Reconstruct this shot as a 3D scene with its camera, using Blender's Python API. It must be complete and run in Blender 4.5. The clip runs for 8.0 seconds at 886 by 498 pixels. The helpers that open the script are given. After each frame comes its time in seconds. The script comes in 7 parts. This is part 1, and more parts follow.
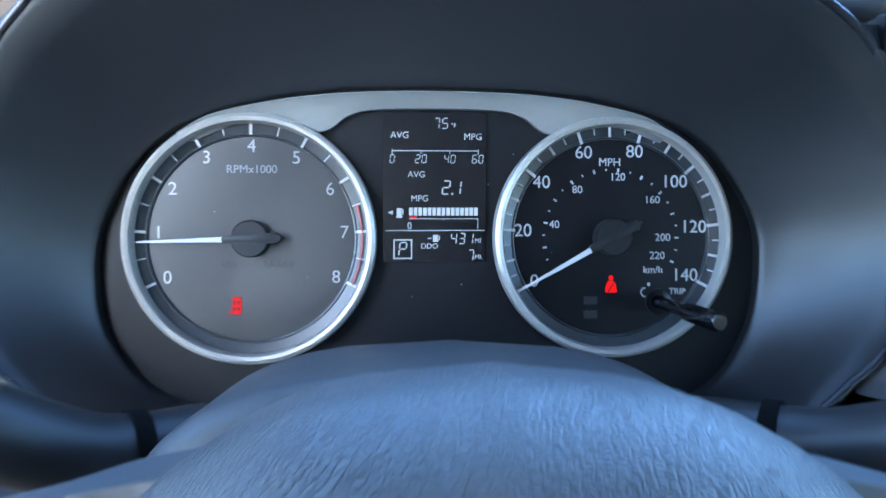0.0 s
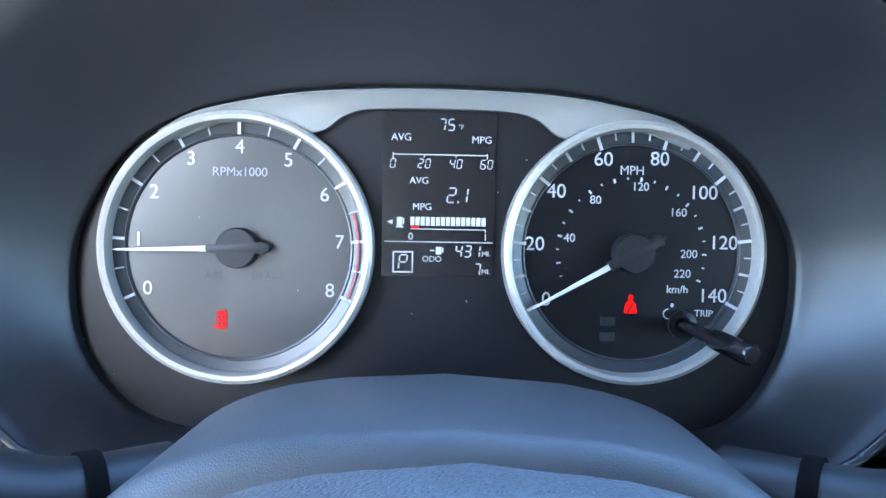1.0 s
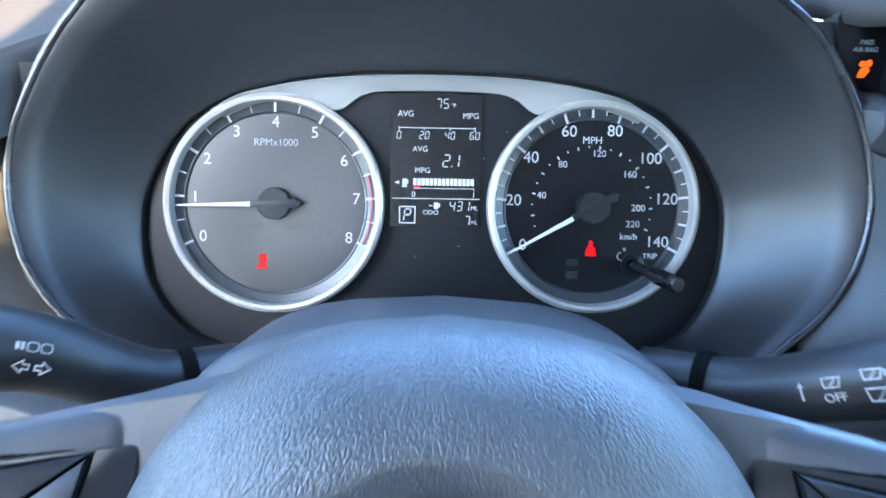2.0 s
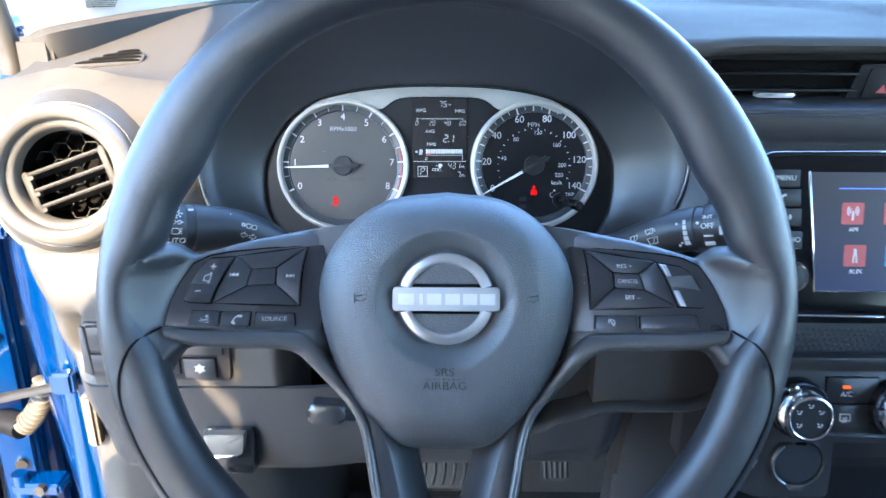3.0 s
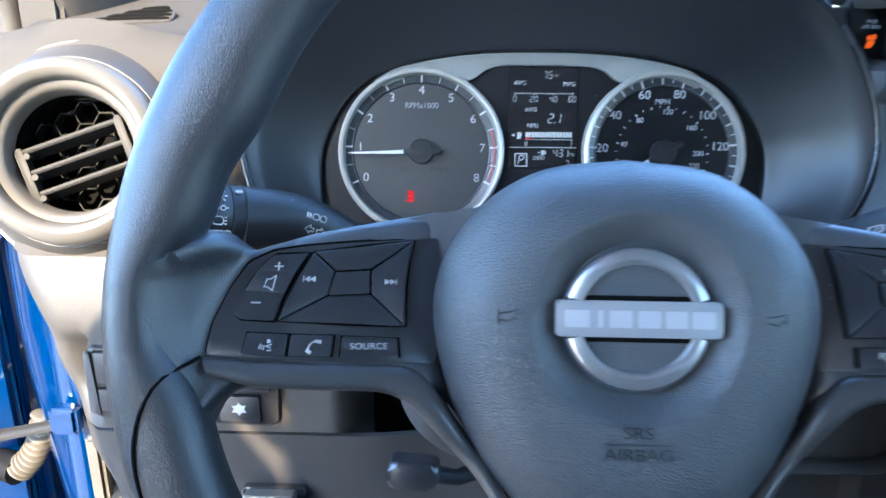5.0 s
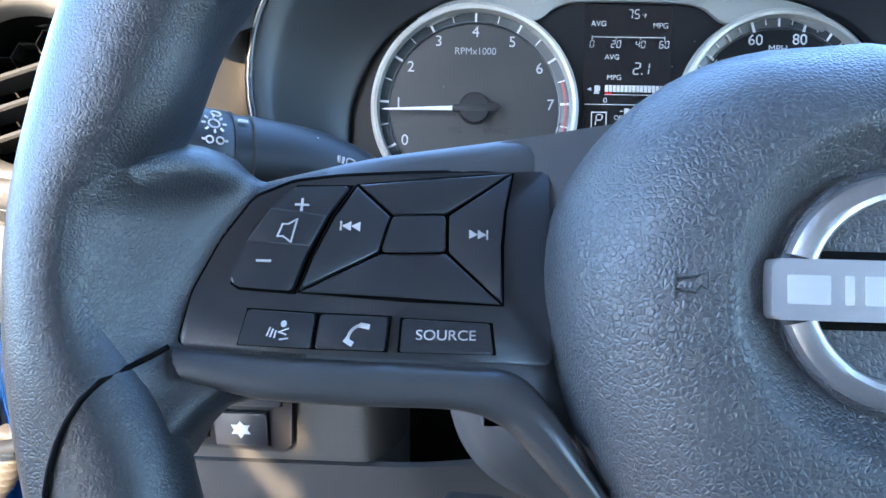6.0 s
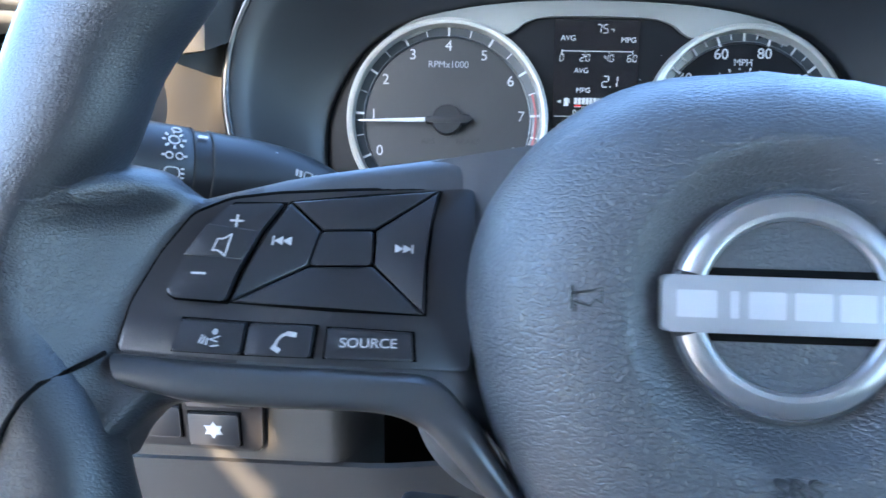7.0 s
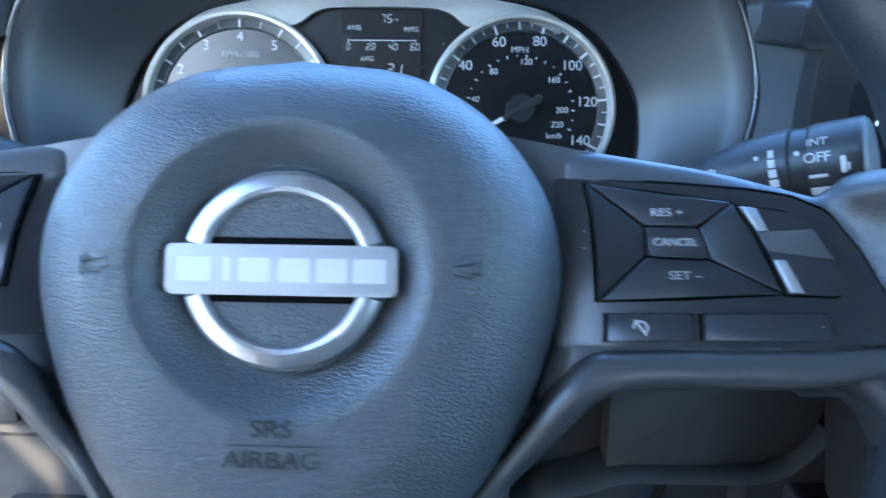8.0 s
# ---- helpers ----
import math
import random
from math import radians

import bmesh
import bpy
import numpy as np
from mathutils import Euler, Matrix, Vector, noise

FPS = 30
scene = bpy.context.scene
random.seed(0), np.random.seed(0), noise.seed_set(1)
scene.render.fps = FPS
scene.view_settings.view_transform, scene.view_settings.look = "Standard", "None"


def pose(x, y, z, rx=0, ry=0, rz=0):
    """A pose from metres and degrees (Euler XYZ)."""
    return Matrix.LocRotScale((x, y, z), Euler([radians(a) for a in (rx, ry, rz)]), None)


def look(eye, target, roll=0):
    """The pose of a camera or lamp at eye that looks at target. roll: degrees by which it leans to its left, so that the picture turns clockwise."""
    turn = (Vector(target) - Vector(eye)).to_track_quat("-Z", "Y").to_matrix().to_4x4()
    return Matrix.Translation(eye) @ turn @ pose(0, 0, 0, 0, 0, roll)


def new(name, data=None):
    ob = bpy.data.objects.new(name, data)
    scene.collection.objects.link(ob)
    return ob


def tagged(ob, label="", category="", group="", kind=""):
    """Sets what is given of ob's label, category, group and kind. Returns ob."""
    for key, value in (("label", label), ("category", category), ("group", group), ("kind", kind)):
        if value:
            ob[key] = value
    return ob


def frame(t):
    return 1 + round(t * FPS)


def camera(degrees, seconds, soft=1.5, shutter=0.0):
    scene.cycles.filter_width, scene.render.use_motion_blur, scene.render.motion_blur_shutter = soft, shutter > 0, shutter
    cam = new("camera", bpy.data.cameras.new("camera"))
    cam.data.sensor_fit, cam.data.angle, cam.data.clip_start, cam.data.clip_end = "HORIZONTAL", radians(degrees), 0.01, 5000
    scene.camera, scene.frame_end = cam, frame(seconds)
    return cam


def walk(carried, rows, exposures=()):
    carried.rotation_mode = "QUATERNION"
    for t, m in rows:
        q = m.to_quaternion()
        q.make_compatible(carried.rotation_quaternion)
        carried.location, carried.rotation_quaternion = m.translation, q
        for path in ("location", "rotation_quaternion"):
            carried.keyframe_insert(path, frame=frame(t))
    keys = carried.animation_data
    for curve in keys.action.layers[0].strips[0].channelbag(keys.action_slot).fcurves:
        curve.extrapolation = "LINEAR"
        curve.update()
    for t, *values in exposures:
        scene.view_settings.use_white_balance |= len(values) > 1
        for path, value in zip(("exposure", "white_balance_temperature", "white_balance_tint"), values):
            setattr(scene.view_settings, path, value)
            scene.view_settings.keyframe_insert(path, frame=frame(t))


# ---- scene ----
cam = camera(62.00, 8.0, shutter=0.3)
PATH = [
    (0, (-0.01202, -0.05694, 1.09395), (0.01634, 0.90320, 0.81587), 0.747),
    (0.1, (-0.00710, -0.03950, 1.09430), (0.01210, 0.91850, 0.81280), 0.900),
    (0.2, (-0.00290, -0.02800, 1.09460), (0.00860, 0.93000, 0.81090), 1.000),
    (0.5, (-0.00148, -0.02464, 1.09478), (0.00732, 0.93403, 0.81039), 1.052),
    (1, (-0.00519, -0.02615, 1.09695), (-0.00181, 0.92891, 0.80056), 1.440),
    (1.2, (-0.00355, -0.02754, 1.09733), (-0.00760, 0.92537, 0.79408), 1.292),
    (2.3, (-0.00029, -0.16218, 1.12293), (-0.00046, 0.77565, 0.77584), 1.155),
    (2.5, (0.00040, -0.21548, 1.12919), (-0.00420, 0.72221, 0.78173), 0.596),
    (3, (-0.00022, -0.35214, 1.15877), (-0.00432, 0.58524, 0.81048), 0.285),
    (3.5, (0.00204, -0.40737, 1.17065), (-0.00231, 0.53232, 0.82863), 0.131),
    (4, (0.00200, -0.40342, 1.16776), (-0.00891, 0.53817, 0.83118), 0.054),
    (4.5, (-0.01858, -0.33683, 1.14466), (-0.03609, 0.60747, 0.81605), 0.201),
    (5, (-0.06010, -0.23081, 1.10076), (-0.08552, 0.71769, 0.78501), 0.444),
    (5.2, (-0.07431, -0.19822, 1.08240), (-0.10167, 0.75207, 0.77226), 0.613),
    (6.3, (-0.08765, -0.13896, 1.04886), (-0.13545, 0.81653, 0.75773), 0.854),
    (6.5, (-0.08658, -0.14041, 1.05073), (-0.13852, 0.81516, 0.76057), 0.886),
    (7, (-0.06683, -0.15088, 1.05638), (-0.11952, 0.80437, 0.76532), 0.882),
    (7.2, (-0.04905, -0.15853, 1.05969), (-0.10199, 0.79655, 0.76809), 0.823),
    (7.5, (-0.01346, -0.16805, 1.06375), (-0.06127, 0.78535, 0.76584), 0.537),
    (7.8, (0.02199, -0.16958, 1.06325), (-0.01455, 0.78212, 0.75841), 0.556),
    (8, (0.04426, -0.16690, 1.05997), (0.01446, 0.78428, 0.75278), 0.398),
]
EXPOSURES = [(0.0, 4.15, 5350, 4), (0.5, 4.54, 5650, 6), (1.0, 4.78, 5700, 6), (1.2, 4.8, 5700, 6), (2.5, 4.9, 5700, 5), (3.0, 4.6, 5750, 5), (3.5, 4.33, 5600, 4), (4.0, 4.2, 5550, 4), (4.5, 4.22, 5500, 4), (5.0, 4.15, 5450, 4), (6.5, 4.42, 5750, 6), (7.5, 4.42, 5600, 4), (8.0, 4.3, 5200, 2)]
walk(cam, [(t, look(eye, target, roll)) for t, eye, target, roll in PATH], EXPOSURES)

# ---- light ----
SUN = Vector((-0.224, -0.837, 0.50)).normalized()
world = bpy.data.worlds.new("sky")
scene.world = world
world.use_nodes = True
wn = world.node_tree
wbg = wn.nodes["Background"]
wsky = wn.nodes.new("ShaderNodeTexSky")
wsky.sky_type = "NISHITA"
wsky.sun_disc = False
wsky.sun_elevation = math.asin(SUN.z)
wsky.ozone_density = 3.0
wsky.sun_rotation = math.atan2(SUN.x, SUN.y)
wn.links.new(wsky.outputs[0], wbg.inputs[0])
wbg.inputs[1].default_value = 0.15
sun_lamp = new("sun", bpy.data.lights.new("sun", "SUN"))
sun_lamp.data.energy = 2.0
sun_lamp.data.angle = radians(0.5)
sun_lamp.data.color = (1.0, 0.70, 0.41)
sun_lamp.matrix_world = look(SUN * 6.0, (0.0, 0.0, 0.0))


# ---- building helpers ----
def part(name, bm, material, parent=None, label="", sharp=40, smooth=True):
    """One mesh object from a bmesh, under a thing or a part."""
    me = bpy.data.meshes.new(name)
    bmesh.ops.recalc_face_normals(bm, faces=bm.faces[:])
    bm.to_mesh(me)
    bm.free()
    if smooth:
        me.shade_smooth()
        me.set_sharp_from_angle(angle=radians(sharp))
    me.materials.append(material)
    ob = new(name, me)
    if parent is not None:
        ob.parent = parent
    if label:
        ob["label"] = label
    return ob


def holder(name, matrix, label, category, group="", kind=""):
    """An Empty at a thing's base that parents its parts."""
    ob = new(name)
    ob.empty_display_size = 0.02
    ob.matrix_world = matrix
    return tagged(ob, label, category, group, kind)


def axes(origin, x, y, z):
    m = Matrix((x, y, z)).transposed().to_4x4()
    m.translation = origin
    return m


def rounded(pts, r, seg=4):
    """A polygon with its corners rounded."""
    out = []
    n = len(pts)
    for i in range(n):
        a, b, c = Vector(pts[i - 1]), Vector(pts[i]), Vector(pts[(i + 1) % n])
        ra = min(r, (a - b).length * 0.45, (c - b).length * 0.45)
        p, q = b + (a - b).normalized() * ra, b + (c - b).normalized() * ra
        for k in range(seg + 1):
            s = k / seg
            out.append(tuple((1 - s) ** 2 * p + 2 * s * (1 - s) * b + s * s * q))
    return out


def rect(x0, y0, x1, y1):
    return [(x0, y0), (x1, y0), (x1, y1), (x0, y1)]


def prism(pts, h0, h1, bevel=0.0, seg=2, warp=None, bm=None):
    """An extruded polygon with its upper rim bevelled."""
    own = bmesh.new()
    low = [own.verts.new((x, y, h0)) for x, y in pts]
    top = [own.verts.new((x, y, h1)) for x, y in pts]
    own.faces.new(top)
    own.faces.new(low[::-1])
    n = len(pts)
    rim = []
    for i in range(n):
        own.faces.new((low[i], low[(i + 1) % n], top[(i + 1) % n], top[i]))
        rim.append(own.edges.get((top[i], top[(i + 1) % n])))
    if bevel:
        bmesh.ops.bevel(own, geom=rim, offset=bevel, segments=seg, affect="EDGES", profile=0.5, clamp_overlap=True)
    if warp:
        for v in own.verts:
            v.co = warp(v.co)
    return merge(bm, own)


def merge(bm, own):
    if bm is None:
        return own
    me = bpy.data.meshes.new("tmp")
    own.to_mesh(me)
    own.free()
    bm.from_mesh(me)
    bpy.data.meshes.remove(me)
    return bm


def box(x0, y0, z0, x1, y1, z1, bevel=0.0, seg=2, m=None, bm=None):
    own = bmesh.new()
    bmesh.ops.create_cube(own, size=1.0)
    for v in own.verts:
        v.co = Vector(((x0 + x1) / 2 + v.co.x * (x1 - x0), (y0 + y1) / 2 + v.co.y * (y1 - y0), (z0 + z1) / 2 + v.co.z * (z1 - z0)))
    if bevel:
        bmesh.ops.bevel(own, geom=own.edges[:], offset=bevel, segments=seg, affect="EDGES", clamp_overlap=True)
    if m is not None:
        own.transform(m)
    return merge(bm, own)


def loft(rings, closed=True, cap=False, around=False, bm=None):
    """Quads between rings of points. closed: each ring is a loop; around: the last ring meets the first."""
    own = bmesh.new()
    rows = [[own.verts.new(p) for p in ring] for ring in rings]
    n = len(rows[0])
    for a, b in zip(rows, rows[1:] + (rows[:1] if around else [])):
        for i in range(n if closed else n - 1):
            j = (i + 1) % n
            own.faces.new((a[i], a[j], b[j], b[i]))
    if cap:
        own.faces.new(rows[0][::-1])
        own.faces.new(rows[-1])
    return merge(bm, own)


def lathe(profile, seg=64, m=None, bm=None, a0=0.0, a1=360.0):
    """A profile of (radius, height) turned round z."""
    full = abs(a1 - a0) >= 359.9
    steps = seg if full else seg + 1
    rings = []
    for k in range(steps):
        a = radians(a0 + (a1 - a0) * k / seg)
        rings.append([(r * math.cos(a), r * math.sin(a), h) for r, h in profile])
    own = loft(rings, closed=False, around=full)
    bmesh.ops.remove_doubles(own, verts=own.verts[:], dist=1e-6)
    if m is not None:
        own.transform(m)
    return merge(bm, own)


def tube(path, radius, seg=10, cap=True, bm=None, flat=1.0):
    """A round bar along a line of points; radius is a number or one for each point."""
    pts = [Vector(p) for p in path]
    rings = []
    side = None
    for i, p in enumerate(pts):
        d = (pts[min(i + 1, len(pts) - 1)] - pts[max(i - 1, 0)]).normalized()
        if side is None:
            side = d.orthogonal().normalized()
        side = (side - d * side.dot(d)).normalized()
        up = d.cross(side)
        r = radius[i] if isinstance(radius, (list, tuple)) else radius
        rings.append([p + (side * math.cos(2 * math.pi * k / seg) + up * math.sin(2 * math.pi * k / seg) * flat) * r for k in range(seg)])
    return loft(rings, cap=cap, bm=bm)


def sheet(points, thick, bm=None):
    """A grid of points (rows of rows) given thickness along its normals."""
    own = loft(points, closed=False)
    bmesh.ops.recalc_face_normals(own, faces=own.faces[:])
    bmesh.ops.solidify(own, geom=own.faces[:], thickness=thick)
    return merge(bm, own)


def spline(pts, n):
    """n points along a smooth line through pts."""
    p = [Vector(q) for q in pts]
    p = [2 * p[0] - p[1]] + p + [2 * p[-1] - p[-2]]
    spans = len(p) - 3
    out = []
    for k in range(n):
        s = k / (n - 1) * spans
        i = min(int(s), spans - 1)
        t = s - i
        a, b, c, d = p[i : i + 4]
        out.append(0.5 * (2 * b + (c - a) * t + (2 * a - 5 * b + 4 * c - d) * t * t + (3 * b - a - 3 * c + d) * t**3))
    return out


def lettering(text, size, material, parent, m, label="", depth=0.0002, align="CENTER", name="lettering", stretch=1.0):
    """Letters in the built-in font as a thin mesh."""
    cu = bpy.data.curves.new("text", "FONT")
    cu.body = text
    cu.size = size
    cu.extrude = depth
    cu.align_x = align
    cu.align_y = "CENTER"
    tmp = bpy.data.objects.new("text", cu)
    scene.collection.objects.link(tmp)
    bpy.context.view_layer.update()
    me = bpy.data.meshes.new_from_object(tmp.evaluated_get(bpy.context.evaluated_depsgraph_get()))
    bpy.data.objects.remove(tmp)
    bpy.data.curves.remove(cu)
    me.transform(m @ Matrix.Diagonal((stretch, 1, 1, 1)))
    me.materials.clear()
    me.materials.append(material)
    me.name = name
    ob = new(name, me)
    ob.parent = parent
    if label:
        ob["label"] = label
    return ob


def flat_at(x, y, h):
    return Matrix.Translation((x, y, h))


def smoothstep(a, b, x):
    t = max(0.0, min(1.0, (x - a) / (b - a)))
    return t * t * (3 - 2 * t)


def table_at(table, v):
    for (a, b), (c, d) in zip(table, table[1:]):
        if v <= c:
            return b + (d - b) * max(0.0, (v - a) / (c - a))
    return table[-1][1]


# ---- materials ----
def material(name, base, rough=0.5, metal=0.0, grain=0.0, grain_size=0.001, cell=False, mottle=0.12, mottle_size=0.03,
             rough_var=0.08, glow=0.0, glow_color=None, coat=0.0, spec=0.5, dust=0.0):
    """A surface with colour mottling, gloss variation and a fine raised grain, all at real size."""
    m = bpy.data.materials.new(name)
    m.use_nodes = True
    nt = m.node_tree
    bsdf = nt.nodes["Principled BSDF"]
    bsdf.inputs["Roughness"].default_value = rough
    bsdf.inputs["Metallic"].default_value = metal
    bsdf.inputs["Specular IOR Level"].default_value = spec
    bsdf.inputs["Coat Weight"].default_value = coat
    bsdf.inputs["Coat Roughness"].default_value = 0.06
    coord = nt.nodes.new("ShaderNodeTexCoord")
    big = nt.nodes.new("ShaderNodeTexNoise")
    big.inputs["Scale"].default_value = 1.0 / mottle_size
    big.inputs["Detail"].default_value = 4
    nt.links.new(coord.outputs["Object"], big.inputs["Vector"])
    mix = nt.nodes.new("ShaderNodeMix")
    mix.data_type = "RGBA"
    mix.inputs["A"].default_value = (*[c * (1 - mottle) for c in base], 1)
    mix.inputs["B"].default_value = (*[min(1, c * (1 + mottle)) for c in base], 1)
    nt.links.new(big.outputs["Fac"], mix.inputs["Factor"])
    colour = mix.outputs["Result"]
    if dust:
        specks = nt.nodes.new("ShaderNodeTexVoronoi")
        specks.inputs["Scale"].default_value = 170
        nt.links.new(coord.outputs["Object"], specks.inputs["Vector"])
        few = nt.nodes.new("ShaderNodeMath")
        few.operation = "LESS_THAN"
        few.inputs[1].default_value = 0.045
        nt.links.new(specks.outputs["Distance"], few.inputs[0])
        pick = nt.nodes.new("ShaderNodeSeparateColor")
        nt.links.new(specks.outputs["Color"], pick.inputs[0])
        some = nt.nodes.new("ShaderNodeMath")
        some.operation = "LESS_THAN"
        some.inputs[1].default_value = dust
        nt.links.new(pick.outputs[0], some.inputs[0])
        both = nt.nodes.new("ShaderNodeMath")
        both.operation = "MULTIPLY"
        nt.links.new(few.outputs[0], both.inputs[0])
        nt.links.new(some.outputs[0], both.inputs[1])
        dusty = nt.nodes.new("ShaderNodeMix")
        dusty.data_type = "RGBA"
        dusty.inputs["B"].default_value = (0.5, 0.5, 0.5, 1)
        nt.links.new(both.outputs[0], dusty.inputs["Factor"])
        nt.links.new(colour, dusty.inputs["A"])
        colour = dusty.outputs["Result"]
    nt.links.new(colour, bsdf.inputs["Base Color"])
    if rough_var:
        ramp = nt.nodes.new("ShaderNodeMapRange")
        ramp.inputs["To Min"].default_value = max(0.02, rough - rough_var)
        ramp.inputs["To Max"].default_value = min(1, rough + rough_var)
        nt.links.new(big.outputs["Fac"], ramp.inputs["Value"])
        nt.links.new(ramp.outputs["Result"], bsdf.inputs["Roughness"])
    if grain:
        if cell:
            fine = nt.nodes.new("ShaderNodeTexVoronoi")
            fine.feature = "DISTANCE_TO_EDGE"
            fine.inputs["Scale"].default_value = 1.0 / grain_size
            warp = nt.nodes.new("ShaderNodeTexNoise")
            warp.inputs["Scale"].default_value = 0.6 / grain_size
            nt.links.new(coord.outputs["Object"], warp.inputs["Vector"])
            add = nt.nodes.new("ShaderNodeMix")
            add.data_type = "VECTOR"
            add.inputs["Factor"].default_value = 0.0004
            nt.links.new(coord.outputs["Object"], add.inputs["A"])
            nt.links.new(warp.outputs["Color"], add.inputs["B"])
            nt.links.new(add.outputs["Result"], fine.inputs["Vector"])
            pebble = nt.nodes.new("ShaderNodeMapRange")
            pebble.interpolation_type = "SMOOTHSTEP"
            pebble.inputs["From Max"].default_value = 0.28
            nt.links.new(fine.outputs["Distance"], pebble.inputs["Value"])
            height = pebble.outputs["Result"]
        else:
            fine = nt.nodes.new("ShaderNodeTexNoise")
            fine.inputs["Scale"].default_value = 1.0 / grain_size
            fine.inputs["Detail"].default_value = 3
            nt.links.new(coord.outputs["Object"], fine.inputs["Vector"])
            height = fine.outputs["Fac"]
        bump = nt.nodes.new("ShaderNodeBump")
        bump.inputs["Strength"].default_value = grain
        bump.inputs["Distance"].default_value = grain_size * (0.22 if cell else 0.5)
        nt.links.new(height, bump.inputs["Height"])
        nt.links.new(bump.outputs["Normal"], bsdf.inputs["Normal"])
    if glow:
        bsdf.inputs["Emission Color"].default_value = (*(glow_color or base), 1)
        bsdf.inputs["Emission Strength"].default_value = glow
    return m


LEATHER = material("wheel_urethane", (0.021, 0.0225, 0.026), 0.37, spec=0.66, grain=0.30, grain_size=0.0009, cell=True, mottle=0.10)
COVER = material("airbag_cover_urethane", (0.058, 0.062, 0.068), 0.38, spec=0.65, grain=0.55, grain_size=0.0012, cell=True, mottle=0.12)
SWITCH = material("switch_plastic", (0.017, 0.019, 0.023), 0.32, spec=0.9, grain=0.10, grain_size=0.0004, dust=0.25)
SPOKE = material("spoke_urethane", (0.060, 0.066, 0.075), 0.40, spec=0.85, grain=0.12, grain_size=0.0006)
SPOKE_TRIM = material("spoke_trim_satin", (0.046, 0.046, 0.047), 0.33, spec=0.8, grain=0.06, grain_size=0.0005)
SATIN_BLACK = material("satin_black_plastic", (0.017, 0.019, 0.023), 0.30, spec=1.0, grain=0.12, grain_size=0.0004, dust=0.2)
LEG = material("spoke_leg_plastic", (0.020, 0.021, 0.024), 0.40, spec=0.55, grain=0.12, grain_size=0.0005)
CAP = material("pointer_cap_black", (0.010, 0.010, 0.011), 0.5, spec=0.3, rough_var=0.03)
# near-black for joints and slots, and for shade behind open gaps
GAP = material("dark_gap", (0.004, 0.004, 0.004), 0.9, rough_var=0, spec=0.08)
DASH = material("dash_plastic", (0.050, 0.052, 0.056), 0.50, grain=0.3, grain_size=0.0008, cell=True, dust=0.15)
DASH_SMOOTH = material("dash_smooth_plastic", (0.021, 0.0205, 0.022), 0.42, grain=0.15, grain_size=0.0006)
HOOD = material("cluster_hood_plastic", (0.0125, 0.0132, 0.015), 0.40, grain=0.2, grain_size=0.0006, spec=0.5)
HOOD_LIP = material("hood_edge_plastic", (0.020, 0.021, 0.023), 0.26, spec=0.7, grain=0.1, grain_size=0.0006)
STALK = material("stalk_black_plastic", (0.014, 0.0145, 0.016), 0.42, spec=0.45, grain=0.12, grain_size=0.0004, dust=0.15)
GREY = material("grey_trim_plastic", (0.065, 0.065, 0.067), 0.33, grain=0.1, grain_size=0.0005)
EMBLEM = material("emblem_satin", (0.40, 0.40, 0.41), 0.38, metal=0.5, grain=0.04, grain_size=0.0005, mottle=0.04)
SATIN = material("satin_silver", (0.60, 0.60, 0.61), 0.33, metal=0.9, grain=0.05, grain_size=0.0005, mottle=0.05)
CHROME = material("chrome", (0.85, 0.85, 0.86), 0.08, metal=1.0, mottle=0.03, rough_var=0.03)
SILVER_PAINT = material("silver_paint", (0.26, 0.257, 0.242), 0.40, metal=0.4, grain=0.06, grain_size=0.0004, mottle=0.04)
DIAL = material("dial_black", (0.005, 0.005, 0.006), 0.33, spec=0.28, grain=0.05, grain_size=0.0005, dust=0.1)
# lighter than DIAL: the lens's glare is put into the base colour
TACH_GLARE = material("tachometer_glare_grey", (0.036, 0.035, 0.034), 0.32, grain=0.05, grain_size=0.0005, dust=0.1)
DIAL_TRACK = material("dial_track", (0.03, 0.034, 0.038), 0.30, mottle=0.06)
PRINT = material("white_print", (0.38, 0.38, 0.38), 0.5, glow=0.005357, glow_color=(0.9, 0.93, 1.0), rough_var=0, mottle=0.03)
PRINT_DIM = material("grey_print", (0.26, 0.265, 0.28), 0.5, rough_var=0, mottle=0.05)
RED_PRINT = material("red_print", (0.22, 0.02, 0.02), 0.5, rough_var=0)
RED_LAMP = material("red_warning_lamp", (0.20, 0.001, 0.001), 0.6, glow=0.0525, glow_color=(1.0, 0.002, 0.002), rough_var=0, spec=0.1)
AMBER_LAMP = material("amber_lamp", (0.45, 0.07, 0.005), 0.5, glow=0.045, glow_color=(1.0, 0.13, 0.008), rough_var=0, spec=0.2)
LCD = material("lcd_black", (0.010, 0.0085, 0.009), 0.25, rough_var=0.02)
LCD_SEG = material("lcd_segment", (0.24, 0.24, 0.24), 0.5, glow=0.0150, glow_color=(0.86, 0.92, 1.0), rough_var=0)
NEEDLE = material("needle_white", (0.48, 0.48, 0.5), 0.4, glow=0.00675, glow_color=(0.95, 0.95, 1.0), rough_var=0)
PIANO = material("piano_black", (0.006, 0.006, 0.007), 0.14, coat=0.2, spec=0.35, rough_var=0.03)
RING = material("dial_ring_silver", (0.36, 0.345, 0.31), 0.34, metal=0.35, grain=0.04, grain_size=0.0004, mottle=0.04)
DASH_TOP = material("dash_top_plastic", (0.050, 0.0475, 0.045), 0.80, grain=0.3, grain_size=0.0009, cell=True, spec=0.12, mottle=0.04)
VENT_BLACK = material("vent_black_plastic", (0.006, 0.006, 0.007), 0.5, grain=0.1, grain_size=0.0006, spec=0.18)
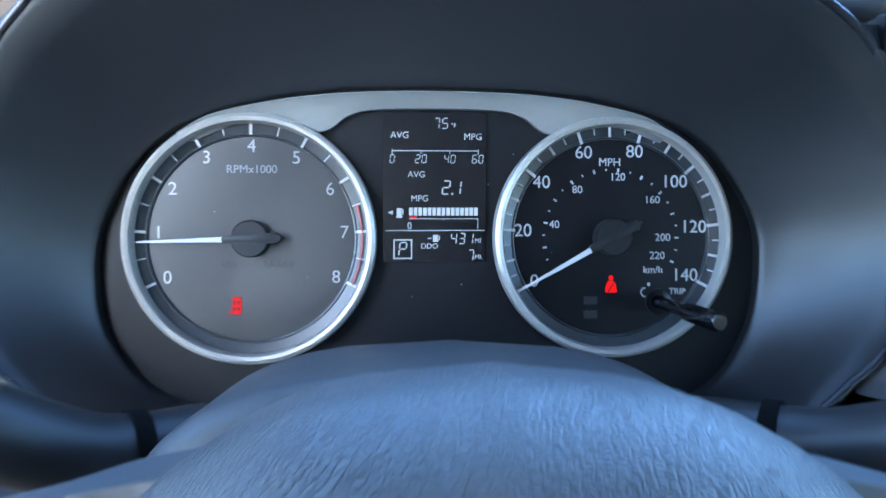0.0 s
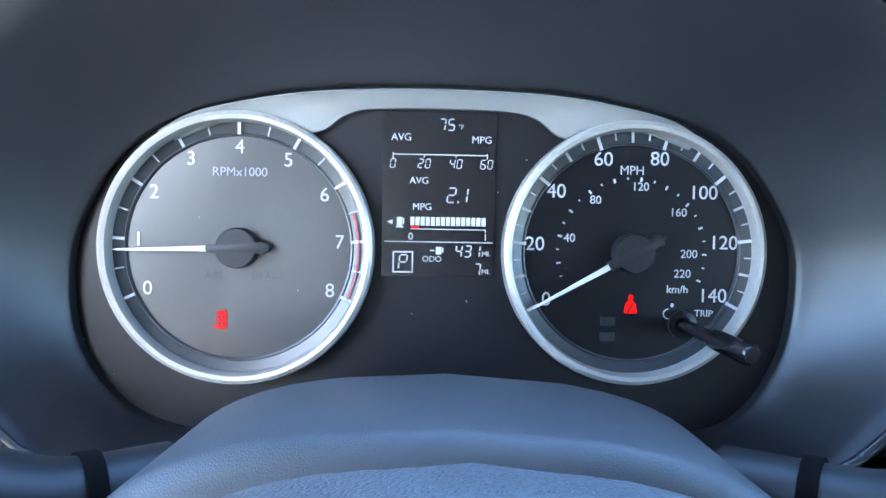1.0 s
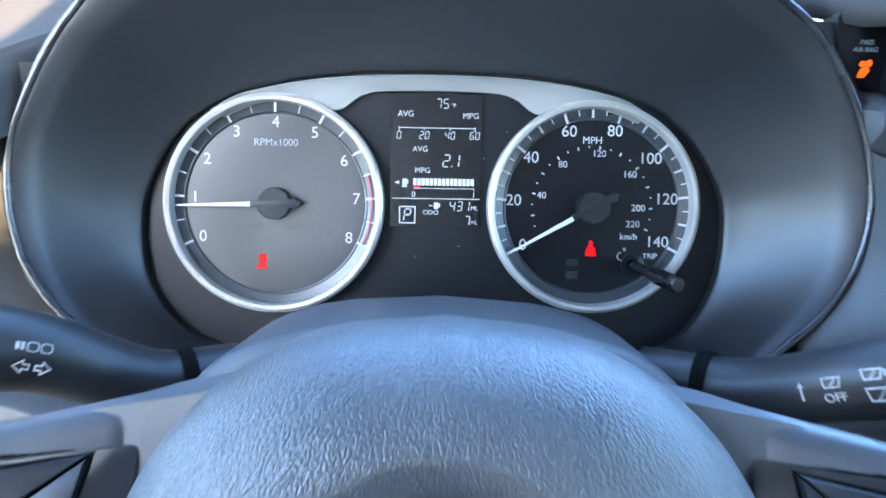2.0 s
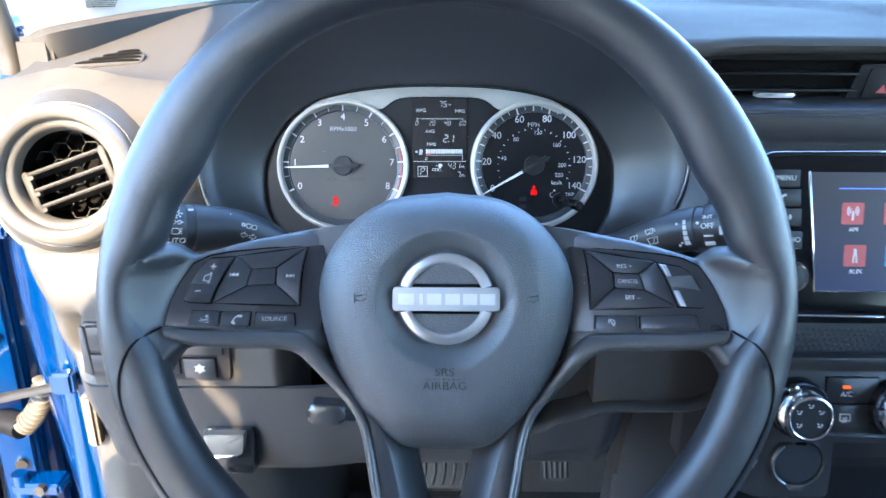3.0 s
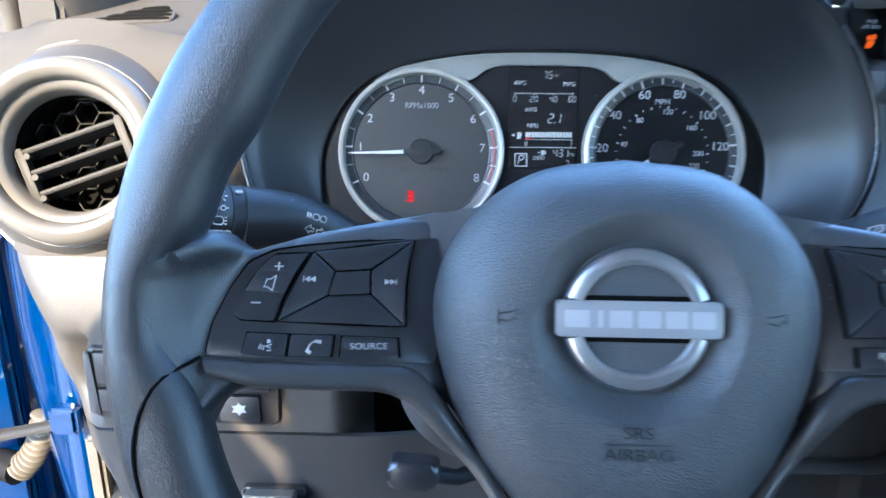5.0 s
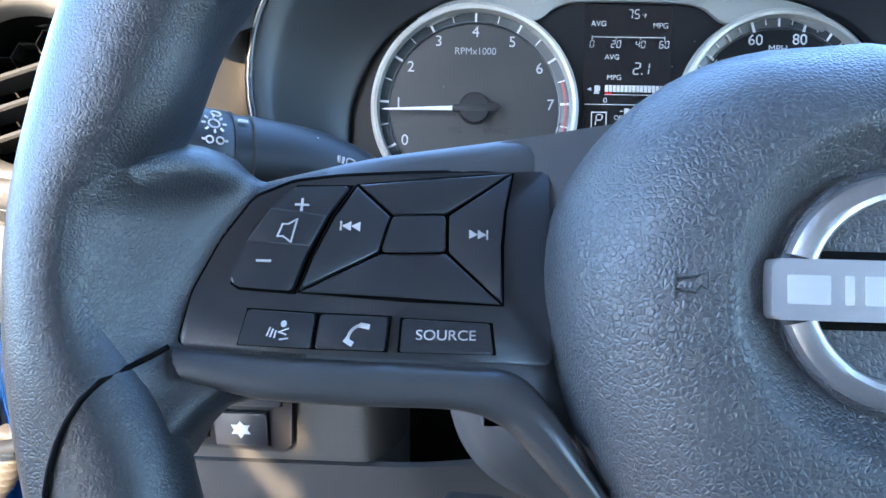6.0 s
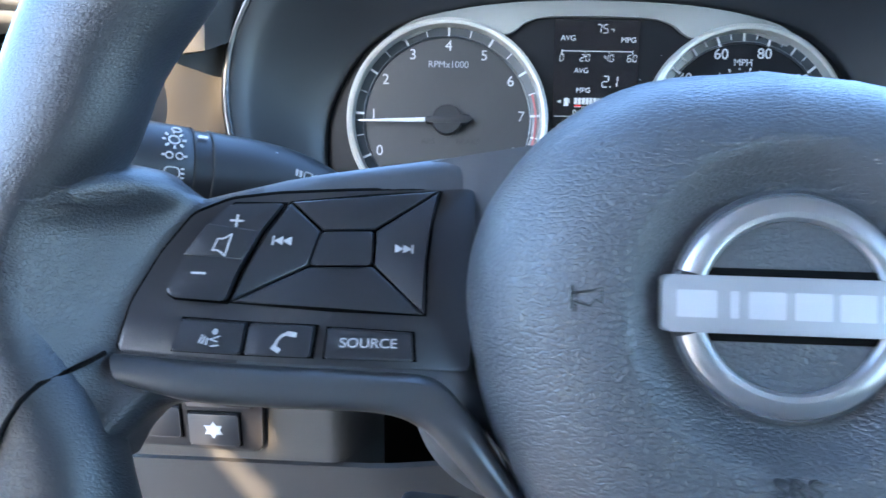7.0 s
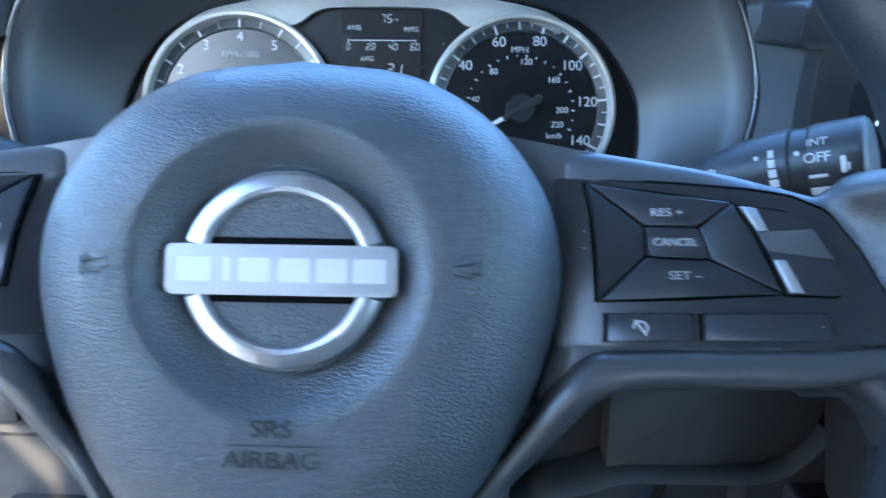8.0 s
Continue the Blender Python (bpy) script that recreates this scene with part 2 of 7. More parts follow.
BACKPLATE = material("cluster_backplate", (0.005, 0.005, 0.006), 0.5, spec=0.25, grain=0.1, grain_size=0.0005, dust=0.15)


# ---- car body round the cabin ----
# cover urethane made darker to stand in for shading on raised marks
EMBOSS_SHADE = material("emboss_shade_urethane", (0.029, 0.031, 0.034), 0.50, spec=0.35, grain=0.3, grain_size=0.0008)
BLUE = material("blue_car_paint", (0.0006, 0.018, 0.080), 0.14, metal=0.1, coat=0.8, mottle=0.08, rough_var=0.03)
PILLAR = material("pale_grey_trim", (0.42, 0.41, 0.39), 0.65, grain=0.3, grain_size=0.0008)
RUBBER = material("black_rubber", (0.030, 0.030, 0.031), 0.6, grain=0.2, grain_size=0.0008, spec=0.3)
SEAL = material("grey_door_seal", (0.028, 0.025, 0.021), 0.7, grain=0.3, grain_size=0.001)
CARPET = material("black_carpet", (0.018, 0.018, 0.019), 0.95, grain=0.9, grain_size=0.0016, mottle=0.3)
ASPHALT = material("pale_concrete", (0.24, 0.225, 0.205), 0.9, grain=0.6, grain_size=0.006, mottle=0.25, mottle_size=0.4)
HEADLINER = material("grey_headliner", (0.26, 0.26, 0.255), 0.9, grain=0.3, grain_size=0.002)
CABIN_TRIM = material("grey_cabin_trim", (0.05, 0.05, 0.05), 0.7, grain=0.3, grain_size=0.001)
SEAT_CLOTH = material("dark_cloth", (0.022, 0.022, 0.024), 0.9, grain=0.6, grain_size=0.002)
STEEL = material("bare_steel", (0.030, 0.028, 0.026), 0.40, metal=0.5, grain=0.1, grain_size=0.001)
CONDUIT = material("grey_conduit", (0.075, 0.066, 0.050), 0.6, grain=0.1, grain_size=0.001)
KICK = material("beige_grey_trim", (0.070, 0.066, 0.058), 0.6, grain=0.2, grain_size=0.0008)
FOAM = material("grey_foam", (0.14, 0.13, 0.12), 0.95, grain=0.9, grain_size=0.004, mottle=0.4, mottle_size=0.006)

gm = bmesh.new()
bmesh.ops.create_grid(gm, x_segments=2, y_segments=2, size=400)
tagged(part("ground", gm, ASPHALT), "grey concrete car park", "ground", kind="structure")

# outer shell: side with the open doorway and a rear side window, roof, rear and far side with their windows
# added unseen plates, cut to mask the sun to its edges on the dash
sun_mask_plates = ([(-0.60, 1.08), (-0.20, 0.85), (0.07, 0.68), (0.07, 0.760), (-0.043, 0.886), (-0.20, 1.010), (-0.270, 1.065), (-0.262, 1.132), (-0.292, 1.179), (-0.41, 1.288), (-0.51, 1.39), (-0.560, 1.54), (-0.580, 1.62), (-0.60, 1.62)],
          [(-0.78, 1.00), (-0.60, 1.00), (-0.60, 1.305), (-0.70, 1.324), (-0.78, 1.374)],
          [(-0.60, 1.325), (-0.66, 1.339), (-0.70, 1.352), (-0.78, 1.390), (-0.78, 1.400), (-0.74, 1.385), (-0.695, 1.363), (-0.680, 1.43), (-0.60, 1.43)],
          [(-0.78, 1.400), (-0.742, 1.385), (-0.752, 1.43), (-0.78, 1.43)])
bm = bmesh.new()
for plate in sun_mask_plates:
    prism(plate, -0.402, -0.398, bm=bm)
for v in bm.verts:
    v.co = Vector((v.co.z, v.co.x, v.co.y))
box(-0.42, -2.2, 0.25, -0.385, -0.60, 1.02, 0.01, bm=bm)
box(-0.42, -1.18, 1.425, -0.385, -0.60, 1.62, 0.01, bm=bm)
box(-0.42, -2.2, 1.50, -0.385, -1.17, 1.62, 0.01, bm=bm)
box(-0.42, -1.18, 1.01, -0.385, -0.77, 1.43, 0.01, bm=bm)
box(-0.42, -2.2, 1.01, -0.385, -1.90, 1.51, 0.01, bm=bm)
box(-0.42, -0.50, 1.60, -0.385, 0.55, 1.64, 0.01, bm=bm)
box(-0.47, -0.37, 0.25, -0.40, 0.26, 0.42, 0.01, bm=bm)
tagged(part("wall_left", bm, CABIN_TRIM), "unseen grey body side with added plates that mask the sun", "car body", kind="structure")
bm = box(1.14, -2.2, 0.25, 1.21, 1.0, 1.02, 0.01)
box(1.14, -0.60, 1.02, 1.21, -0.50, 1.60, 0.01, bm=bm)
box(1.14, -2.2, 1.56, 1.21, 0.2, 1.64, 0.01, bm=bm)
box(1.14, -2.2, 1.02, 1.21, -1.9, 1.64, 0.01, bm=bm)
# added panel blanks part of the rear side window to cut light
box(1.14, -1.92, 1.01, 1.20, -1.30, 1.57, 0.01, bm=bm)
tagged(part("wall_right", bm, CABIN_TRIM), "unseen grey body side, rear window part blanked to cut light", "car body", kind="structure")
bm = box(-0.47, -2.28, 0.25, 1.21, -2.2, 0.98, 0.01)
box(-0.47, -2.28, 1.54, 1.21, -2.2, 1.64, 0.01, bm=bm)
box(-0.47, -2.28, 0.98, -0.34, -2.2, 1.54, 0.01, bm=bm)
box(0.02, -2.28, 0.98, 1.21, -2.2, 1.54, 0.01, bm=bm)
tagged(part("wall_back", bm, CABIN_TRIM), "grey trimmed rear of the cabin with its window", "car body", kind="structure")
tagged(part("ceiling", box(-0.385, -2.2, 1.60, 1.21, 0.19, 1.64, 0.01), HEADLINER), "grey headliner under the roof", "ceiling", kind="structure")
# unseen roof rail over the open doorway, placed to shade the dash top
rail = []
for i in range(25):
    y = -0.95 + 1.05 * i / 24
    z = 1.476 - 0.10 * max(0.0, y + 0.30) ** 2 / 0.16 - 0.05 * max(0.0, -0.55 - y)
    rail.append([(-0.405, y, 1.615), (-0.415, y, z + 0.05), (-0.395, y, z + 0.006), (-0.385, y, z), (-0.372, y, z + 0.010), (-0.350, y, z + 0.060), (-0.320, y, 1.612)])
tagged(part("roof_rail_shade", loft(rail, cap=True), CABIN_TRIM, sharp=60), "unseen grey roof rail shaped to shade the dash top", "car body", kind="structure")
tagged(part("floor", box(-0.40, -2.2, 0.36, 1.14, 0.62, 0.40, 0.01), CARPET), "black carpeted cabin floor", "floor", kind="structure")
bm = box(-0.40, 0.60, 0.36, 1.14, 0.66, 1.02, 0.005)
tagged(part("bulkhead", bm, CARPET), "black carpeted bulkhead behind the pedals", "bulkhead", kind="structure")


# unseen front seat behind the camera, added to close the cabin and block light
bm = box(-0.30, -0.86, 0.56, 0.24, -0.66, 1.16, 0.06, 4)
box(-0.30, -0.80, 0.38, 0.24, -0.24, 0.60, 0.06, 4, bm=bm)
box(-0.14, -0.84, 1.14, 0.08, -0.74, 1.34, 0.04, 4, bm=bm)
tagged(part("seat_backing", bm, SEAT_CLOTH, sharp=60), "unseen dark cloth front seat added to block light behind", "seat", kind="structure")


# ---- steering wheel ----
# local axes: x to the right, y up in the wheel's plane, z towards the driver
WT = radians(20)
W_X, W_U, W_N = Vector((1, 0, 0)), Vector((0, math.sin(WT), math.cos(WT))), Vector((0, -math.cos(WT), math.sin(WT)))
WHEEL_M = axes((0, 0, 1.0), W_X, W_U, W_N)


GRIP = [(-180, 0.1478), (-90, 0.1478), (-40, 0.1475), (-20, 0.1484), (-12, 0.1482), (-7, 0.1560), (-3, 0.1590), (4, 0.1590), (7, 0.1545), (9.5, 0.1500), (12.5, 0.1480), (15.5, 0.1490), (19, 0.1482), (22.5, 0.1456), (26, 0.1440), (31, 0.1447), (38, 0.1470), (48, 0.1502), (62, 0.1528), (90, 0.1533)]


def rim_size(a):
    """Middle radius and half width of the rim at an angle (degrees, 0 to the right), with the thumb rests above the spokes."""
    b = a if a <= 90 else 180 - a
    inner = sum(w * table_at(GRIP, b + d) for d, w in ((-3, 0.2), (-1.5, 0.2), (0, 0.2), (1.5, 0.2), (3, 0.2)))
    return (0.1805 + inner) / 2, (0.1805 - inner) / 2


def rim_point(a, s, swell=1.0):
    """A point of the rim's skin: a round the wheel, s round the section (0 outward, 90 to the driver)."""
    a = (a + 90) % 360 - 90
    r, w = rim_size(a)
    b = a if a <= 90 else 180 - a
    swell *= 1 - 0.055 * smoothstep(-7, -13, b) * smoothstep(57, 63, s) * smoothstep(262, 250, s)
    w *= swell
    cs, sn = math.cos(radians(s)), math.sin(radians(s))
    x = math.copysign(abs(cs) ** 0.86, cs) * w
    z = math.copysign(abs(sn) ** 0.92, sn) * 0.0150 * swell
    ca, sa = math.cos(radians(a)), math.sin(radians(a))
    return Vector(((r + x) * ca, (r + x) * sa + 0.0015, z + 0.001))


def spoke_n(x, u):
    """Height of the switch panels' face."""
    return -0.0205 + 0.25 * (abs(x) - 0.08) - 0.33 * (u + 0.005)


WEB_EDGE = [(-0.040, 0.1410), (-0.0270, 0.1430), (-0.0232, 0.1440), (-0.0205, 0.1450), (-0.0150, 0.1474), (-0.0040, 0.1462), (0.0075, 0.1420), (0.0182, 0.1370), (0.0242, 0.1295), (0.0300, 0.1300), (0.060, 0.1330)]


def web_n(x, u):
    """Height of the spoke's skin: level with the panel, then rising to the rim beyond the panel's outer edge."""
    e = WEB_EDGE[-1][1]
    for (u0, e0), (u1, e1) in zip(WEB_EDGE, WEB_EDGE[1:]):
        if u <= u1:
            e = e0 + (e1 - e0) * max(0.0, (u - u0) / (u1 - u0))
            break
    over = max(0.0, u - 0.0265)
    low = spoke_n(max(0.074, abs(x)), min(u, 0.0265)) - 0.0004 - 10 * over * over - 0.012 * smoothstep(0.0735, 0.0620, abs(x))
    reach = 0.1650 - 0.0110 * smoothstep(0.012, 0.026, u)
    far = max(math.sqrt(max(0.0, reach**2 - u * u)), e + 0.010)
    k = max(0.0, min(1.0, (abs(x) - e) / (far - e)))
    high = 0.0149 - 0.0095 * smoothstep(-0.018, -0.034, u) - 0.0150 * smoothstep(0.016, 0.030, u)
    return low * (1 - k * k * (3 - 2 * k)) + high * k * k * (3 - 2 * k) + (far - e) * (0.10 * k * (1 - k) ** 2 - 0.55 * k * k * (1 - k))


def on_spoke(co):
    lift = 0.0008 if co.z > 0.0015 else 0.0
    return Vector((co.x, co.y, spoke_n(co.x, co.y) + co.z + lift))


HUB_OUT = [(0.0, 0.0578), (0.0300, 0.0538), (0.0512, 0.0417), (0.0655, 0.0232), (0.0706, 0.0035), (0.0682, -0.0175), (0.0602, -0.0405),
           (0.0478, -0.0617), (0.0330, -0.0772), (0.0205, -0.0838), (0.0, -0.0848)]


def hub_outline(n=120):
    right = [Vector((x, y, 0)) for x, y in HUB_OUT]
    loop = right + [Vector((-p.x, p.y, 0)) for p in right[-2:0:-1]]
    smooth = spline(loop + loop[:1], n * 4)[:-1]
    out = []
    for k in range(n):
        a = 2 * math.pi * k / n
        best = max(smooth, key=lambda p: p.x * math.cos(a) + p.y * math.sin(a) - 40 * abs(p.x * math.sin(a) - p.y * math.cos(a)))
        out.append(best.length)
    return out


def hub_height(r, edge):
    """Height of the airbag cover at r from the emblem, with its edge at that distance."""
    d = max(0.0, edge - r)
    k = min(1.0, d / 0.034)
    z = -0.0275 + 0.0315 * math.sqrt(max(0.0, 1 - (1 - k) ** 2.2))
    slope = max(0.0, min(1.0, (0.0362 - r) / 0.0100))
    z -= 0.0086 * (0.75 * slope + 0.25 * smoothstep(0.0, 1.0, slope))
    return z


def build_wheel():
    wheel = holder("steering_wheel", WHEEL_M, "black urethane three-spoke steering wheel with silver emblem and switches", "steering wheel")
    # rim
    n, m = 240, 54
    rings = [[rim_point(360 * i / n, 360 * k / m) for k in range(m)] for i in range(n)]
    part("rim", loft(rings, around=True), LEATHER, wheel, "grained black urethane rim with thumb grips", sharp=70)
    # seams where the lower grips are wrapped
    for side in (-1, 1):
        flat = [(-0.1475, -0.0150), (-0.1570, -0.0215), (-0.1630, -0.0330), (-0.1650, -0.0460)]
        for a in range(200, 262, 4):
            r, w = rim_size((a + 90) % 360 - 90)
            q = r + 0.55 * w
            flat.append((q * math.cos(radians(a)), q * math.sin(radians(a)) + 0.0015))
        path = []
        for p in spline([(x, y, 0) for x, y in flat], 60):
            a = math.degrees(math.atan2(p.y - 0.0015, p.x))
            r, w = rim_size((a + 90) % 360 - 90)
            k = max(-0.98, min(0.98, (math.hypot(p.x, p.y - 0.0015) - r) / w))
            c = abs(k) ** (1 / 0.86)
            path.append(Vector((p.x, p.y, max(0.0150 * math.sqrt(1 - c * c) ** 0.92 + 0.0010, web_n(p.x, p.y) if p.y > -0.045 else -1.0) + 0.0001)))
        path = [Vector((-side * p.x, p.y, p.z)) for p in path]
        part("seam_groove", tube([p - Vector((0, 0, 0.0003)) for p in path], 0.0006, 8), GAP, wheel, "dark seam along the lower grip")
    # airbag cover
    edge = hub_outline()
    n = len(edge)
    rings = []
    for s in [i / 44 for i in range(1, 45)]:
        s = 1 - (1 - s) ** 1.35
        ring = []
        for k in range(n):
            a = 2 * math.pi * k / n
            r = s * edge[k]
            ring.append((r * math.cos(a), r * math.sin(a), hub_height(r, edge[k])))
        rings.append(ring)
    skirt = [(edge[k] * 1.0 * math.cos(2 * math.pi * k / n), edge[k] * math.sin(2 * math.pi * k / n), -0.045) for k in range(n)]
    bm = loft(rings + [skirt])
    bm.faces.new([v for v in bm.verts[:n]])
    part("airbag_cover", bm, COVER, wheel, "domed grained black airbag cover", sharp=60)
    # embossed horn marks and lettering, their shading put into a darker base colour
    for side in (-1, 1):
        x = side * 0.0446
        bm = tube([(x - 0.0030, 0.0030, 0.0034), (x - 0.0030, -0.0020, 0.0034)], 0.0003, 6)
        tube([(x - 0.0030, 0.0014, 0.0036), (x + 0.0012, 0.0020, 0.0036), (x + 0.0034, 0.0028, 0.0036), (x + 0.0034, -0.0006, 0.0036)], 0.00028, 6, bm=bm)
        tube([(x - 0.0030, -0.0004, 0.0036), (x + 0.0010, -0.0012, 0.0036), (x + 0.0020, 0.0002, 0.0036), (x + 0.0034, -0.0006, 0.0036)], 0.00028, 6, bm=bm)
        part("horn_mark", bm, EMBOSS_SHADE, wheel, "embossed horn symbol, darkened for its shading")
    lettering("SRS", 0.0058, EMBOSS_SHADE, wheel, flat_at(-0.0006, -0.0376, 0.0038), "embossed lettering, darkened for its shading", 0.0006, name="srs_lettering", stretch=1.15)
    lettering("AIRBAG", 0.0058, EMBOSS_SHADE, wheel, flat_at(-0.0004, -0.0448, 0.0038), "embossed lettering, darkened for its shading", 0.0006, name="airbag_lettering", stretch=1.15)
    part("emboss_line", box(-0.0112, -0.0414, 0.0028, 0.0108, -0.0411, 0.0044), EMBOSS_SHADE, wheel)
    build_emblem(wheel)
    for side in (-1, 1):
        build_spoke(wheel, side)
    build_lower_spoke(wheel)
    return wheel


def build_emblem(wheel):
    disc = part("emblem_base", lathe([(0.0, -0.0012), (0.0245, -0.0012), (0.0255, -0.0022), (0.0255, -0.0075)], 72), COVER, wheel, "grained black inset behind the emblem")
    prof = [(0.0192, -0.0016), (0.0194, -0.0002), (0.0200, 0.0006), (0.0212, 0.0009), (0.0234, 0.0005), (0.0246, -0.0002), (0.0253, -0.0014), (0.0254, -0.0040)]
    for a0, a1, nm in ((17.5, 162.5, "emblem_arc"), (197.5, 342.5, "emblem_arc")):
        bm = lathe(prof, 40, a0=a0, a1=a1)
        for v in bm.verts:
            v.co.y *= 0.955
        part(nm, bm, SATIN, wheel, "satin silver emblem arc", sharp=25)
    part("emblem_slot", prism(rounded(rect(-0.0206, -0.0079, 0.0206, 0.0079), 0.0008), -0.0016, -0.0008), GAP, wheel)
    pts = rounded(rect(-0.0280, -0.0061, 0.0280, 0.0061), 0.0016)
    bm = prism(pts, -0.0050, 0.0016, 0.0007, 3)
    part("emblem_bar", bm, EMBLEM, wheel, "satin silver emblem bar", sharp=30)
    # plain light blocks in place of the maker's name
    for i, (x0, w) in enumerate([(-0.0243, 0.0084), (-0.0131, 0.0018), (-0.0092, 0.0076), (0.0004, 0.0076), (0.0096, 0.0074), (0.0184, 0.0080)]):
        part("emblem_block", prism(rounded(rect(x0 - 0.0008, -0.0029, x0 - 0.0008 + w, 0.0029), 0.0004), 0.0014, 0.0018), BRIGHT, wheel, "bright plain block on the emblem bar")


SPOKE_LEFT = {
    "pad": [(-0.1142, 0.0214), (-0.0966, 0.0241), (-0.0781, 0.0265), (-0.0799, 0.0173), (-0.0806, 0.0080), (-0.0803, -0.0053), (-0.102, -0.0046), (-0.1247, -0.0035), (-0.1224, 0.0039), (-0.1186, 0.0139)],
    "rocker": [(-0.1386, -0.0018), (-0.1383, 0.0019), (-0.1354, 0.0102), (-0.1314, 0.0168), (-0.1276, 0.0203), (-0.1157, 0.0211), (-0.1199, 0.0138), (-0.1238, 0.0038), (-0.1257, -0.0036), (-0.1368, -0.003)],
    "centre": [(-0.1062, 0.0144), (-0.0935, 0.0151), (-0.0932, 0.0062), (-0.1082, 0.0056)],
    "low": [[(-0.1345, -0.0073), (-0.1203, -0.008), (-0.1206, -0.0154), (-0.1356, -0.0147)], [(-0.1198, -0.008), (-0.1051, -0.0084), (-0.1055, -0.0158), (-0.1203, -0.0154)], [(-0.1026, -0.0087), (-0.0828, -0.0095), (-0.0819, -0.0163), (-0.1028, -0.0159)]],
}
SPOKE_RIGHT = {
    "pad": [(0.1140, 0.0200), (0.0966, 0.0228), (0.0775, 0.0258), (0.0788, 0.0173), (0.0792, 0.0080), (0.0792, -0.0066), (0.1010, -0.0054), (0.1232, -0.0038), (0.1204, 0.0050), (0.1180, 0.0120)],
    "rocker": [(0.1365, -0.0032), (0.1374, -0.0008), (0.1345, 0.0080), (0.1308, 0.0145), (0.1265, 0.0173), (0.1150, 0.0193), (0.1186, 0.0120), (0.1210, 0.0052), (0.1240, -0.0040), (0.1350, -0.0042)],
    "centre": [(0.1053, 0.0131), (0.0918, 0.0135), (0.0920, 0.0053), (0.1072, 0.0047)],
    "low": [[(0.0813, -0.0098), (0.1022, -0.0092), (0.1022, -0.0159), (0.0806, -0.0170)], [(0.1043, -0.0093), (0.1320, -0.0082), (0.1334, -0.0146), (0.1040, -0.0158)]],
}


def shrink(pts, k):
    """A polygon drawn in by k all round, about."""
    c = sum((Vector(p) for p in pts), Vector((0, 0))) / len(pts)
    return [tuple(Vector(p) + (c - Vector(p)).normalized() * k) for p in pts]


def build_spoke(wheel, side):
    """One horizontal spoke with its switch panel."""
    d = SPOKE_LEFT if side < 0 else SPOKE_RIGHT
    s = side
    top = [(0.044, 0.0430), (0.0738, 0.0376), (0.1076, 0.0306), (0.1180, 0.0280), (0.1310, 0.0238), (0.1365, 0.0216), (0.1390, 0.0230), (0.1410, 0.0250), (0.1433, 0.0268), (0.1470, 0.0284), (0.1670, 0.0300)]
    low = [(0.044, -0.0560), (0.0600, -0.0400), (0.0690, -0.0318), (0.0760, -0.0284), (0.1000, -0.0278), (0.1346, -0.0271), (0.1385, -0.0282), (0.1420, -0.0305), (0.1455, -0.0350), (0.1490, -0.0420), (0.1670, -0.0540)]

    def edge_at(table, x):
        for (x0, y0), (x1, y1) in zip(table, table[1:]):
            if x <= x1:
                return y0 + (y1 - y0) * (x - x0) / (x1 - x0)
        return table[-1][1]

    rings = []
    for i in range(73):
        x = 0.044 + 0.076 * i / 28 if i <= 28 else 0.120 + 0.047 * (i - 28) / 44
        ut, ub = edge_at(top, x), edge_at(low, x)
        back = smoothstep(0.134, 0.146, x)
        soft = 1 + 1.6 * smoothstep(0.136, 0.146, x)
        ring = [(ub + 0.001, -0.030 + 0.012 * back), (ub, web_n(x, ub) - 0.009), (ub + 0.0010, web_n(x, ub) - 0.0045), (ub + 0.0035, web_n(x, ub + 0.0035) - 0.0010)]
        for k in range(1, 21):
            u = ub + 0.0035 + (ut - ub - 0.0095) * k / 20
            ring.append((u, web_n(x, u)))
        ring += [(ut - 0.0040, web_n(x, ut - 0.004) - 0.0003 * soft), (ut - 0.0020, web_n(x, ut - 0.002) - 0.0012 * soft), (ut - 0.0006, web_n(x, ut - 0.0006) - 0.0028 * soft), (ut, web_n(x, ut) - 0.0060 * soft), (ut - 0.001, -0.034 + 0.014 * back)]
        rings.append([(s * x, u, z) for u, z in ring])
    part("spoke", loft(rings[:31], closed=True, cap=True), SPOKE, wheel, "smooth black spoke behind the switch panel", sharp=60)
    part("spoke_end", loft(rings[30:], closed=True, cap=True), LEATHER, wheel, "grained black spoke end flowing into the rim", sharp=60)
    # switch panel
    bezel = [(0.0690, -0.0188), (0.0690, 0.0279), (0.0744, 0.0275), (0.1016, 0.0252), (0.1181, 0.0234), (0.1285, 0.0214), (0.1365, 0.0172), (0.1420, 0.0075), (0.1462, -0.0040), (0.1474, -0.0150), (0.1120, -0.0172)]
    part("panel_gap", prism(rounded([(s * x * 1.004, u * 1.02 + 0.0004) for x, u in bezel], 0.0018), -0.004, -0.0002, 0, 2, on_spoke), GAP, wheel)
    panel = part("switch_panel", prism(rounded([(s * x, u) for x, u in bezel], 0.0018), -0.004, 0.0006, 0.0006, 2, on_spoke), SATIN_BLACK, wheel, "satin black switch panel")
    # four-way pad: dark bed, four wedges and a middle key
    part("pad_bed", prism(shrink(d["pad"], -0.0006), -0.003, 0.0009, 0, 2, on_spoke), GAP, panel)
    tl, tr, br, bl = d["pad"][0], d["pad"][2], d["pad"][5], d["pad"][7]
    ctl, ctr, cbr, cbl = d["centre"]
    wedges = ([tl, d["pad"][1], tr, ctr, ctl], [tr, d["pad"][3], d["pad"][4], br, cbr, ctr], [br, d["pad"][6], bl, cbl, cbr], [bl, d["pad"][8], d["pad"][9], tl, ctl, cbl])
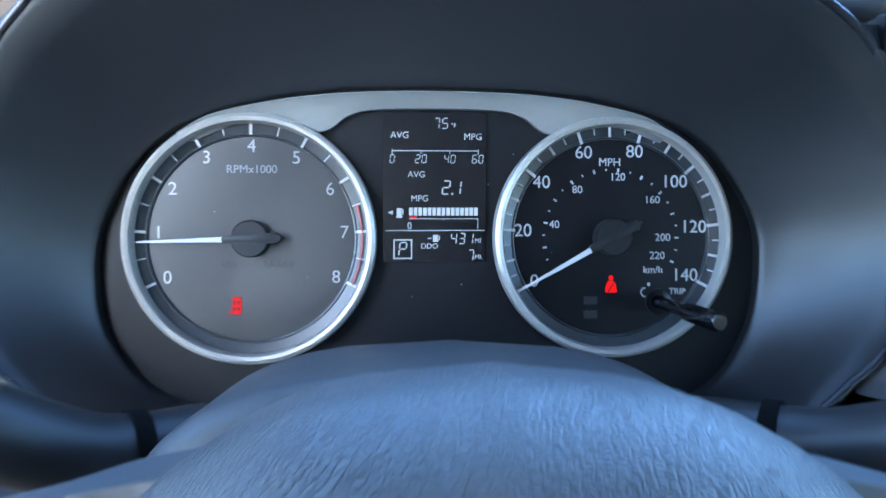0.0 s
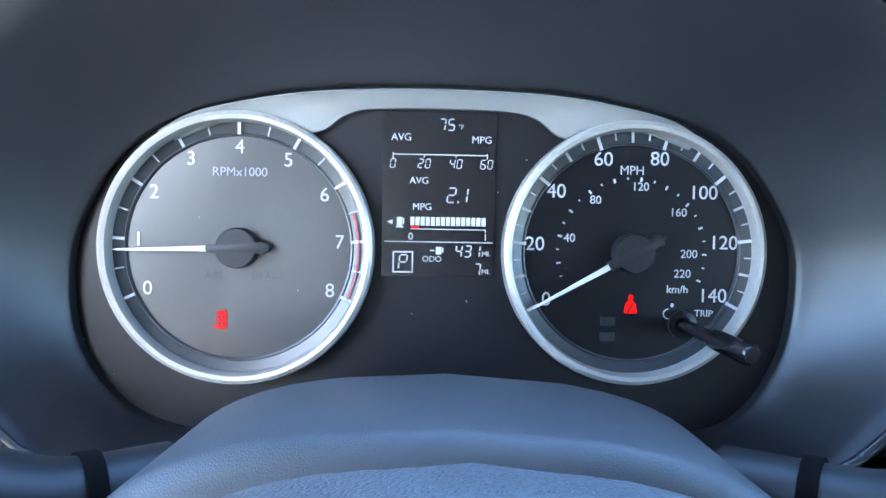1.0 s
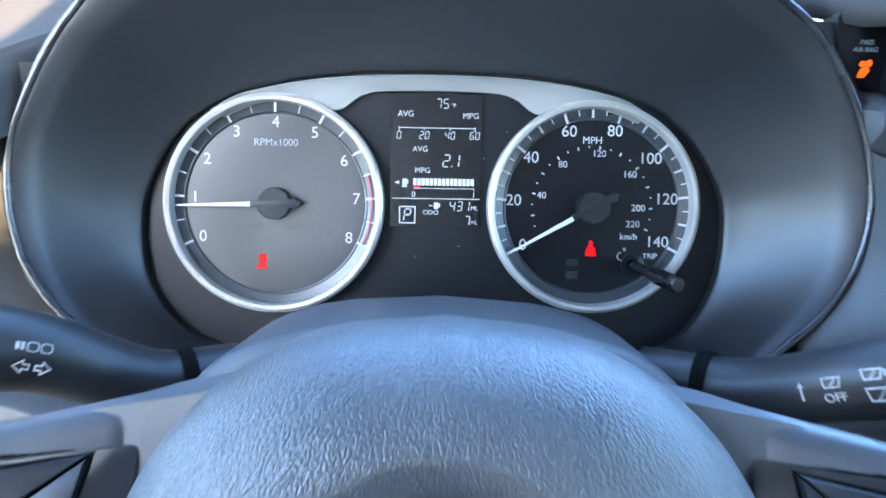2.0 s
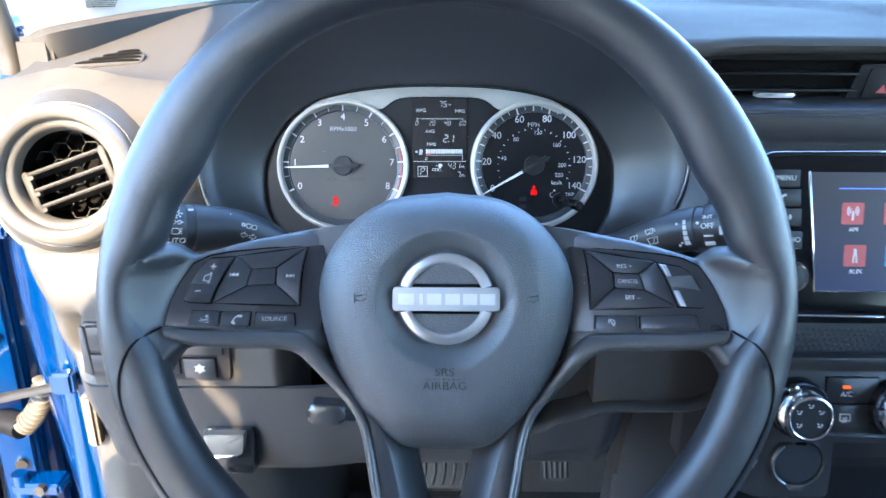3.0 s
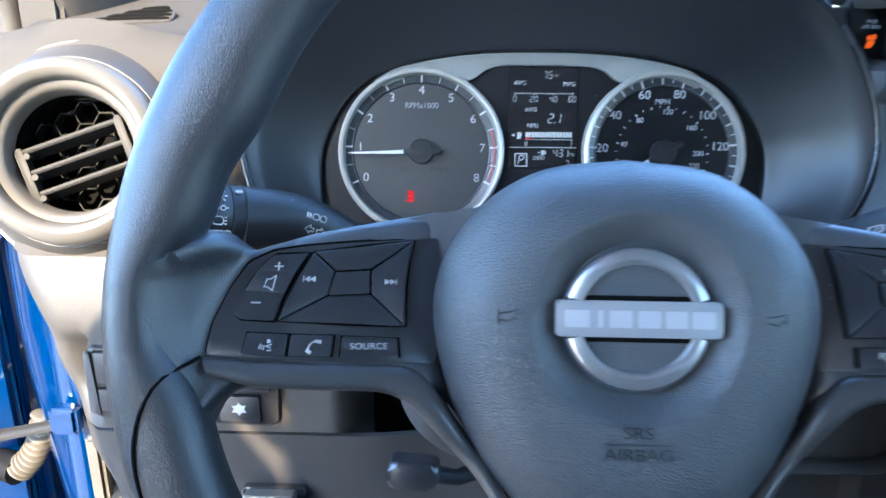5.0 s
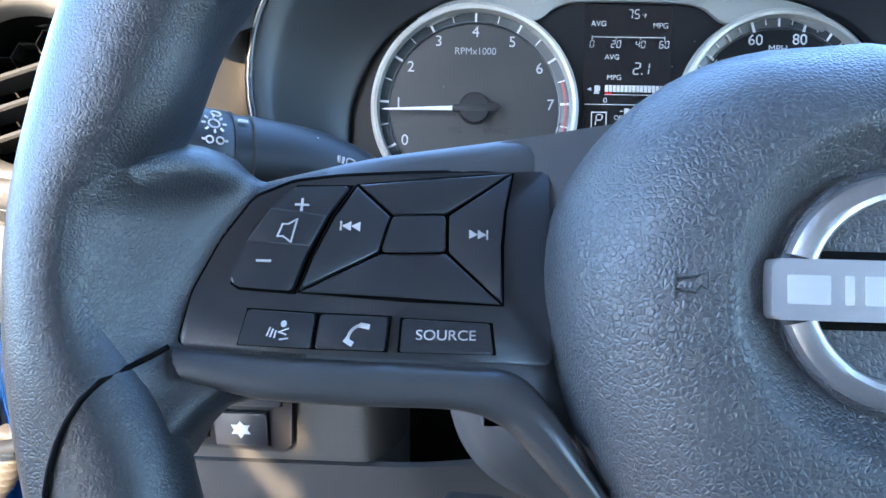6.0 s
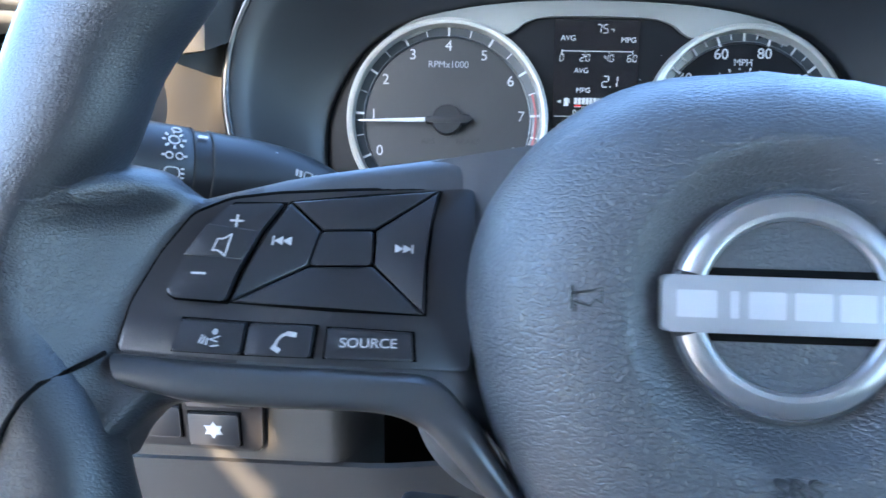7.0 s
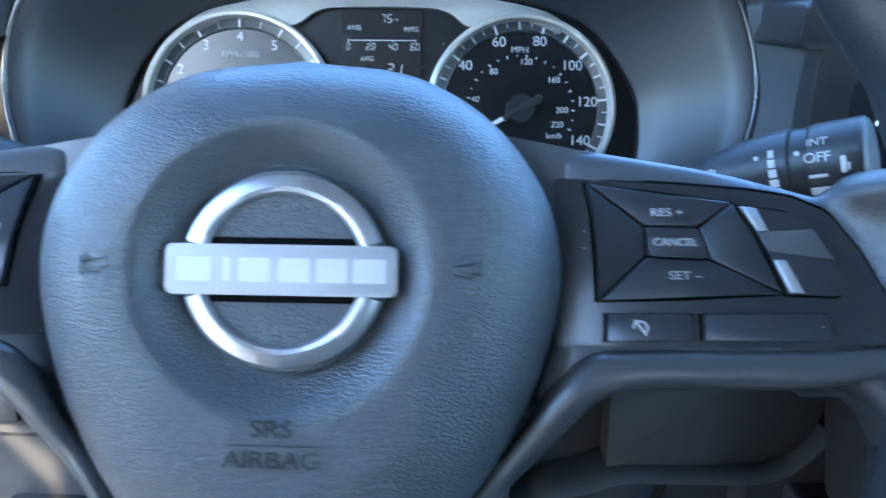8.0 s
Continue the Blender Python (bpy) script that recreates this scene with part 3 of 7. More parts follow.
    for w in wedges:
        part("pad_key", prism(shrink(w, 0.00045), -0.002, 0.0022, 0.0004, 2, on_spoke), SWITCH, panel)
    part("centre_key", prism(rounded(shrink(d["centre"], 0.0005), 0.0009), -0.002, 0.0030, 0.0006, 3, on_spoke), SWITCH if side < 0 else SATIN_BLACK, panel, "raised middle key")
    part("rocker_bed", prism(shrink(d["rocker"], -0.0005), -0.003, 0.0010, 0, 2, on_spoke), GAP, panel)
    part("rocker", prism(rounded(shrink(d["rocker"], 0.0003), 0.0012), -0.002, 0.0026, 0.0008, 3, on_spoke), SATIN_BLACK, panel, "satin black rocker key")
    r = d["rocker"]
    mid = [Vector(r[2]) * 0.62 + Vector(r[1]) * 0.38, Vector(r[3]) * 0.75 + Vector(r[2]) * 0.25, Vector(r[6]), Vector(r[7]) * 0.75 + Vector(r[6]) * 0.25]
    part("rocker_middle", prism(shrink([tuple(v) for v in mid], 0.0004), 0.001, 0.00285, 0.0003, 2, on_spoke), SWITCH if side < 0 else GREY, panel)
    for k in d["low"]:
        part("key_bed", prism(shrink(k, -0.0004), -0.003, 0.0009, 0, 2, on_spoke), GAP, panel)
        part("key", prism(rounded(shrink(k, 0.0004), 0.0006), -0.002, 0.0022, 0.0005, 2, on_spoke), SATIN_BLACK, panel, "glossy black lower key")

    def ink(text, x, u, size, h=0.0024, st=1.0):
        z = spoke_n(x, u) + h + 0.0008
        slope = Matrix(((1, 0, 0, 0), (0, 1, 0, 0), (0.25 * s, -0.33, 1, 0), (0, 0, 0, 1)))
        lettering(text, size, PRINT, panel, flat_at(x, u, z) @ slope, depth=0.00005, name="key_lettering", stretch=st)

    def mark(polys, h=0.0024):
        bm = bmesh.new()
        for p in polys:
            prism(p, h - 0.0004, h, 0, 2, on_spoke, bm)
        part("key_symbol", bm, PRINT, panel, smooth=False)

    def tri(x, u, w, hgt, dirn):
        return [(x, u + hgt), (x, u - hgt), (x + dirn * w, u)] if dirn > 0 else [(x, u - hgt), (x, u + hgt), (x + dirn * w, u)]

    def bar(x, u, w, hgt):
        return rect(x - w / 2, u - hgt / 2, x + w / 2, u + hgt / 2)

    def stroke(p, q, w):
        d = Vector((q[0] - p[0], q[1] - p[1])).normalized() * w / 2
        return [(p[0] - d.x + d.y, p[1] - d.y - d.x), (q[0] + d.x + d.y, q[1] + d.y - d.x), (q[0] + d.x - d.y, q[1] + d.y + d.x), (p[0] - d.x - d.y, p[1] - d.y + d.x)]

    if side < 0:
        mark([bar(-0.1170, 0.0115, 0.0004, 0.0022), tri(-0.1148, 0.0115, 0.0020, 0.0011, -1), tri(-0.1128, 0.0115, 0.0020, 0.0011, -1)])
        mark([bar(-0.0841, 0.0108, 0.0004, 0.0022), tri(-0.0883, 0.0108, 0.0020, 0.0011, 1), tri(-0.0863, 0.0108, 0.0020, 0.0011, 1)])
        mark([bar(-0.1257, 0.0159, 0.0030, 0.0005), bar(-0.1257, 0.0159, 0.0005, 0.0030)], 0.0028)
        mark([bar(-0.1322, 0.0030, 0.0030, 0.0005)], 0.0028)
        # loudspeaker outline
        cone = [(-0.1300, 0.0085), (-0.1288, 0.0085), (-0.1271, 0.0073), (-0.1263, 0.0125), (-0.1280, 0.0113), (-0.1292, 0.0113)]
        mark([stroke(p, q, 0.00035) for p, q in zip(cone, cone[1:] + cone[:1])], 0.0030)
        ink("SOURCE", -0.0927, -0.0122, 0.0031, st=1.12)
        # handset: a bow with two thick ends
        bow = [(-0.1104 + 0.0030 * math.cos(radians(d)), -0.0134 + 0.0032 * math.sin(radians(d))) for d in range(80, 185, 12)]
        mark([stroke(p, q, 0.0006) for p, q in zip(bow, bow[1:])] + [stroke((-0.1106, -0.0103), (-0.1096, -0.0105), 0.0011), stroke((-0.1136, -0.0135), (-0.1128, -0.0140), 0.0011)])
        # talking head with sound lines
        mark([[(-0.1266 + 0.0006 * math.cos(radians(d)), -0.0102 + 0.0007 * math.sin(radians(d))) for d in range(0, 360, 40)],
              stroke((-0.1274, -0.0119), (-0.1256, -0.0112), 0.0003), stroke((-0.1274, -0.0119), (-0.1260, -0.0124), 0.0003), stroke((-0.1270, -0.0134), (-0.1256, -0.0132), 0.0003),
              stroke((-0.1280, -0.0117), (-0.1282, -0.0130), 0.0003), stroke((-0.1286, -0.0114), (-0.1290, -0.0128), 0.0003), stroke((-0.1292, -0.0111), (-0.1297, -0.0126), 0.0003)])
    else:
        ink("RES +", 0.0978, 0.0172, 0.0031, st=1.1)
        ink("CANCEL", 0.0990, 0.0091, 0.0028, 0.0032)
        ink("SET \u2013", 0.1010, 0.0004, 0.0031, st=1.1)
        mark([[(0.0893 + 0.0019 * math.cos(k) * q, -0.0130 + 0.0019 * math.sin(k) * q) for k, q in [(radians(a), 1.0) for a in range(-40, 200, 20)] + [(radians(a), 0.72) for a in range(200, -60, -20)]],
              [(0.0878, -0.0112), (0.0882, -0.0108), (0.0908, -0.0146), (0.0904, -0.0150)]])
        part("rocker_cap", prism(shrink([(0.1153, 0.0190), (0.1190, 0.0185), (0.1215, 0.0120), (0.1190, 0.0118)], 0.0003), 0.001, 0.0034, 0.0004, 2, on_spoke), EMBLEM, panel, "light silver cap on the rocker")
        part("rocker_cap", prism(shrink([(0.1214, 0.0050), (0.1243, 0.0050), (0.1275, -0.0036), (0.1244, -0.0036)], 0.0003), 0.001, 0.0034, 0.0004, 2, on_spoke), EMBLEM, panel, "light silver cap on the rocker")


def build_lower_spoke(wheel):
    """The two legs of the lower spoke with the gap between them."""
    def height(co):
        base = -0.016 + 0.20 * max(0.0, -0.050 - co.y)
        return Vector((co.x, co.y, min(base, 0.0) + co.z))

    # one hollowed piece: faces beside the trim, a crease, and walls sloping in to the opening
    lines = (([(0.0640, -0.0330), (0.0462, -0.0590), (0.0398, -0.0740), (0.0345, -0.1010), (0.0300, -0.1250), (0.0262, -0.1500), (0.0130, -0.1600), (0.0, -0.1620)], -0.010),
             ([(0.0640, -0.0330), (0.0462, -0.0590), (0.0398, -0.0740), (0.0345, -0.1010), (0.0300, -0.1250), (0.0262, -0.1500), (0.0130, -0.1600), (0.0, -0.1620)], -0.0008),
             ([(0.0560, -0.0410), (0.0422, -0.0610), (0.0330, -0.0750), (0.0264, -0.0961), (0.0222, -0.1125), (0.0186, -0.1186), (0.0120, -0.1204), (0.0, -0.1208)], 0.0),
             ([(0.0552, -0.0406), (0.0414, -0.0606), (0.0322, -0.0746), (0.0256, -0.0957), (0.0214, -0.1119), (0.0181, -0.1178), (0.0118, -0.1195), (0.0, -0.1199)], -0.0007),
             ([(0.0400, -0.0410), (0.0300, -0.0610), (0.0185, -0.0750), (0.0132, -0.0961), (0.0100, -0.1085), (0.0088, -0.1118), (0.0060, -0.1130), (0.0, -0.1132)], -0.0150),
             ([(0.0400, -0.0410), (0.0300, -0.0610), (0.0185, -0.0750), (0.0132, -0.0961), (0.0100, -0.1085), (0.0088, -0.1118), (0.0060, -0.1130), (0.0, -0.1132)], -0.0260))
    rings = []
    for half, dz in lines:
        line = spline([(x, u, 0) for x, u in half], 40)
        rings.append([height(Vector((p.x, p.y, dz))) for p in line] + [height(Vector((-p.x, p.y, dz))) for p in line[-2::-1]])
    part("lower_spoke", loft(rings, closed=False), LEG, wheel, "hollowed black lower spoke with an opening", sharp=50)
    for s in (-1, 1):
        upper = [(0.1478, -0.0156), (0.1300, -0.0170), (0.1120, -0.0179), (0.0900, -0.0188), (0.0770, -0.0205), (0.0685, -0.0285), (0.0598, -0.0415), (0.0462, -0.0590), (0.0398, -0.0740), (0.0345, -0.1010), (0.0280, -0.1335), (0.0258, -0.1600)]
        lower = [(0.1446, -0.0225), (0.1300, -0.0262), (0.1120, -0.0276), (0.0900, -0.0286), (0.0805, -0.0318), (0.0745, -0.0372), (0.0660, -0.0465), (0.0528, -0.0605), (0.0458, -0.0740), (0.0402, -0.1005), (0.0337, -0.1330), (0.0315, -0.1600)]
        up_line = [p for p in spline([(x, u, 0) for x, u in upper], 90)]
        low_line = [p for p in spline([(x, u, 0) for x, u in lower], 90)]
        rings = []
        for p, q in zip(up_line, low_line):
            ring = []
            for k, dz in ((0.0, -0.009), (0.0, -0.0006), (0.06, 0.0010), (0.18, 0.0021), (0.40, 0.0025), (0.65, 0.0022), (0.84, 0.0010), (0.95, -0.0012), (1.0, -0.0040), (0.97, -0.0200)):
                x, u = p.x + (q.x - p.x) * k, p.y + (q.y - p.y) * k
                leg = smoothstep(-0.024, -0.050, u)
                z = (spoke_n(x, u) + 0.0008) * (1 - leg) + height(Vector((x, u, 0))).z * leg + dz
                ring.append((s * x, u, z))
            rings.append(ring)
        part("spoke_trim", loft(rings, cap=True), SPOKE_TRIM, wheel, "satin black trim under the panel and along the lower spoke", sharp=60)


BRIGHT = material("bright_block", (0.54, 0.54, 0.55), 0.40, metal=0.3, mottle=0.03, rough_var=0.03)
build_wheel()


# ---- instrument cluster ----
# local axes: x to the right, y up the face, z towards the driver
C_X, C_N = Vector((0.9997, 0.0244, 0)), Vector((0.0236, -0.9652, 0.2605)).normalized()
C_U = C_N.cross(C_X)
CLUSTER_M = axes((0, 0.2699, 1.01), C_X, C_U, C_N)
TACH, SPEEDO = (-0.0887, -0.0055), (0.0751, -0.0050)


def ring_at(c, prof, seg=96):
    return lathe(prof, seg, Matrix.Translation((c[0], c[1], 0)))


def ticks(gauge, c, angles, r0, r1, w, z=0.0007):
    """Scale marks, each an object on one shared mesh."""
    first = None
    for a in angles:
        if first is None:
            first = ob = part("scale_mark", prism([(r0, -w / 2), (r1, -w / 2), (r1, w / 2), (r0, w / 2)], z - 0.0004, z), PRINT, gauge, smooth=False)
        else:
            ob = new("scale_mark", first.data)
            ob.parent = gauge
        ob.location = (c[0], c[1], 0)
        ob.rotation_euler = (0, 0, radians(a))


def needle(gauge, c, a, reach, lift=0.0062):
    m = Matrix.Translation((c[0], c[1], 0)) @ Matrix.Rotation(radians(a), 4, "Z")
    bm = prism([(0.008, -0.0013), (reach - 0.002, -0.00045), (reach, 0.0), (reach - 0.002, 0.00045), (0.008, 0.0013)], lift - 0.0008, lift, 0.0002)
    bm.transform(m)
    arm = part("needle", bm, NEEDLE, gauge, "white pointer")
    bm = prism(rounded([(0.012, -0.0016), (0.012, 0.0016), (-0.0120, 0.0024), (-0.0145, 0.0), (-0.0120, -0.0024)], 0.001), lift - 0.004, lift + 0.0016, 0.0008)
    bm.transform(m)
    part("needle_tail", bm, CAP, gauge, "black pointer tail")
    part("needle_cap", ring_at(c, [(0.0, lift + 0.0012), (0.0078, lift + 0.0012), (0.0083, lift + 0.0004), (0.0084, 0.0)], 48), CAP, gauge, "round black pointer cap", sharp=20)


def dial(cluster, c, name, label, face, k=1.0):
    def ring_at(c, prof):
        return lathe([(r * k, h) for r, h in prof], 96, Matrix.Translation((c[0], c[1], 0)))

    gauge = part(name, ring_at(c, [(0.0, 0.0), (0.0460, 0.0), (0.0462, 0.0003)]), face, cluster, label)
    part("dial_step", ring_at(c, [(0.0460, 0.0), (0.0463, 0.0012), (0.0468, 0.0014), (0.0474, 0.0006)]), DIAL_TRACK, gauge)
    part("dial_track", ring_at(c, [(0.0470, 0.0006), (0.0520, 0.0020)]), DIAL_TRACK, gauge, "slate grey scale ring")
    part("dial_ring", ring_at(c, [(0.0516, 0.0010), (0.0516, 0.0062), (0.0524, 0.0082), (0.0540, 0.0086), (0.0556, 0.0076), (0.0562, 0.0040), (0.0562, 0.0)]), RING, gauge, "satin silver dial ring")
    return gauge


def put_text(text, c, a, r, size, gauge, st=1.0, mat_=None, z=0.0006, name="numeral"):
    lettering(text, size, mat_ or PRINT, gauge, flat_at(c[0] + r * math.cos(radians(a)), c[1] + r * math.sin(radians(a)), z), depth=0.0001, name=name, stretch=st)


def build_cluster():
    cl = holder("instrument_cluster", CLUSTER_M, "instrument cluster with two silver-ringed dials and a centre display", "instrument cluster")
    eye = spline([(x, y, 0) for x, y in EYE], 140)[:-1]
    part("backplate", prism([(p.x, p.y) for p in eye], -0.030, -0.0008), BACKPLATE, cl, "smooth dark cluster backplate")
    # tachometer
    g = dial(cl, TACH, "tachometer", "dark tachometer dial greyed for glare, numbered nought to eight", TACH_GLARE)
    ang = lambda v: 90 + (4 - v) * 28.75
    ticks(g, TACH, [ang(v) for v in range(9)], 0.0466, 0.0516, 0.0012, 0.0024)
    ticks(g, TACH, [ang(v + 0.5) for v in range(8)], 0.0474, 0.0516, 0.0006, 0.0024)
    part("red_zone", lathe([(0.0488, 0.0022), (0.0499, 0.0026)], 24, Matrix.Translation((*TACH, 0)), a0=ang(8), a1=ang(6.5)), RED_PRINT, g, "red band of the scale")
    for v in range(9):
        put_text(str(v), TACH, ang(v), 0.0415, 0.0082, g)
    put_text("RPMx1000", TACH, 90, 0.0312, 0.0052, g, 1.0, PRINT_DIM)
    needle(g, TACH, 181.6, 0.0500)
    # door-open lamp, drawn as a small car seen from above
    x, y = -0.0960, -0.0357
    bm = prism(rounded(rect(x - 0.0016, y - 0.0038, x + 0.0022, y + 0.0038), 0.0010), 0.0002, 0.0006)
    prism([(x - 0.0016, y - 0.0022), (x - 0.0016, y - 0.0030), (x - 0.0034, y - 0.0036), (x - 0.0034, y - 0.0028)], 0.0002, 0.0006, bm=bm)
    part("door_lamp", bm, RED_LAMP, g, "lit red door-open warning lamp")
    for k, (dx, dy) in enumerate([(-0.0006, 0.0014), (0.0012, 0.0014), (-0.0006, -0.0014), (0.0012, -0.0014)]):
        part("door_lamp_window", prism(rect(x + dx - 0.0005, y + dy - 0.0008, x + dx + 0.0005, y + dy + 0.0008), 0.0004, 0.0008), DIAL, g)
    for text, dx, dy in (("ABS", -0.0105, -0.0118), ("BRAKE", 0.0120, -0.0118)):
        lettering(text, 0.0046, GHOST, g, flat_at(TACH[0] + dx, TACH[1] + dy, 0.0004), depth=0.00005, name="unlit_lamp")
    # speedometer
    S = 0.979
    g = dial(cl, SPEEDO, "speedometer", "dark speedometer dial in miles and kilometres an hour", DIAL, S)
    ang = lambda v: 91.3 + (70 - v) * 1.69
    ticks(g, SPEEDO, [ang(v) for v in range(0, 141, 20)], 0.0458 * S, 0.0516 * S, 0.0013, 0.0024)
    ticks(g, SPEEDO, [ang(v) for v in range(10, 140, 20)], 0.0470 * S, 0.0516 * S, 0.0011, 0.0024)
    ticks(g, SPEEDO, [ang(v) for v in range(5, 140, 10)], 0.0484 * S, 0.0516 * S, 0.0006, 0.0024)
    ticks(g, SPEEDO, [ang(v / 1.609) for v in range(20, 221, 20)], 0.0308 * S, 0.0326 * S, 0.0008, 0.0006)
    ticks(g, SPEEDO, [ang(v / 1.609) for v in range(10, 221, 20)], 0.0314 * S, 0.0324 * S, 0.0006, 0.0006)
    for v in range(0, 141, 20):
        put_text(str(v), SPEEDO, ang(v), 0.0409 if v < 100 else 0.0393, 0.0082, g, 1.0)
    for v, r in ((40, 0.0275), (80, 0.0275), (120, 0.0285), (160, 0.0265), (200, 0.0250), (220, 0.0240)):
        put_text(str(v), SPEEDO, ang(v / 1.609), r * S, 0.0049, g)
    put_text("MPH", SPEEDO, 91, 0.0352 * S, 0.0052, g)
    lettering("km/h", 0.0046, PRINT, g, flat_at(0.0950, -0.0202, 0.0006), depth=0.0001, name="numeral")
    needle(g, SPEEDO, 209.3, 0.0490)
    x, y = 0.0754, -0.0263
    bm = prism(rounded([(x - 0.0028, y - 0.0042), (x + 0.0028, y - 0.0042), (x + 0.0020, y + 0.0002), (x + 0.0008, y + 0.0012), (x - 0.0008, y + 0.0012), (x - 0.0022, y + 0.0)], 0.0008), 0.0002, 0.0006)
    prism([(x + 0.0011 * math.cos(radians(a)), y + 0.0026 + 0.0012 * math.sin(radians(a))) for a in range(0, 360, 30)], 0.0002, 0.0006, bm=bm)
    part("belt_lamp", bm, RED_LAMP, g, "lit red seat-belt warning lamp")
    part("belt_lamp_gap", prism([(x - 0.0018, y - 0.0036), (x - 0.0012, y - 0.0040), (x + 0.0016, y + 0.0006), (x + 0.0010, y + 0.0008)], 0.0004, 0.0008), DIAL, g)
    for y0 in (-0.036, -0.0425):
        part("unlit_lamp", prism(rect(0.0628, y0, 0.0690, y0 + 0.0036), 0.0, 0.0003), GHOST, g)
    # trip stem
    a, b = Vector((0.0975, -0.0350, 0.0)), Vector((0.1046, -0.0387, 0.0520))
    stem = part("trip_stem", tube([a, a.lerp(b, 0.5), a.lerp(b, 0.52), b - (b - a) * 0.03, b], [0.0029, 0.0029, 0.0041, 0.0041, 0.0030], 20), PIANO, cl, "black trip-reset stem")
    part("stem_collar", ring_at((a.x, a.y), [(0.0034, 0.0), (0.0060, 0.0), (0.0060, 0.0016), (0.0036, 0.0020)], 32), DIAL, stem)
    lettering("TRIP", 0.0040, PRINT, g, flat_at(0.1065, -0.0302, 0.0006), depth=0.0001, name="numeral")
    bm = lathe([(0.0018, 0.0004), (0.0023, 0.0004)], 20, Matrix.Translation((0.0915, -0.0305, 0)), a0=90, a1=280)
    tube([(0.0930, -0.0268, 0.0004), (0.0931, -0.0268, 0.0006)], 0.0009, 8, bm=bm)
    part("dimmer_symbol", bm, PRINT, g)
    # silver arch between the dials
    outer = spline([(-0.1200, 0.0410, 0), (-0.1020, 0.0500, 0), (-0.0600, 0.0578, 0), (-0.0070, 0.0600, 0), (0.0460, 0.0578, 0), (0.0850, 0.0505, 0), (0.1015, 0.0420, 0)], 60)
    inner = spline([(-0.1150, 0.0380, 0), (-0.0887, 0.0470, 0), (-0.0584, 0.0425, 0), (-0.0450, 0.0500, 0), (-0.0300, 0.0528, 0), (0.0170, 0.0528, 0), (0.0330, 0.0500, 0), (0.0467, 0.0420, 0), (0.0752, 0.0455, 0), (0.0975, 0.0385, 0)], 60)
    rows = []
    for o, i in zip(outer, inner):
        rows.append([(i.x, i.y, 0.0), (i.x, i.y, 0.0030), (i.x * 0.5 + o.x * 0.5, i.y * 0.5 + o.y * 0.5, 0.0046), (o.x, o.y - 0.0008, 0.0062), (o.x, o.y, 0.0070), (o.x, o.y + 0.0006, 0.0066), (o.x, o.y + 0.0008, -0.001)])
    part("arch_trim", loft(rows, closed=False), SILVER_PAINT, cl, "satin silver arch over the dials")
    build_lcd(cl)


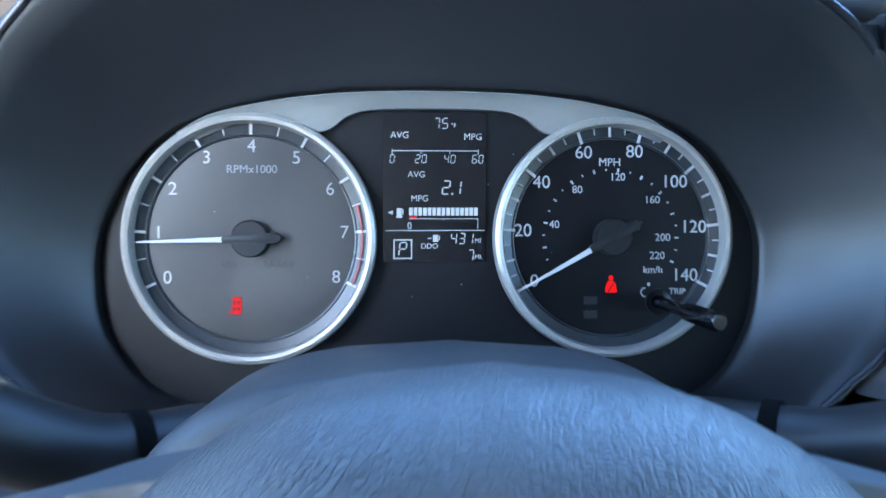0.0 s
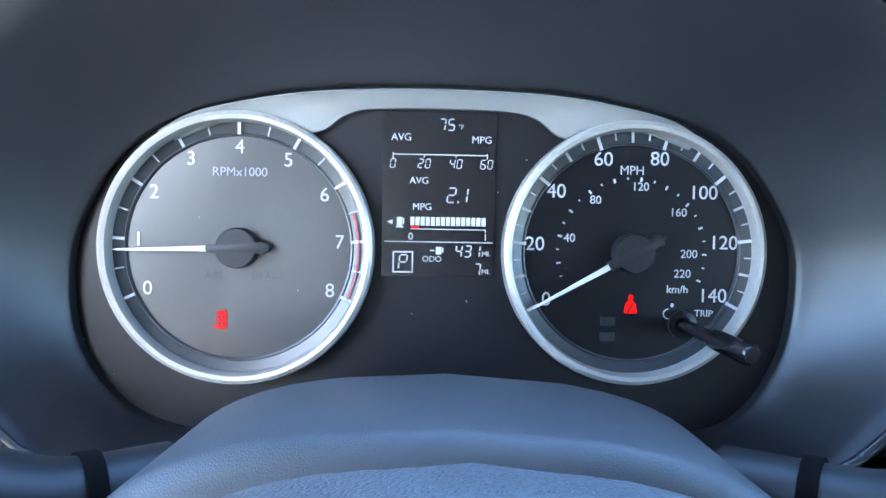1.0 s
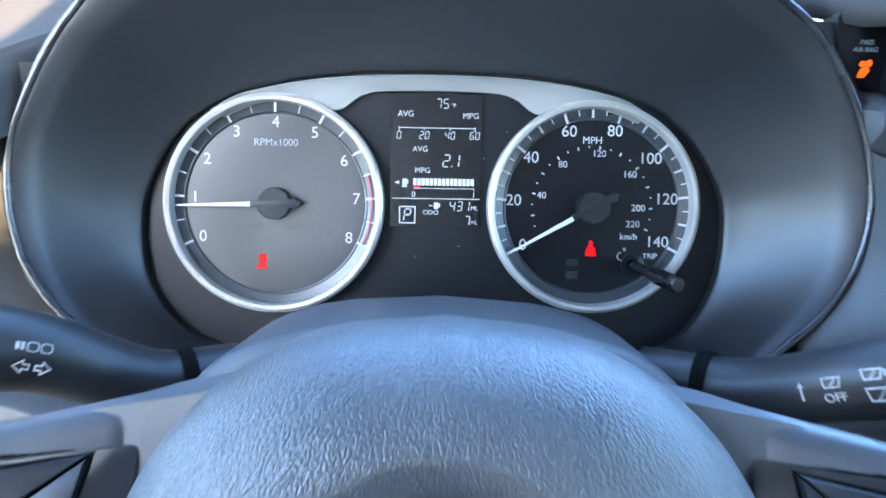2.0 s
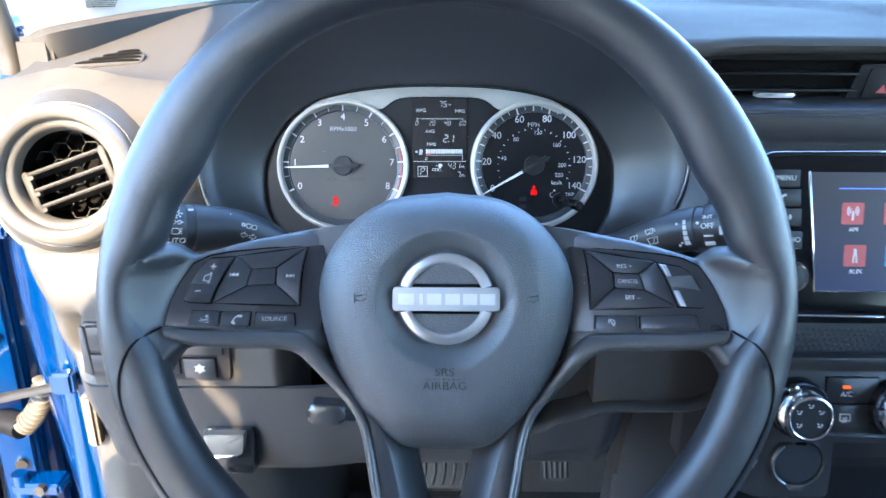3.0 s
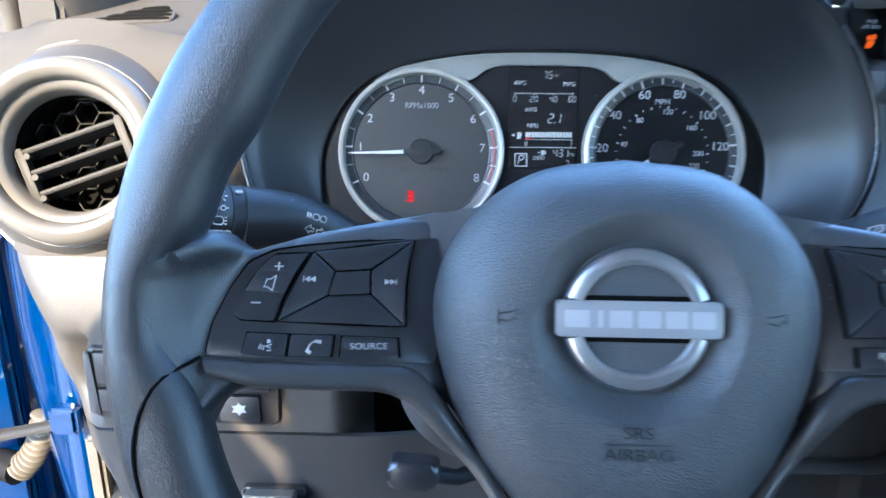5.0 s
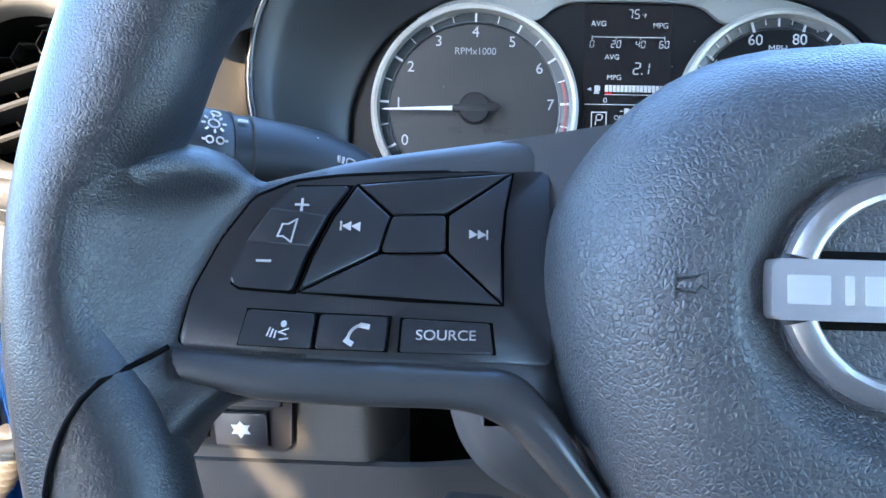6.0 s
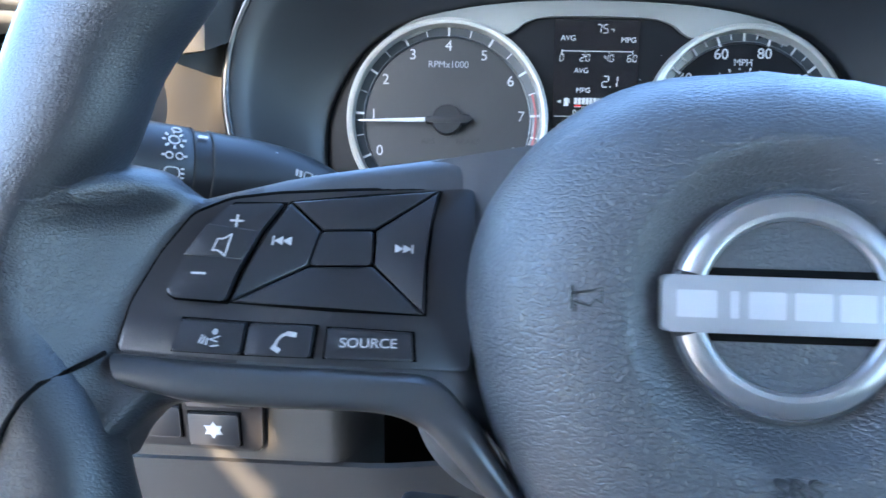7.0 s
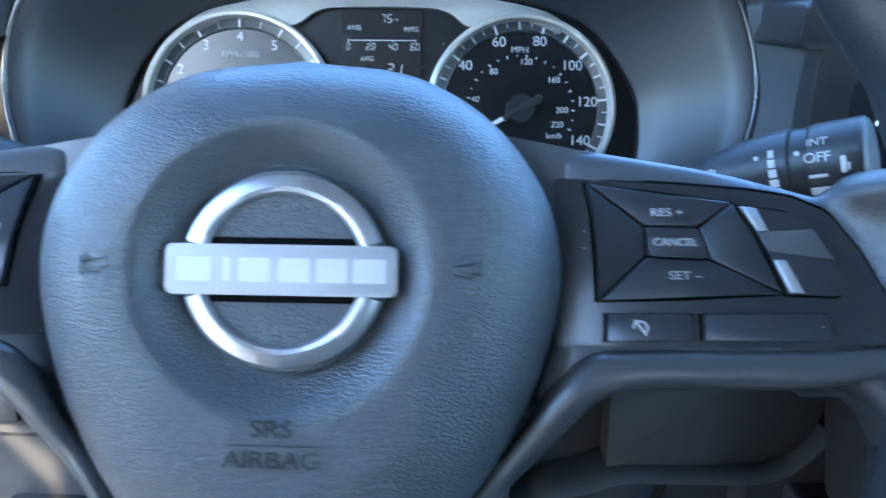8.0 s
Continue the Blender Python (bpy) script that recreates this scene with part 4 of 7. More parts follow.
def build_lcd(cl):
    lcd = part("centre_display", prism(rounded([(-0.0298, -0.0162), (0.0170, -0.0162), (0.0174, 0.0516), (-0.0298, 0.0520)], 0.0008), -0.0006, 0.0004), LCD, cl, "black trip-computer display with white segments")
    z = 0.0007

    def t(text, x, y, size, st=1.0, m_=None):
        lettering(text, size, m_ or LCD_SEG, lcd, flat_at(x, y, z), depth=0.00005, name="display_text", stretch=st)

    def bars(rects, m_=None, nm="display_bar"):
        for r in rects:
            part(nm, prism(rect(*r), z - 0.0003, z), m_ or LCD_SEG, lcd, smooth=False)

    # seven-segment figures, each one part
    segs = {"0": "abcdef", "1": "bc", "2": "abged", "3": "abgcd", "4": "fgbc", "5": "afgcd", "6": "afgedc", "7": "abc", "8": "abcdefg", "P": "abefg"}

    def figure(ch, x, y, h):
        w, k = h * 0.52, h * 0.10
        bm = bmesh.new()
        for q in segs[ch]:
            if q in "agd":
                yy = {"a": h / 2, "g": 0.0, "d": -h / 2}[q]
                pts = [(-w / 2 + k * 0.6, yy - k / 2), (w / 2 - k * 0.6, yy - k / 2), (w / 2 - k * 0.6, yy + k / 2), (-w / 2 + k * 0.6, yy + k / 2)]
            else:
                xx, up = (w / 2 if q in "bc" else -w / 2), q in "bf"
                y0, y1 = (k * 0.6, h / 2 - k * 0.4) if up else (-h / 2 + k * 0.4, -k * 0.6)
                pts = [(xx - k / 2, y0), (xx + k / 2, y0), (xx + k / 2, y1), (xx - k / 2, y1)]
            prism([(x + px_ + 0.12 * py_, y + py_) for px_, py_ in pts], z - 0.0003, z, bm=bm)
        part("display_figure", bm, LCD_SEG, lcd, smooth=False)

    def number(text, x, y, h):
        step = h * 0.82
        x -= step * (len(text) - 1) / 2
        for ch in text:
            if ch != " ":
                figure(ch, x, y, h)
            x += step

    number("75", -0.0034, 0.0470, 0.0046)
    t("\u00b0F", 0.0024, 0.0460, 0.0028)
    t("AVG", -0.0222, 0.0415, 0.0042)
    t("MPG", 0.0112, 0.0408, 0.0042)
    bars([(-0.0258, 0.0343, 0.0138, 0.0347), (-0.0258, 0.0328, -0.0254, 0.0352), (-0.0128, 0.0332, -0.0124, 0.0347), (0.0004, 0.0332, 0.0008, 0.0347), (0.0134, 0.0328, 0.0138, 0.0352)])
    for text, x in (("0", -0.0256), ("20", -0.0126), ("40", 0.0006), ("60", 0.0134)):
        number(text, x, 0.0308, 0.0036)
    t("AVG", -0.0146, 0.0236, 0.0040)
    number("2", -0.0010, 0.0178, 0.0060)
    number("1", 0.0040, 0.0178, 0.0060)
    bars([(0.0014, 0.0146, 0.0021, 0.0153)])
    t("MPG", -0.0132, 0.0127, 0.0040)
    bars([(-0.0180 + 0.00212 * i, 0.0050, -0.0180 + 0.00212 * i + 0.0017, 0.0086) for i in range(15)])
    bars([(-0.0180, 0.0034, 0.0136, 0.0037), (-0.0024, 0.0028, -0.0021, 0.0037), (0.0132, 0.0024, 0.0136, 0.0038)])
    bars([(-0.0178, 0.0038, -0.0144, 0.0046)], RED_LAMP)
    bars([(-0.0236, 0.0044, -0.0214, 0.0084), (-0.0212, 0.0056, -0.0206, 0.0080), (-0.0240, 0.0040, -0.0210, 0.0046)])
    bm = prism([(-0.0278, 0.0064), (-0.0254, 0.0074), (-0.0254, 0.0054)], z - 0.0003, z)
    part("display_bar", bm, LCD_SEG, lcd, smooth=False)
    t("0", -0.0178, 0.0003, 0.0042)
    t("1", 0.0134, 0.0003, 0.0042)
    bars([(-0.0288, -0.0020, 0.0166, -0.0016)])
    # gear letter in its box
    bars([(-0.0252, -0.0148, -0.0166, -0.0142), (-0.0252, -0.0064, -0.0166, -0.0058), (-0.0252, -0.0148, -0.0246, -0.0058), (-0.0172, -0.0148, -0.0166, -0.0058)])
    number("P", -0.0209, -0.0103, 0.0060)
    number("431", 0.0062, -0.0055, 0.0046)
    t("MI.", 0.0138, -0.0066, 0.0030)
    t("ODO", -0.0088, -0.0090, 0.0034)
    bars([(-0.0072, -0.0070, -0.0048, -0.0038), (-0.0046, -0.0062, -0.0040, -0.0042), (-0.0096, -0.0056, -0.0078, -0.0051)])
    number("7", 0.0102, -0.0130, 0.0046)
    t("MI.", 0.0138, -0.0140, 0.0030)


GHOST = material("unlit_print", (0.027, 0.027, 0.027), 0.38, rough_var=0, spec=0.35)
EYE = [(-0.007, 0.0626), (0.0487, 0.0602), (0.0976, 0.0492), (0.1221, 0.0334), (0.1397, 0.0057), (0.1431, -0.0187), (0.1373, -0.05), (0.1143, -0.0777), (0.0585, -0.086), (-0.007, -0.087), (-0.0738, -0.086), (-0.1258, -0.076), (-0.1509, -0.05), (-0.1563, -0.0187), (-0.1518, 0.0057), (-0.1356, 0.0325), (-0.1101, 0.0492), (-0.062, 0.0602), (-0.007, 0.0626)]
build_cluster()


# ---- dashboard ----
# darker copies of DASH_LOW: footwell shade is put into their base colour
KNEE = material("half_shaded_knee_plastic", (0.035, 0.034, 0.034), 0.46, grain=0.3, grain_size=0.0009, cell=True)
DASH_SHADED = material("shaded_knee_plastic", (0.026, 0.026, 0.028), 0.48, grain=0.3, grain_size=0.0009, cell=True)
TEXTURED = material("patterned_dash_trim", (0.024, 0.025, 0.027), 0.42, grain=0.5, grain_size=0.0015, cell=True)
DASH_LOW = material("lower_dash_plastic", (0.047, 0.045, 0.042), 0.48, grain=0.3, grain_size=0.0009, cell=True)

dash = holder("dashboard", Matrix.Translation((0, 0.2, 0.9)), "black grained plastic dashboard", "dashboard")
dash_inv = Matrix.Translation((0, -0.2, -0.9))


def dpart(name, bm, mat_, label="", sharp=40):
    bm.transform(dash_inv)
    return part(name, bm, mat_, dash, label, sharp)


def by_angle(curve, c, n):
    """A closed curve sampled at n even angles round c."""
    pts = [Vector((p[0], p[1], 0)) for p in curve]
    line = spline(pts, 400)
    out = []
    for k in range(n):
        a = 2 * math.pi * k / n
        d = Vector((math.cos(a), math.sin(a), 0))
        best = max(line, key=lambda p: (p - c).normalized().dot(d))
        out.append(c + d * (best - c).length)
    return out


LIP = [(-0.003, 0.137), (0.060, 0.130), (0.108, 0.1140), (0.1380, 0.0960), (0.1620, 0.0770), (0.1792, 0.0513), (0.1891, 0.0244), (0.1926, 0.0005), (0.1900, -0.0202), (0.1824, -0.0390), (0.165, -0.060), (0.12, -0.086), (-0.003, -0.098),
       (-0.126, -0.086), (-0.171, -0.060), (-0.1884, -0.0390), (-0.1955, -0.0202), (-0.1980, 0.0005), (-0.1955, 0.0244), (-0.1860, 0.0480), (-0.1720, 0.0720), (-0.1500, 0.0965), (-0.116, 0.1150), (-0.066, 0.130), (-0.003, 0.137)]


def build_hood():
    c = Vector((-0.006, 0.0, 0))
    n = 120
    eye, lip = by_angle(EYE, c, n), by_angle(LIP, c, n)
    rings = []
    def ring(f, z, out=0.0):
        return [tuple(c + (e - c) + (l - e) * f + (l - c).normalized() * out) [:2] + (z,) for e, l in zip(eye, lip)]
    for f, z in ((0.0, -0.002), (0.0, 0.0042), (0.012, 0.0052)):
        rings.append(ring(f, z))
    for f in (0.06, 0.13, 0.22, 0.32, 0.43, 0.54, 0.64, 0.72, 0.78):
        rings.append(ring(f, 0.0055 + 0.0375 * (f / 0.78) ** 1.35))
    for f, z in ((0.81, 0.0445), (0.85, 0.0460), (0.90, 0.0476), (0.95, 0.0489), (0.985, 0.0496), (1.01, 0.0494), (1.03, 0.0486), (1.045, 0.0470), (1.055, 0.0440), (1.07, 0.0), (1.09, -0.05)):
        rings.append(ring(f, z))
    bm = loft(rings)
    bm.transform(CLUSTER_M)
    dpart("cluster_hood", bm, HOOD, "smooth dark hood round the instruments", 60)
    edge = [CLUSTER_M @ Vector(p) for p in ring(1.012, 0.0492)]
    dpart("hood_lip", tube(edge + edge[:2], 0.0021, 12, cap=False), HOOD_LIP, "rounded glossy edge of the hood", 70)


def top_z(x, y):
    """Height of the dash top."""
    right = smoothstep(0.10, 0.24, x)
    left = 1.074 + 0.09 * smoothstep(0.18, 0.5, y) * 0.6
    crease = min(0.63, max(0.30, 0.63 - 2.0 * (x - 0.27)))
    far = 1.117 + 0.012 * smoothstep(0.22, 0.42, y) + 0.0065 * smoothstep(crease, crease + 0.025, y) + 0.03 * smoothstep(0.45, 0.9, y)
    mid = 1.105 + 0.03 * smoothstep(0.2, 0.5, y)
    base = left + (mid - left) * smoothstep(-0.22, -0.10, x)
    roll = 0.0130 * math.exp(-(((x + 0.288) / 0.045) ** 2)) * math.exp(-(((y - 0.226) / 0.013) ** 2)) + 0.002 * math.exp(-(((y - 0.228) / 0.013) ** 2)) * smoothstep(-0.17, -0.21, x)
    return base + (far - base) * right + roll


def build_top():
    rows = []
    xs = [-0.350 + i * (1.14 + 0.350) / 90 for i in range(91)]
    for x in xs:
        front = 0.214 + 0.10 * smoothstep(-0.205, -0.165, x) * (1 - smoothstep(0.160, 0.185, x))
        z = top_z(x, front)
        nose = [(0.012, -0.013), (0.003, -0.011), (0.0, -0.006), (0.003, -0.0015)]
        if x < -0.175:
            nose = [(-0.013, -0.036), (-0.010, -0.020), (-0.004, -0.009), (0.003, -0.003)]
        col = [(x, front + dy, z + dz) for dy, dz in nose]
        for k in range(24):
            y = front + 0.010 + (0.88 - front) * (k / 23) ** 1.3
            col.append((x, y, top_z(x, y)))
        rows.append(col)
    dpart("upper_pad", sheet(rows, 0.006), DASH_TOP, "grained black upper dash pad", 60)


def build_flanks():
    """Dash skins that run from the hood's lip to the vent pod on one side and to the centre on the other."""
    left = sorted((u, x) for x, u in LIP if x < -0.1 and -0.07 < u < 0.12)
    right = sorted((u, x) for x, u in LIP if x > 0.1 and -0.07 < u < 0.12)
    depth = [(0.955, 0.165), (0.978, 0.173), (1.005, 0.189), (1.030, 0.199), (1.045, 0.2045), (1.065, 0.213), (1.080, 0.235), (1.105, 0.275)]
    rows_l, rows_r = [], []
    for side, table, rows, high in ((-1, left, rows_l, 0.122), (1, right, rows_r, 0.145)):
        for k in range(24):
            z = 0.955 + high * k / 23
            u = (z - 1.01) / 0.965 - 0.012
            lip = CLUSTER_M @ Vector((table_at(table, u) + side * 0.002, u, 0.043))
            if side < 0:
                a = Vector((-0.226, table_at(depth, z) + 0.001, lip.z))
                b, c = a + Vector((0.012, 0.002, 0)), lip + Vector((-0.010, -0.001, 0))
            else:
                # the skin falls back beside the vents
                k2 = smoothstep(1.060, 1.067, z)
                a = Vector((0.2085, 0.1865 + 0.075 * k2, lip.z))
                b, c = a + Vector((-0.004, 0.012 * (1 - k2), 0)), lip + Vector((0.003, -0.006 + 0.012 * k2, 0))
            rows.append([((1 - s) ** 3) * a + 3 * s * (1 - s) ** 2 * b + 3 * s * s * (1 - s) * c + s**3 * lip for s in [i / 12 for i in range(13)]])
    dpart("hood_shoulder", sheet(rows_l, 0.003), DASH_TOP, "dash skin between the hood and the vent pod", 60)
    dpart("fascia_flank", sheet(rows_r, 0.003), DASH, "dash skin between the hood and the centre", 60)


def vent_hole(bm):
    """Opens a sheet where the round vent goes through it."""
    inside = [v for v in bm.verts if math.hypot(v.co.x + 0.279, v.co.z - 1.020) < 0.050]
    bmesh.ops.delete(bm, geom=inside, context="VERTS")
    return bm


def build_left():
    # shoulder behind the round vent, from dash top down to the lower panel
    prof = [(0.2035, 1.045), (0.198, 1.030), (0.188, 1.005), (0.172, 0.978), (0.162, 0.962)]
    rows = []
    prof = [tuple(q[:2]) for q in spline([(y, z, 0) for y, z in prof], 22)]
    for j in range(46):
        i = j / 3
        x = -0.345 + i * 0.123 / 15
        wrap = max(0.0, (-0.305 - x) / 0.04)
        back = 0.055 * wrap * wrap
        rows.append([(x, y + back, z) for y, z in prof])
    dpart("left_shoulder", vent_hole(sheet(rows, 0.004)), DASH_TOP, "sunlit dash shoulder round the air vent", 50)
    # face of the left dash between vent, column and lower edge; its left edge curves in towards the bottom
    prof = [tuple(q[:2]) for q in spline([(y, z, 0) for y, z in [(0.215, 0.972), (0.185, 0.972), (0.168, 0.968), (0.160, 0.955), (0.155, 0.930), (0.156, 0.905), (0.157, 0.875), (0.158, 0.852)]], 44)]
    rows = []
    for j in range(91):
        i = j / 3
        rows.append([])
        for y, z in prof:
            x0 = -0.322 - 0.018 * smoothstep(0.90, 0.97, z) + 0.010 * smoothstep(0.90, 0.85, z)
            x = x0 + i * (-0.117 - 0.085 * smoothstep(0.93, 0.965, z) - x0) / 30
            wrap = max(0.0, (x0 + 0.035 - x) / 0.035)
            scoop = 0.020 * smoothstep(-0.309, -0.283, x) * (1.0 if x < -0.2795 else 0.0) * math.exp(-(((z - 0.887) / 0.024) ** 4))
            end = max(0.0, (i - 27) / 3)
            rows[-1].append((x, y + 0.045 * wrap * wrap + scoop + 0.030 * end * end, z))
    dpart("left_panel", sheet(rows, 0.004), DASH_LOW, "left dash panel, partly in sunlight", 50)
    prof = [(0.1585, 0.8495), (0.160, 0.830), (0.160, 0.805), (0.161, 0.776), (0.167, 0.768), (0.205, 0.766)]
    rows = []
    for i in range(31):
        rows.append([])
        for y, z in prof:
            x0 = -0.308 + 0.018 * smoothstep(0.84, 0.78, z)
            x = x0 + i * (0.070 - x0) / 30
            wrap = max(0.0, (x0 + 0.03 - x) / 0.03)
            rows[-1].append((x, y + 0.035 * wrap * wrap + 0.008 * smoothstep(-0.12, -0.06, x), z))
    dpart("knee_panel", sheet(rows, 0.004), KNEE, "lower left knee panel", 50)
    # added black sheets stand in for the shade behind dash and column
    dpart("dash_shade_sheet", box(-0.325, 0.335, 0.780, 0.205, 0.345, 1.070, 0.002), VENT_BLACK, "added black sheet for the shade inside the dash")
    dpart("column_shade_sheet", prism_xz([(-0.120, 0.778), (-0.120, 0.900), (0.080, 0.900), (0.080, 0.778)], 0.225, 0.240), GAP)


def prism_xz(pts, y0, y1, bevel=0.0):
    """A polygon in x and z, as thick as from y0 (front) to y1."""
    bm = prism([(x, z) for x, z in pts], -y1, -y0, bevel)
    for v in bm.verts:
        v.co = Vector((v.co.x, -v.co.z, v.co.y))
    return bm


def build_column():
    rings = []
    for y, w, zt, zb in ((0.085, 0.080, 0.950, 0.915), (0.100, 0.086, 0.986, 0.892), (0.1055, 0.090, 1.0010, 0.880), (0.1090, 0.0925, 1.0085, 0.870), (0.1125, 0.0935, 1.0120, 0.864), (0.117, 0.094, 1.0118, 0.858), (0.145, 0.096, 1.0030, 0.836), (0.180, 0.097, 0.9925, 0.826), (0.215, 0.097, 0.975, 0.820), (0.262, 0.097, 0.940, 0.815)):
        ring = []
        for k in range(64):
            a = 2 * math.pi * k / 64
            ca, sa = math.cos(a), math.sin(a)
            x = w * math.copysign(abs(ca) ** 0.42, ca)
            arch = 0.016 * (x / w) ** 2
            zc, h = (zt + zb) / 2, (zt - zb) / 2
            z = zc + h * math.copysign(abs(sa) ** 0.5, sa)
            ring.append((x - 0.002, y, z - (arch if sa > 0 else -0.02 * (x / w) ** 2)))
        rings.append(ring)
    dpart("column_shroud", loft(rings, cap=True), DASH, "grained black steering column shroud", 50)


def build_centre():
    dpart("centre_fascia", prism_xz([(0.200, 0.770), (0.200, 0.915), (0.203, 1.070), (0.86, 1.070), (0.86, 0.770)], 0.182, 0.300, 0.004), DASH_SMOOTH, "smooth black centre dash")
    dpart("stack_brow", prism_xz(rounded([(0.190, 1.045), (0.192, 1.066), (0.84, 1.066), (0.84, 1.045)], 0.004), 0.176, 0.240, 0.006), DASH_SMOOTH, "smooth band under the centre vents")
    dpart("pattern_band", prism_xz(rounded([(0.195, 0.893), (0.195, 0.920), (0.84, 0.920), (0.84, 0.893)], 0.004), 0.139, 0.190, 0.005), TEXTURED, "patterned black dash band")
    # small raised lozenges of the band's pattern
    relief = bmesh.new()
    for j in range(5):
        for i in range(64):
            cx, cz = 0.200 + 0.0048 * (i + 0.5 * (j % 2)), 0.8985 + 0.0040 * j
            ring = [relief.verts.new(q) for q in ((cx - 0.0021, 0.1393, cz), (cx, 0.1393, cz - 0.0017), (cx + 0.0021, 0.1393, cz), (cx, 0.1393, cz + 0.0017))]
            tip = relief.verts.new((cx, 0.1379, cz + 0.0003))
            for p, q in zip(ring, ring[1:] + ring[:1]):
                relief.faces.new((p, q, tip))
    dpart("band_relief", relief, TEXTURED, "fine raised lozenge pattern")["kind"] = "stuff"
    # low brow over the knee panel and the panel beside the column
    dpart("right_knee", prism_xz(rounded([(0.122, 0.824), (0.122, 0.935), (0.232, 0.935), (0.234, 0.856), (0.214, 0.832), (0.130, 0.824)], 0.014), 0.178, 0.206, 0.004), DASH_LOW, "recessed knee panel beside the column")
    dpart("column_filler", prism_xz([(0.070, 0.806), (0.070, 0.935), (0.1215, 0.935), (0.1215, 0.826), (0.095, 0.812)], 0.198, 0.206), DASH_SHADED, "filler beside the column, shade put into its dark colour")
    edge = [(0.052, 0.8020), (0.062, 0.8030), (0.0845, 0.8080), (0.0902, 0.8150), (0.1092, 0.8187), (0.1287, 0.8268), (0.200, 0.8280), (0.216, 0.8340), (0.234, 0.8560)]
    rows = []
    for i in range(61):
        x = 0.052 + i * 0.180 / 60
        z = sum(table_at(edge, x + d) for d in (-0.003, 0.0, 0.003)) / 3
        rows.append([(x, 0.205, z + 0.0010), (x, 0.176, z + 0.0018), (x, 0.1675, z + 0.0010), (x, 0.1655, z - 0.0008), (x, 0.1668, z - 0.0028), (x, 0.173, z - 0.0040)])
    dpart("knee_lip", sheet(rows, 0.002), DASH_LOW, "thin rounded lower lip of the knee panel", 60)
    rows = []
    for i in range(25):
        rows.append([])
        for k in range(9):
            x = 0.0705 + (0.0805 - 0.0115 * k / 8) * i / 24
            z0 = table_at(edge, x) - 0.0035
            z = z0 + (0.768 - z0) * k / 8
            rows[-1].append((x, 0.1720 + 0.010 * smoothstep(0.5, 1.0, k / 8) + 0.012 * smoothstep(0.8, 1.0, i / 24), z))
    dpart("knee_apron", sheet(rows, 0.003), DASH_SHADED, "apron under the knee panel's lip, shade put into its colour", 50)
    # added black sheet in place of the shade beside the column
    dpart("knee_shade_sheet", box(0.060, 0.236, 0.732, 0.235, 0.246, 0.930, 0.002), VENT_BLACK, "added black sheet for the shade beside the column")
    dpart("tunnel_side", prism_xz([(0.146, 0.60), (0.152, 0.735), (0.166, 0.790), (0.166, 0.815), (0.205, 0.815), (0.225, 0.60)], 0.205, 0.232, 0.004), DASH_SHADED, "grey side panel of the tunnel, darkened for shade")


build_hood()
build_flanks()
build_top()
build_left()
build_column()
build_centre()
tagged(part("centre_console", box(0.20, -0.5, 0.40, 0.52, 0.35, 0.66, 0.03), DASH_SMOOTH), "black centre console between the footwells", "console", kind="structure")


# ---- things at the left of the dashboard ----
VENT_SILVER = material("warm_silver_plastic", (0.12, 0.115, 0.105), 0.42, metal=0.3, grain=0.08, grain_size=0.0005, mottle=0.05)
SLAT = material("grey_slat_plastic", (0.020, 0.0195, 0.019), 0.55, spec=0.25, grain=0.1, grain_size=0.0006)
COMB = material("honeycomb_plastic", (0.012, 0.012, 0.0118), 0.6, spec=0.2, grain=0.1, grain_size=0.0006)
GLOSS = material("gloss_black_plastic", (0.012, 0.012, 0.013), 0.15, coat=0.3)


def tilted(origin, tilt, turn=0.0):
    """Axes of a face that looks to the driver: tilt is how far it leans back, turn how far it swings to the right."""
    t, r = radians(tilt), radians(turn)
    n = Vector((math.sin(r) * math.cos(t), -math.cos(r) * math.cos(t), math.sin(t)))
    x = Vector((math.cos(r), math.sin(r), 0))
    return axes(origin, x, n.cross(x), n)


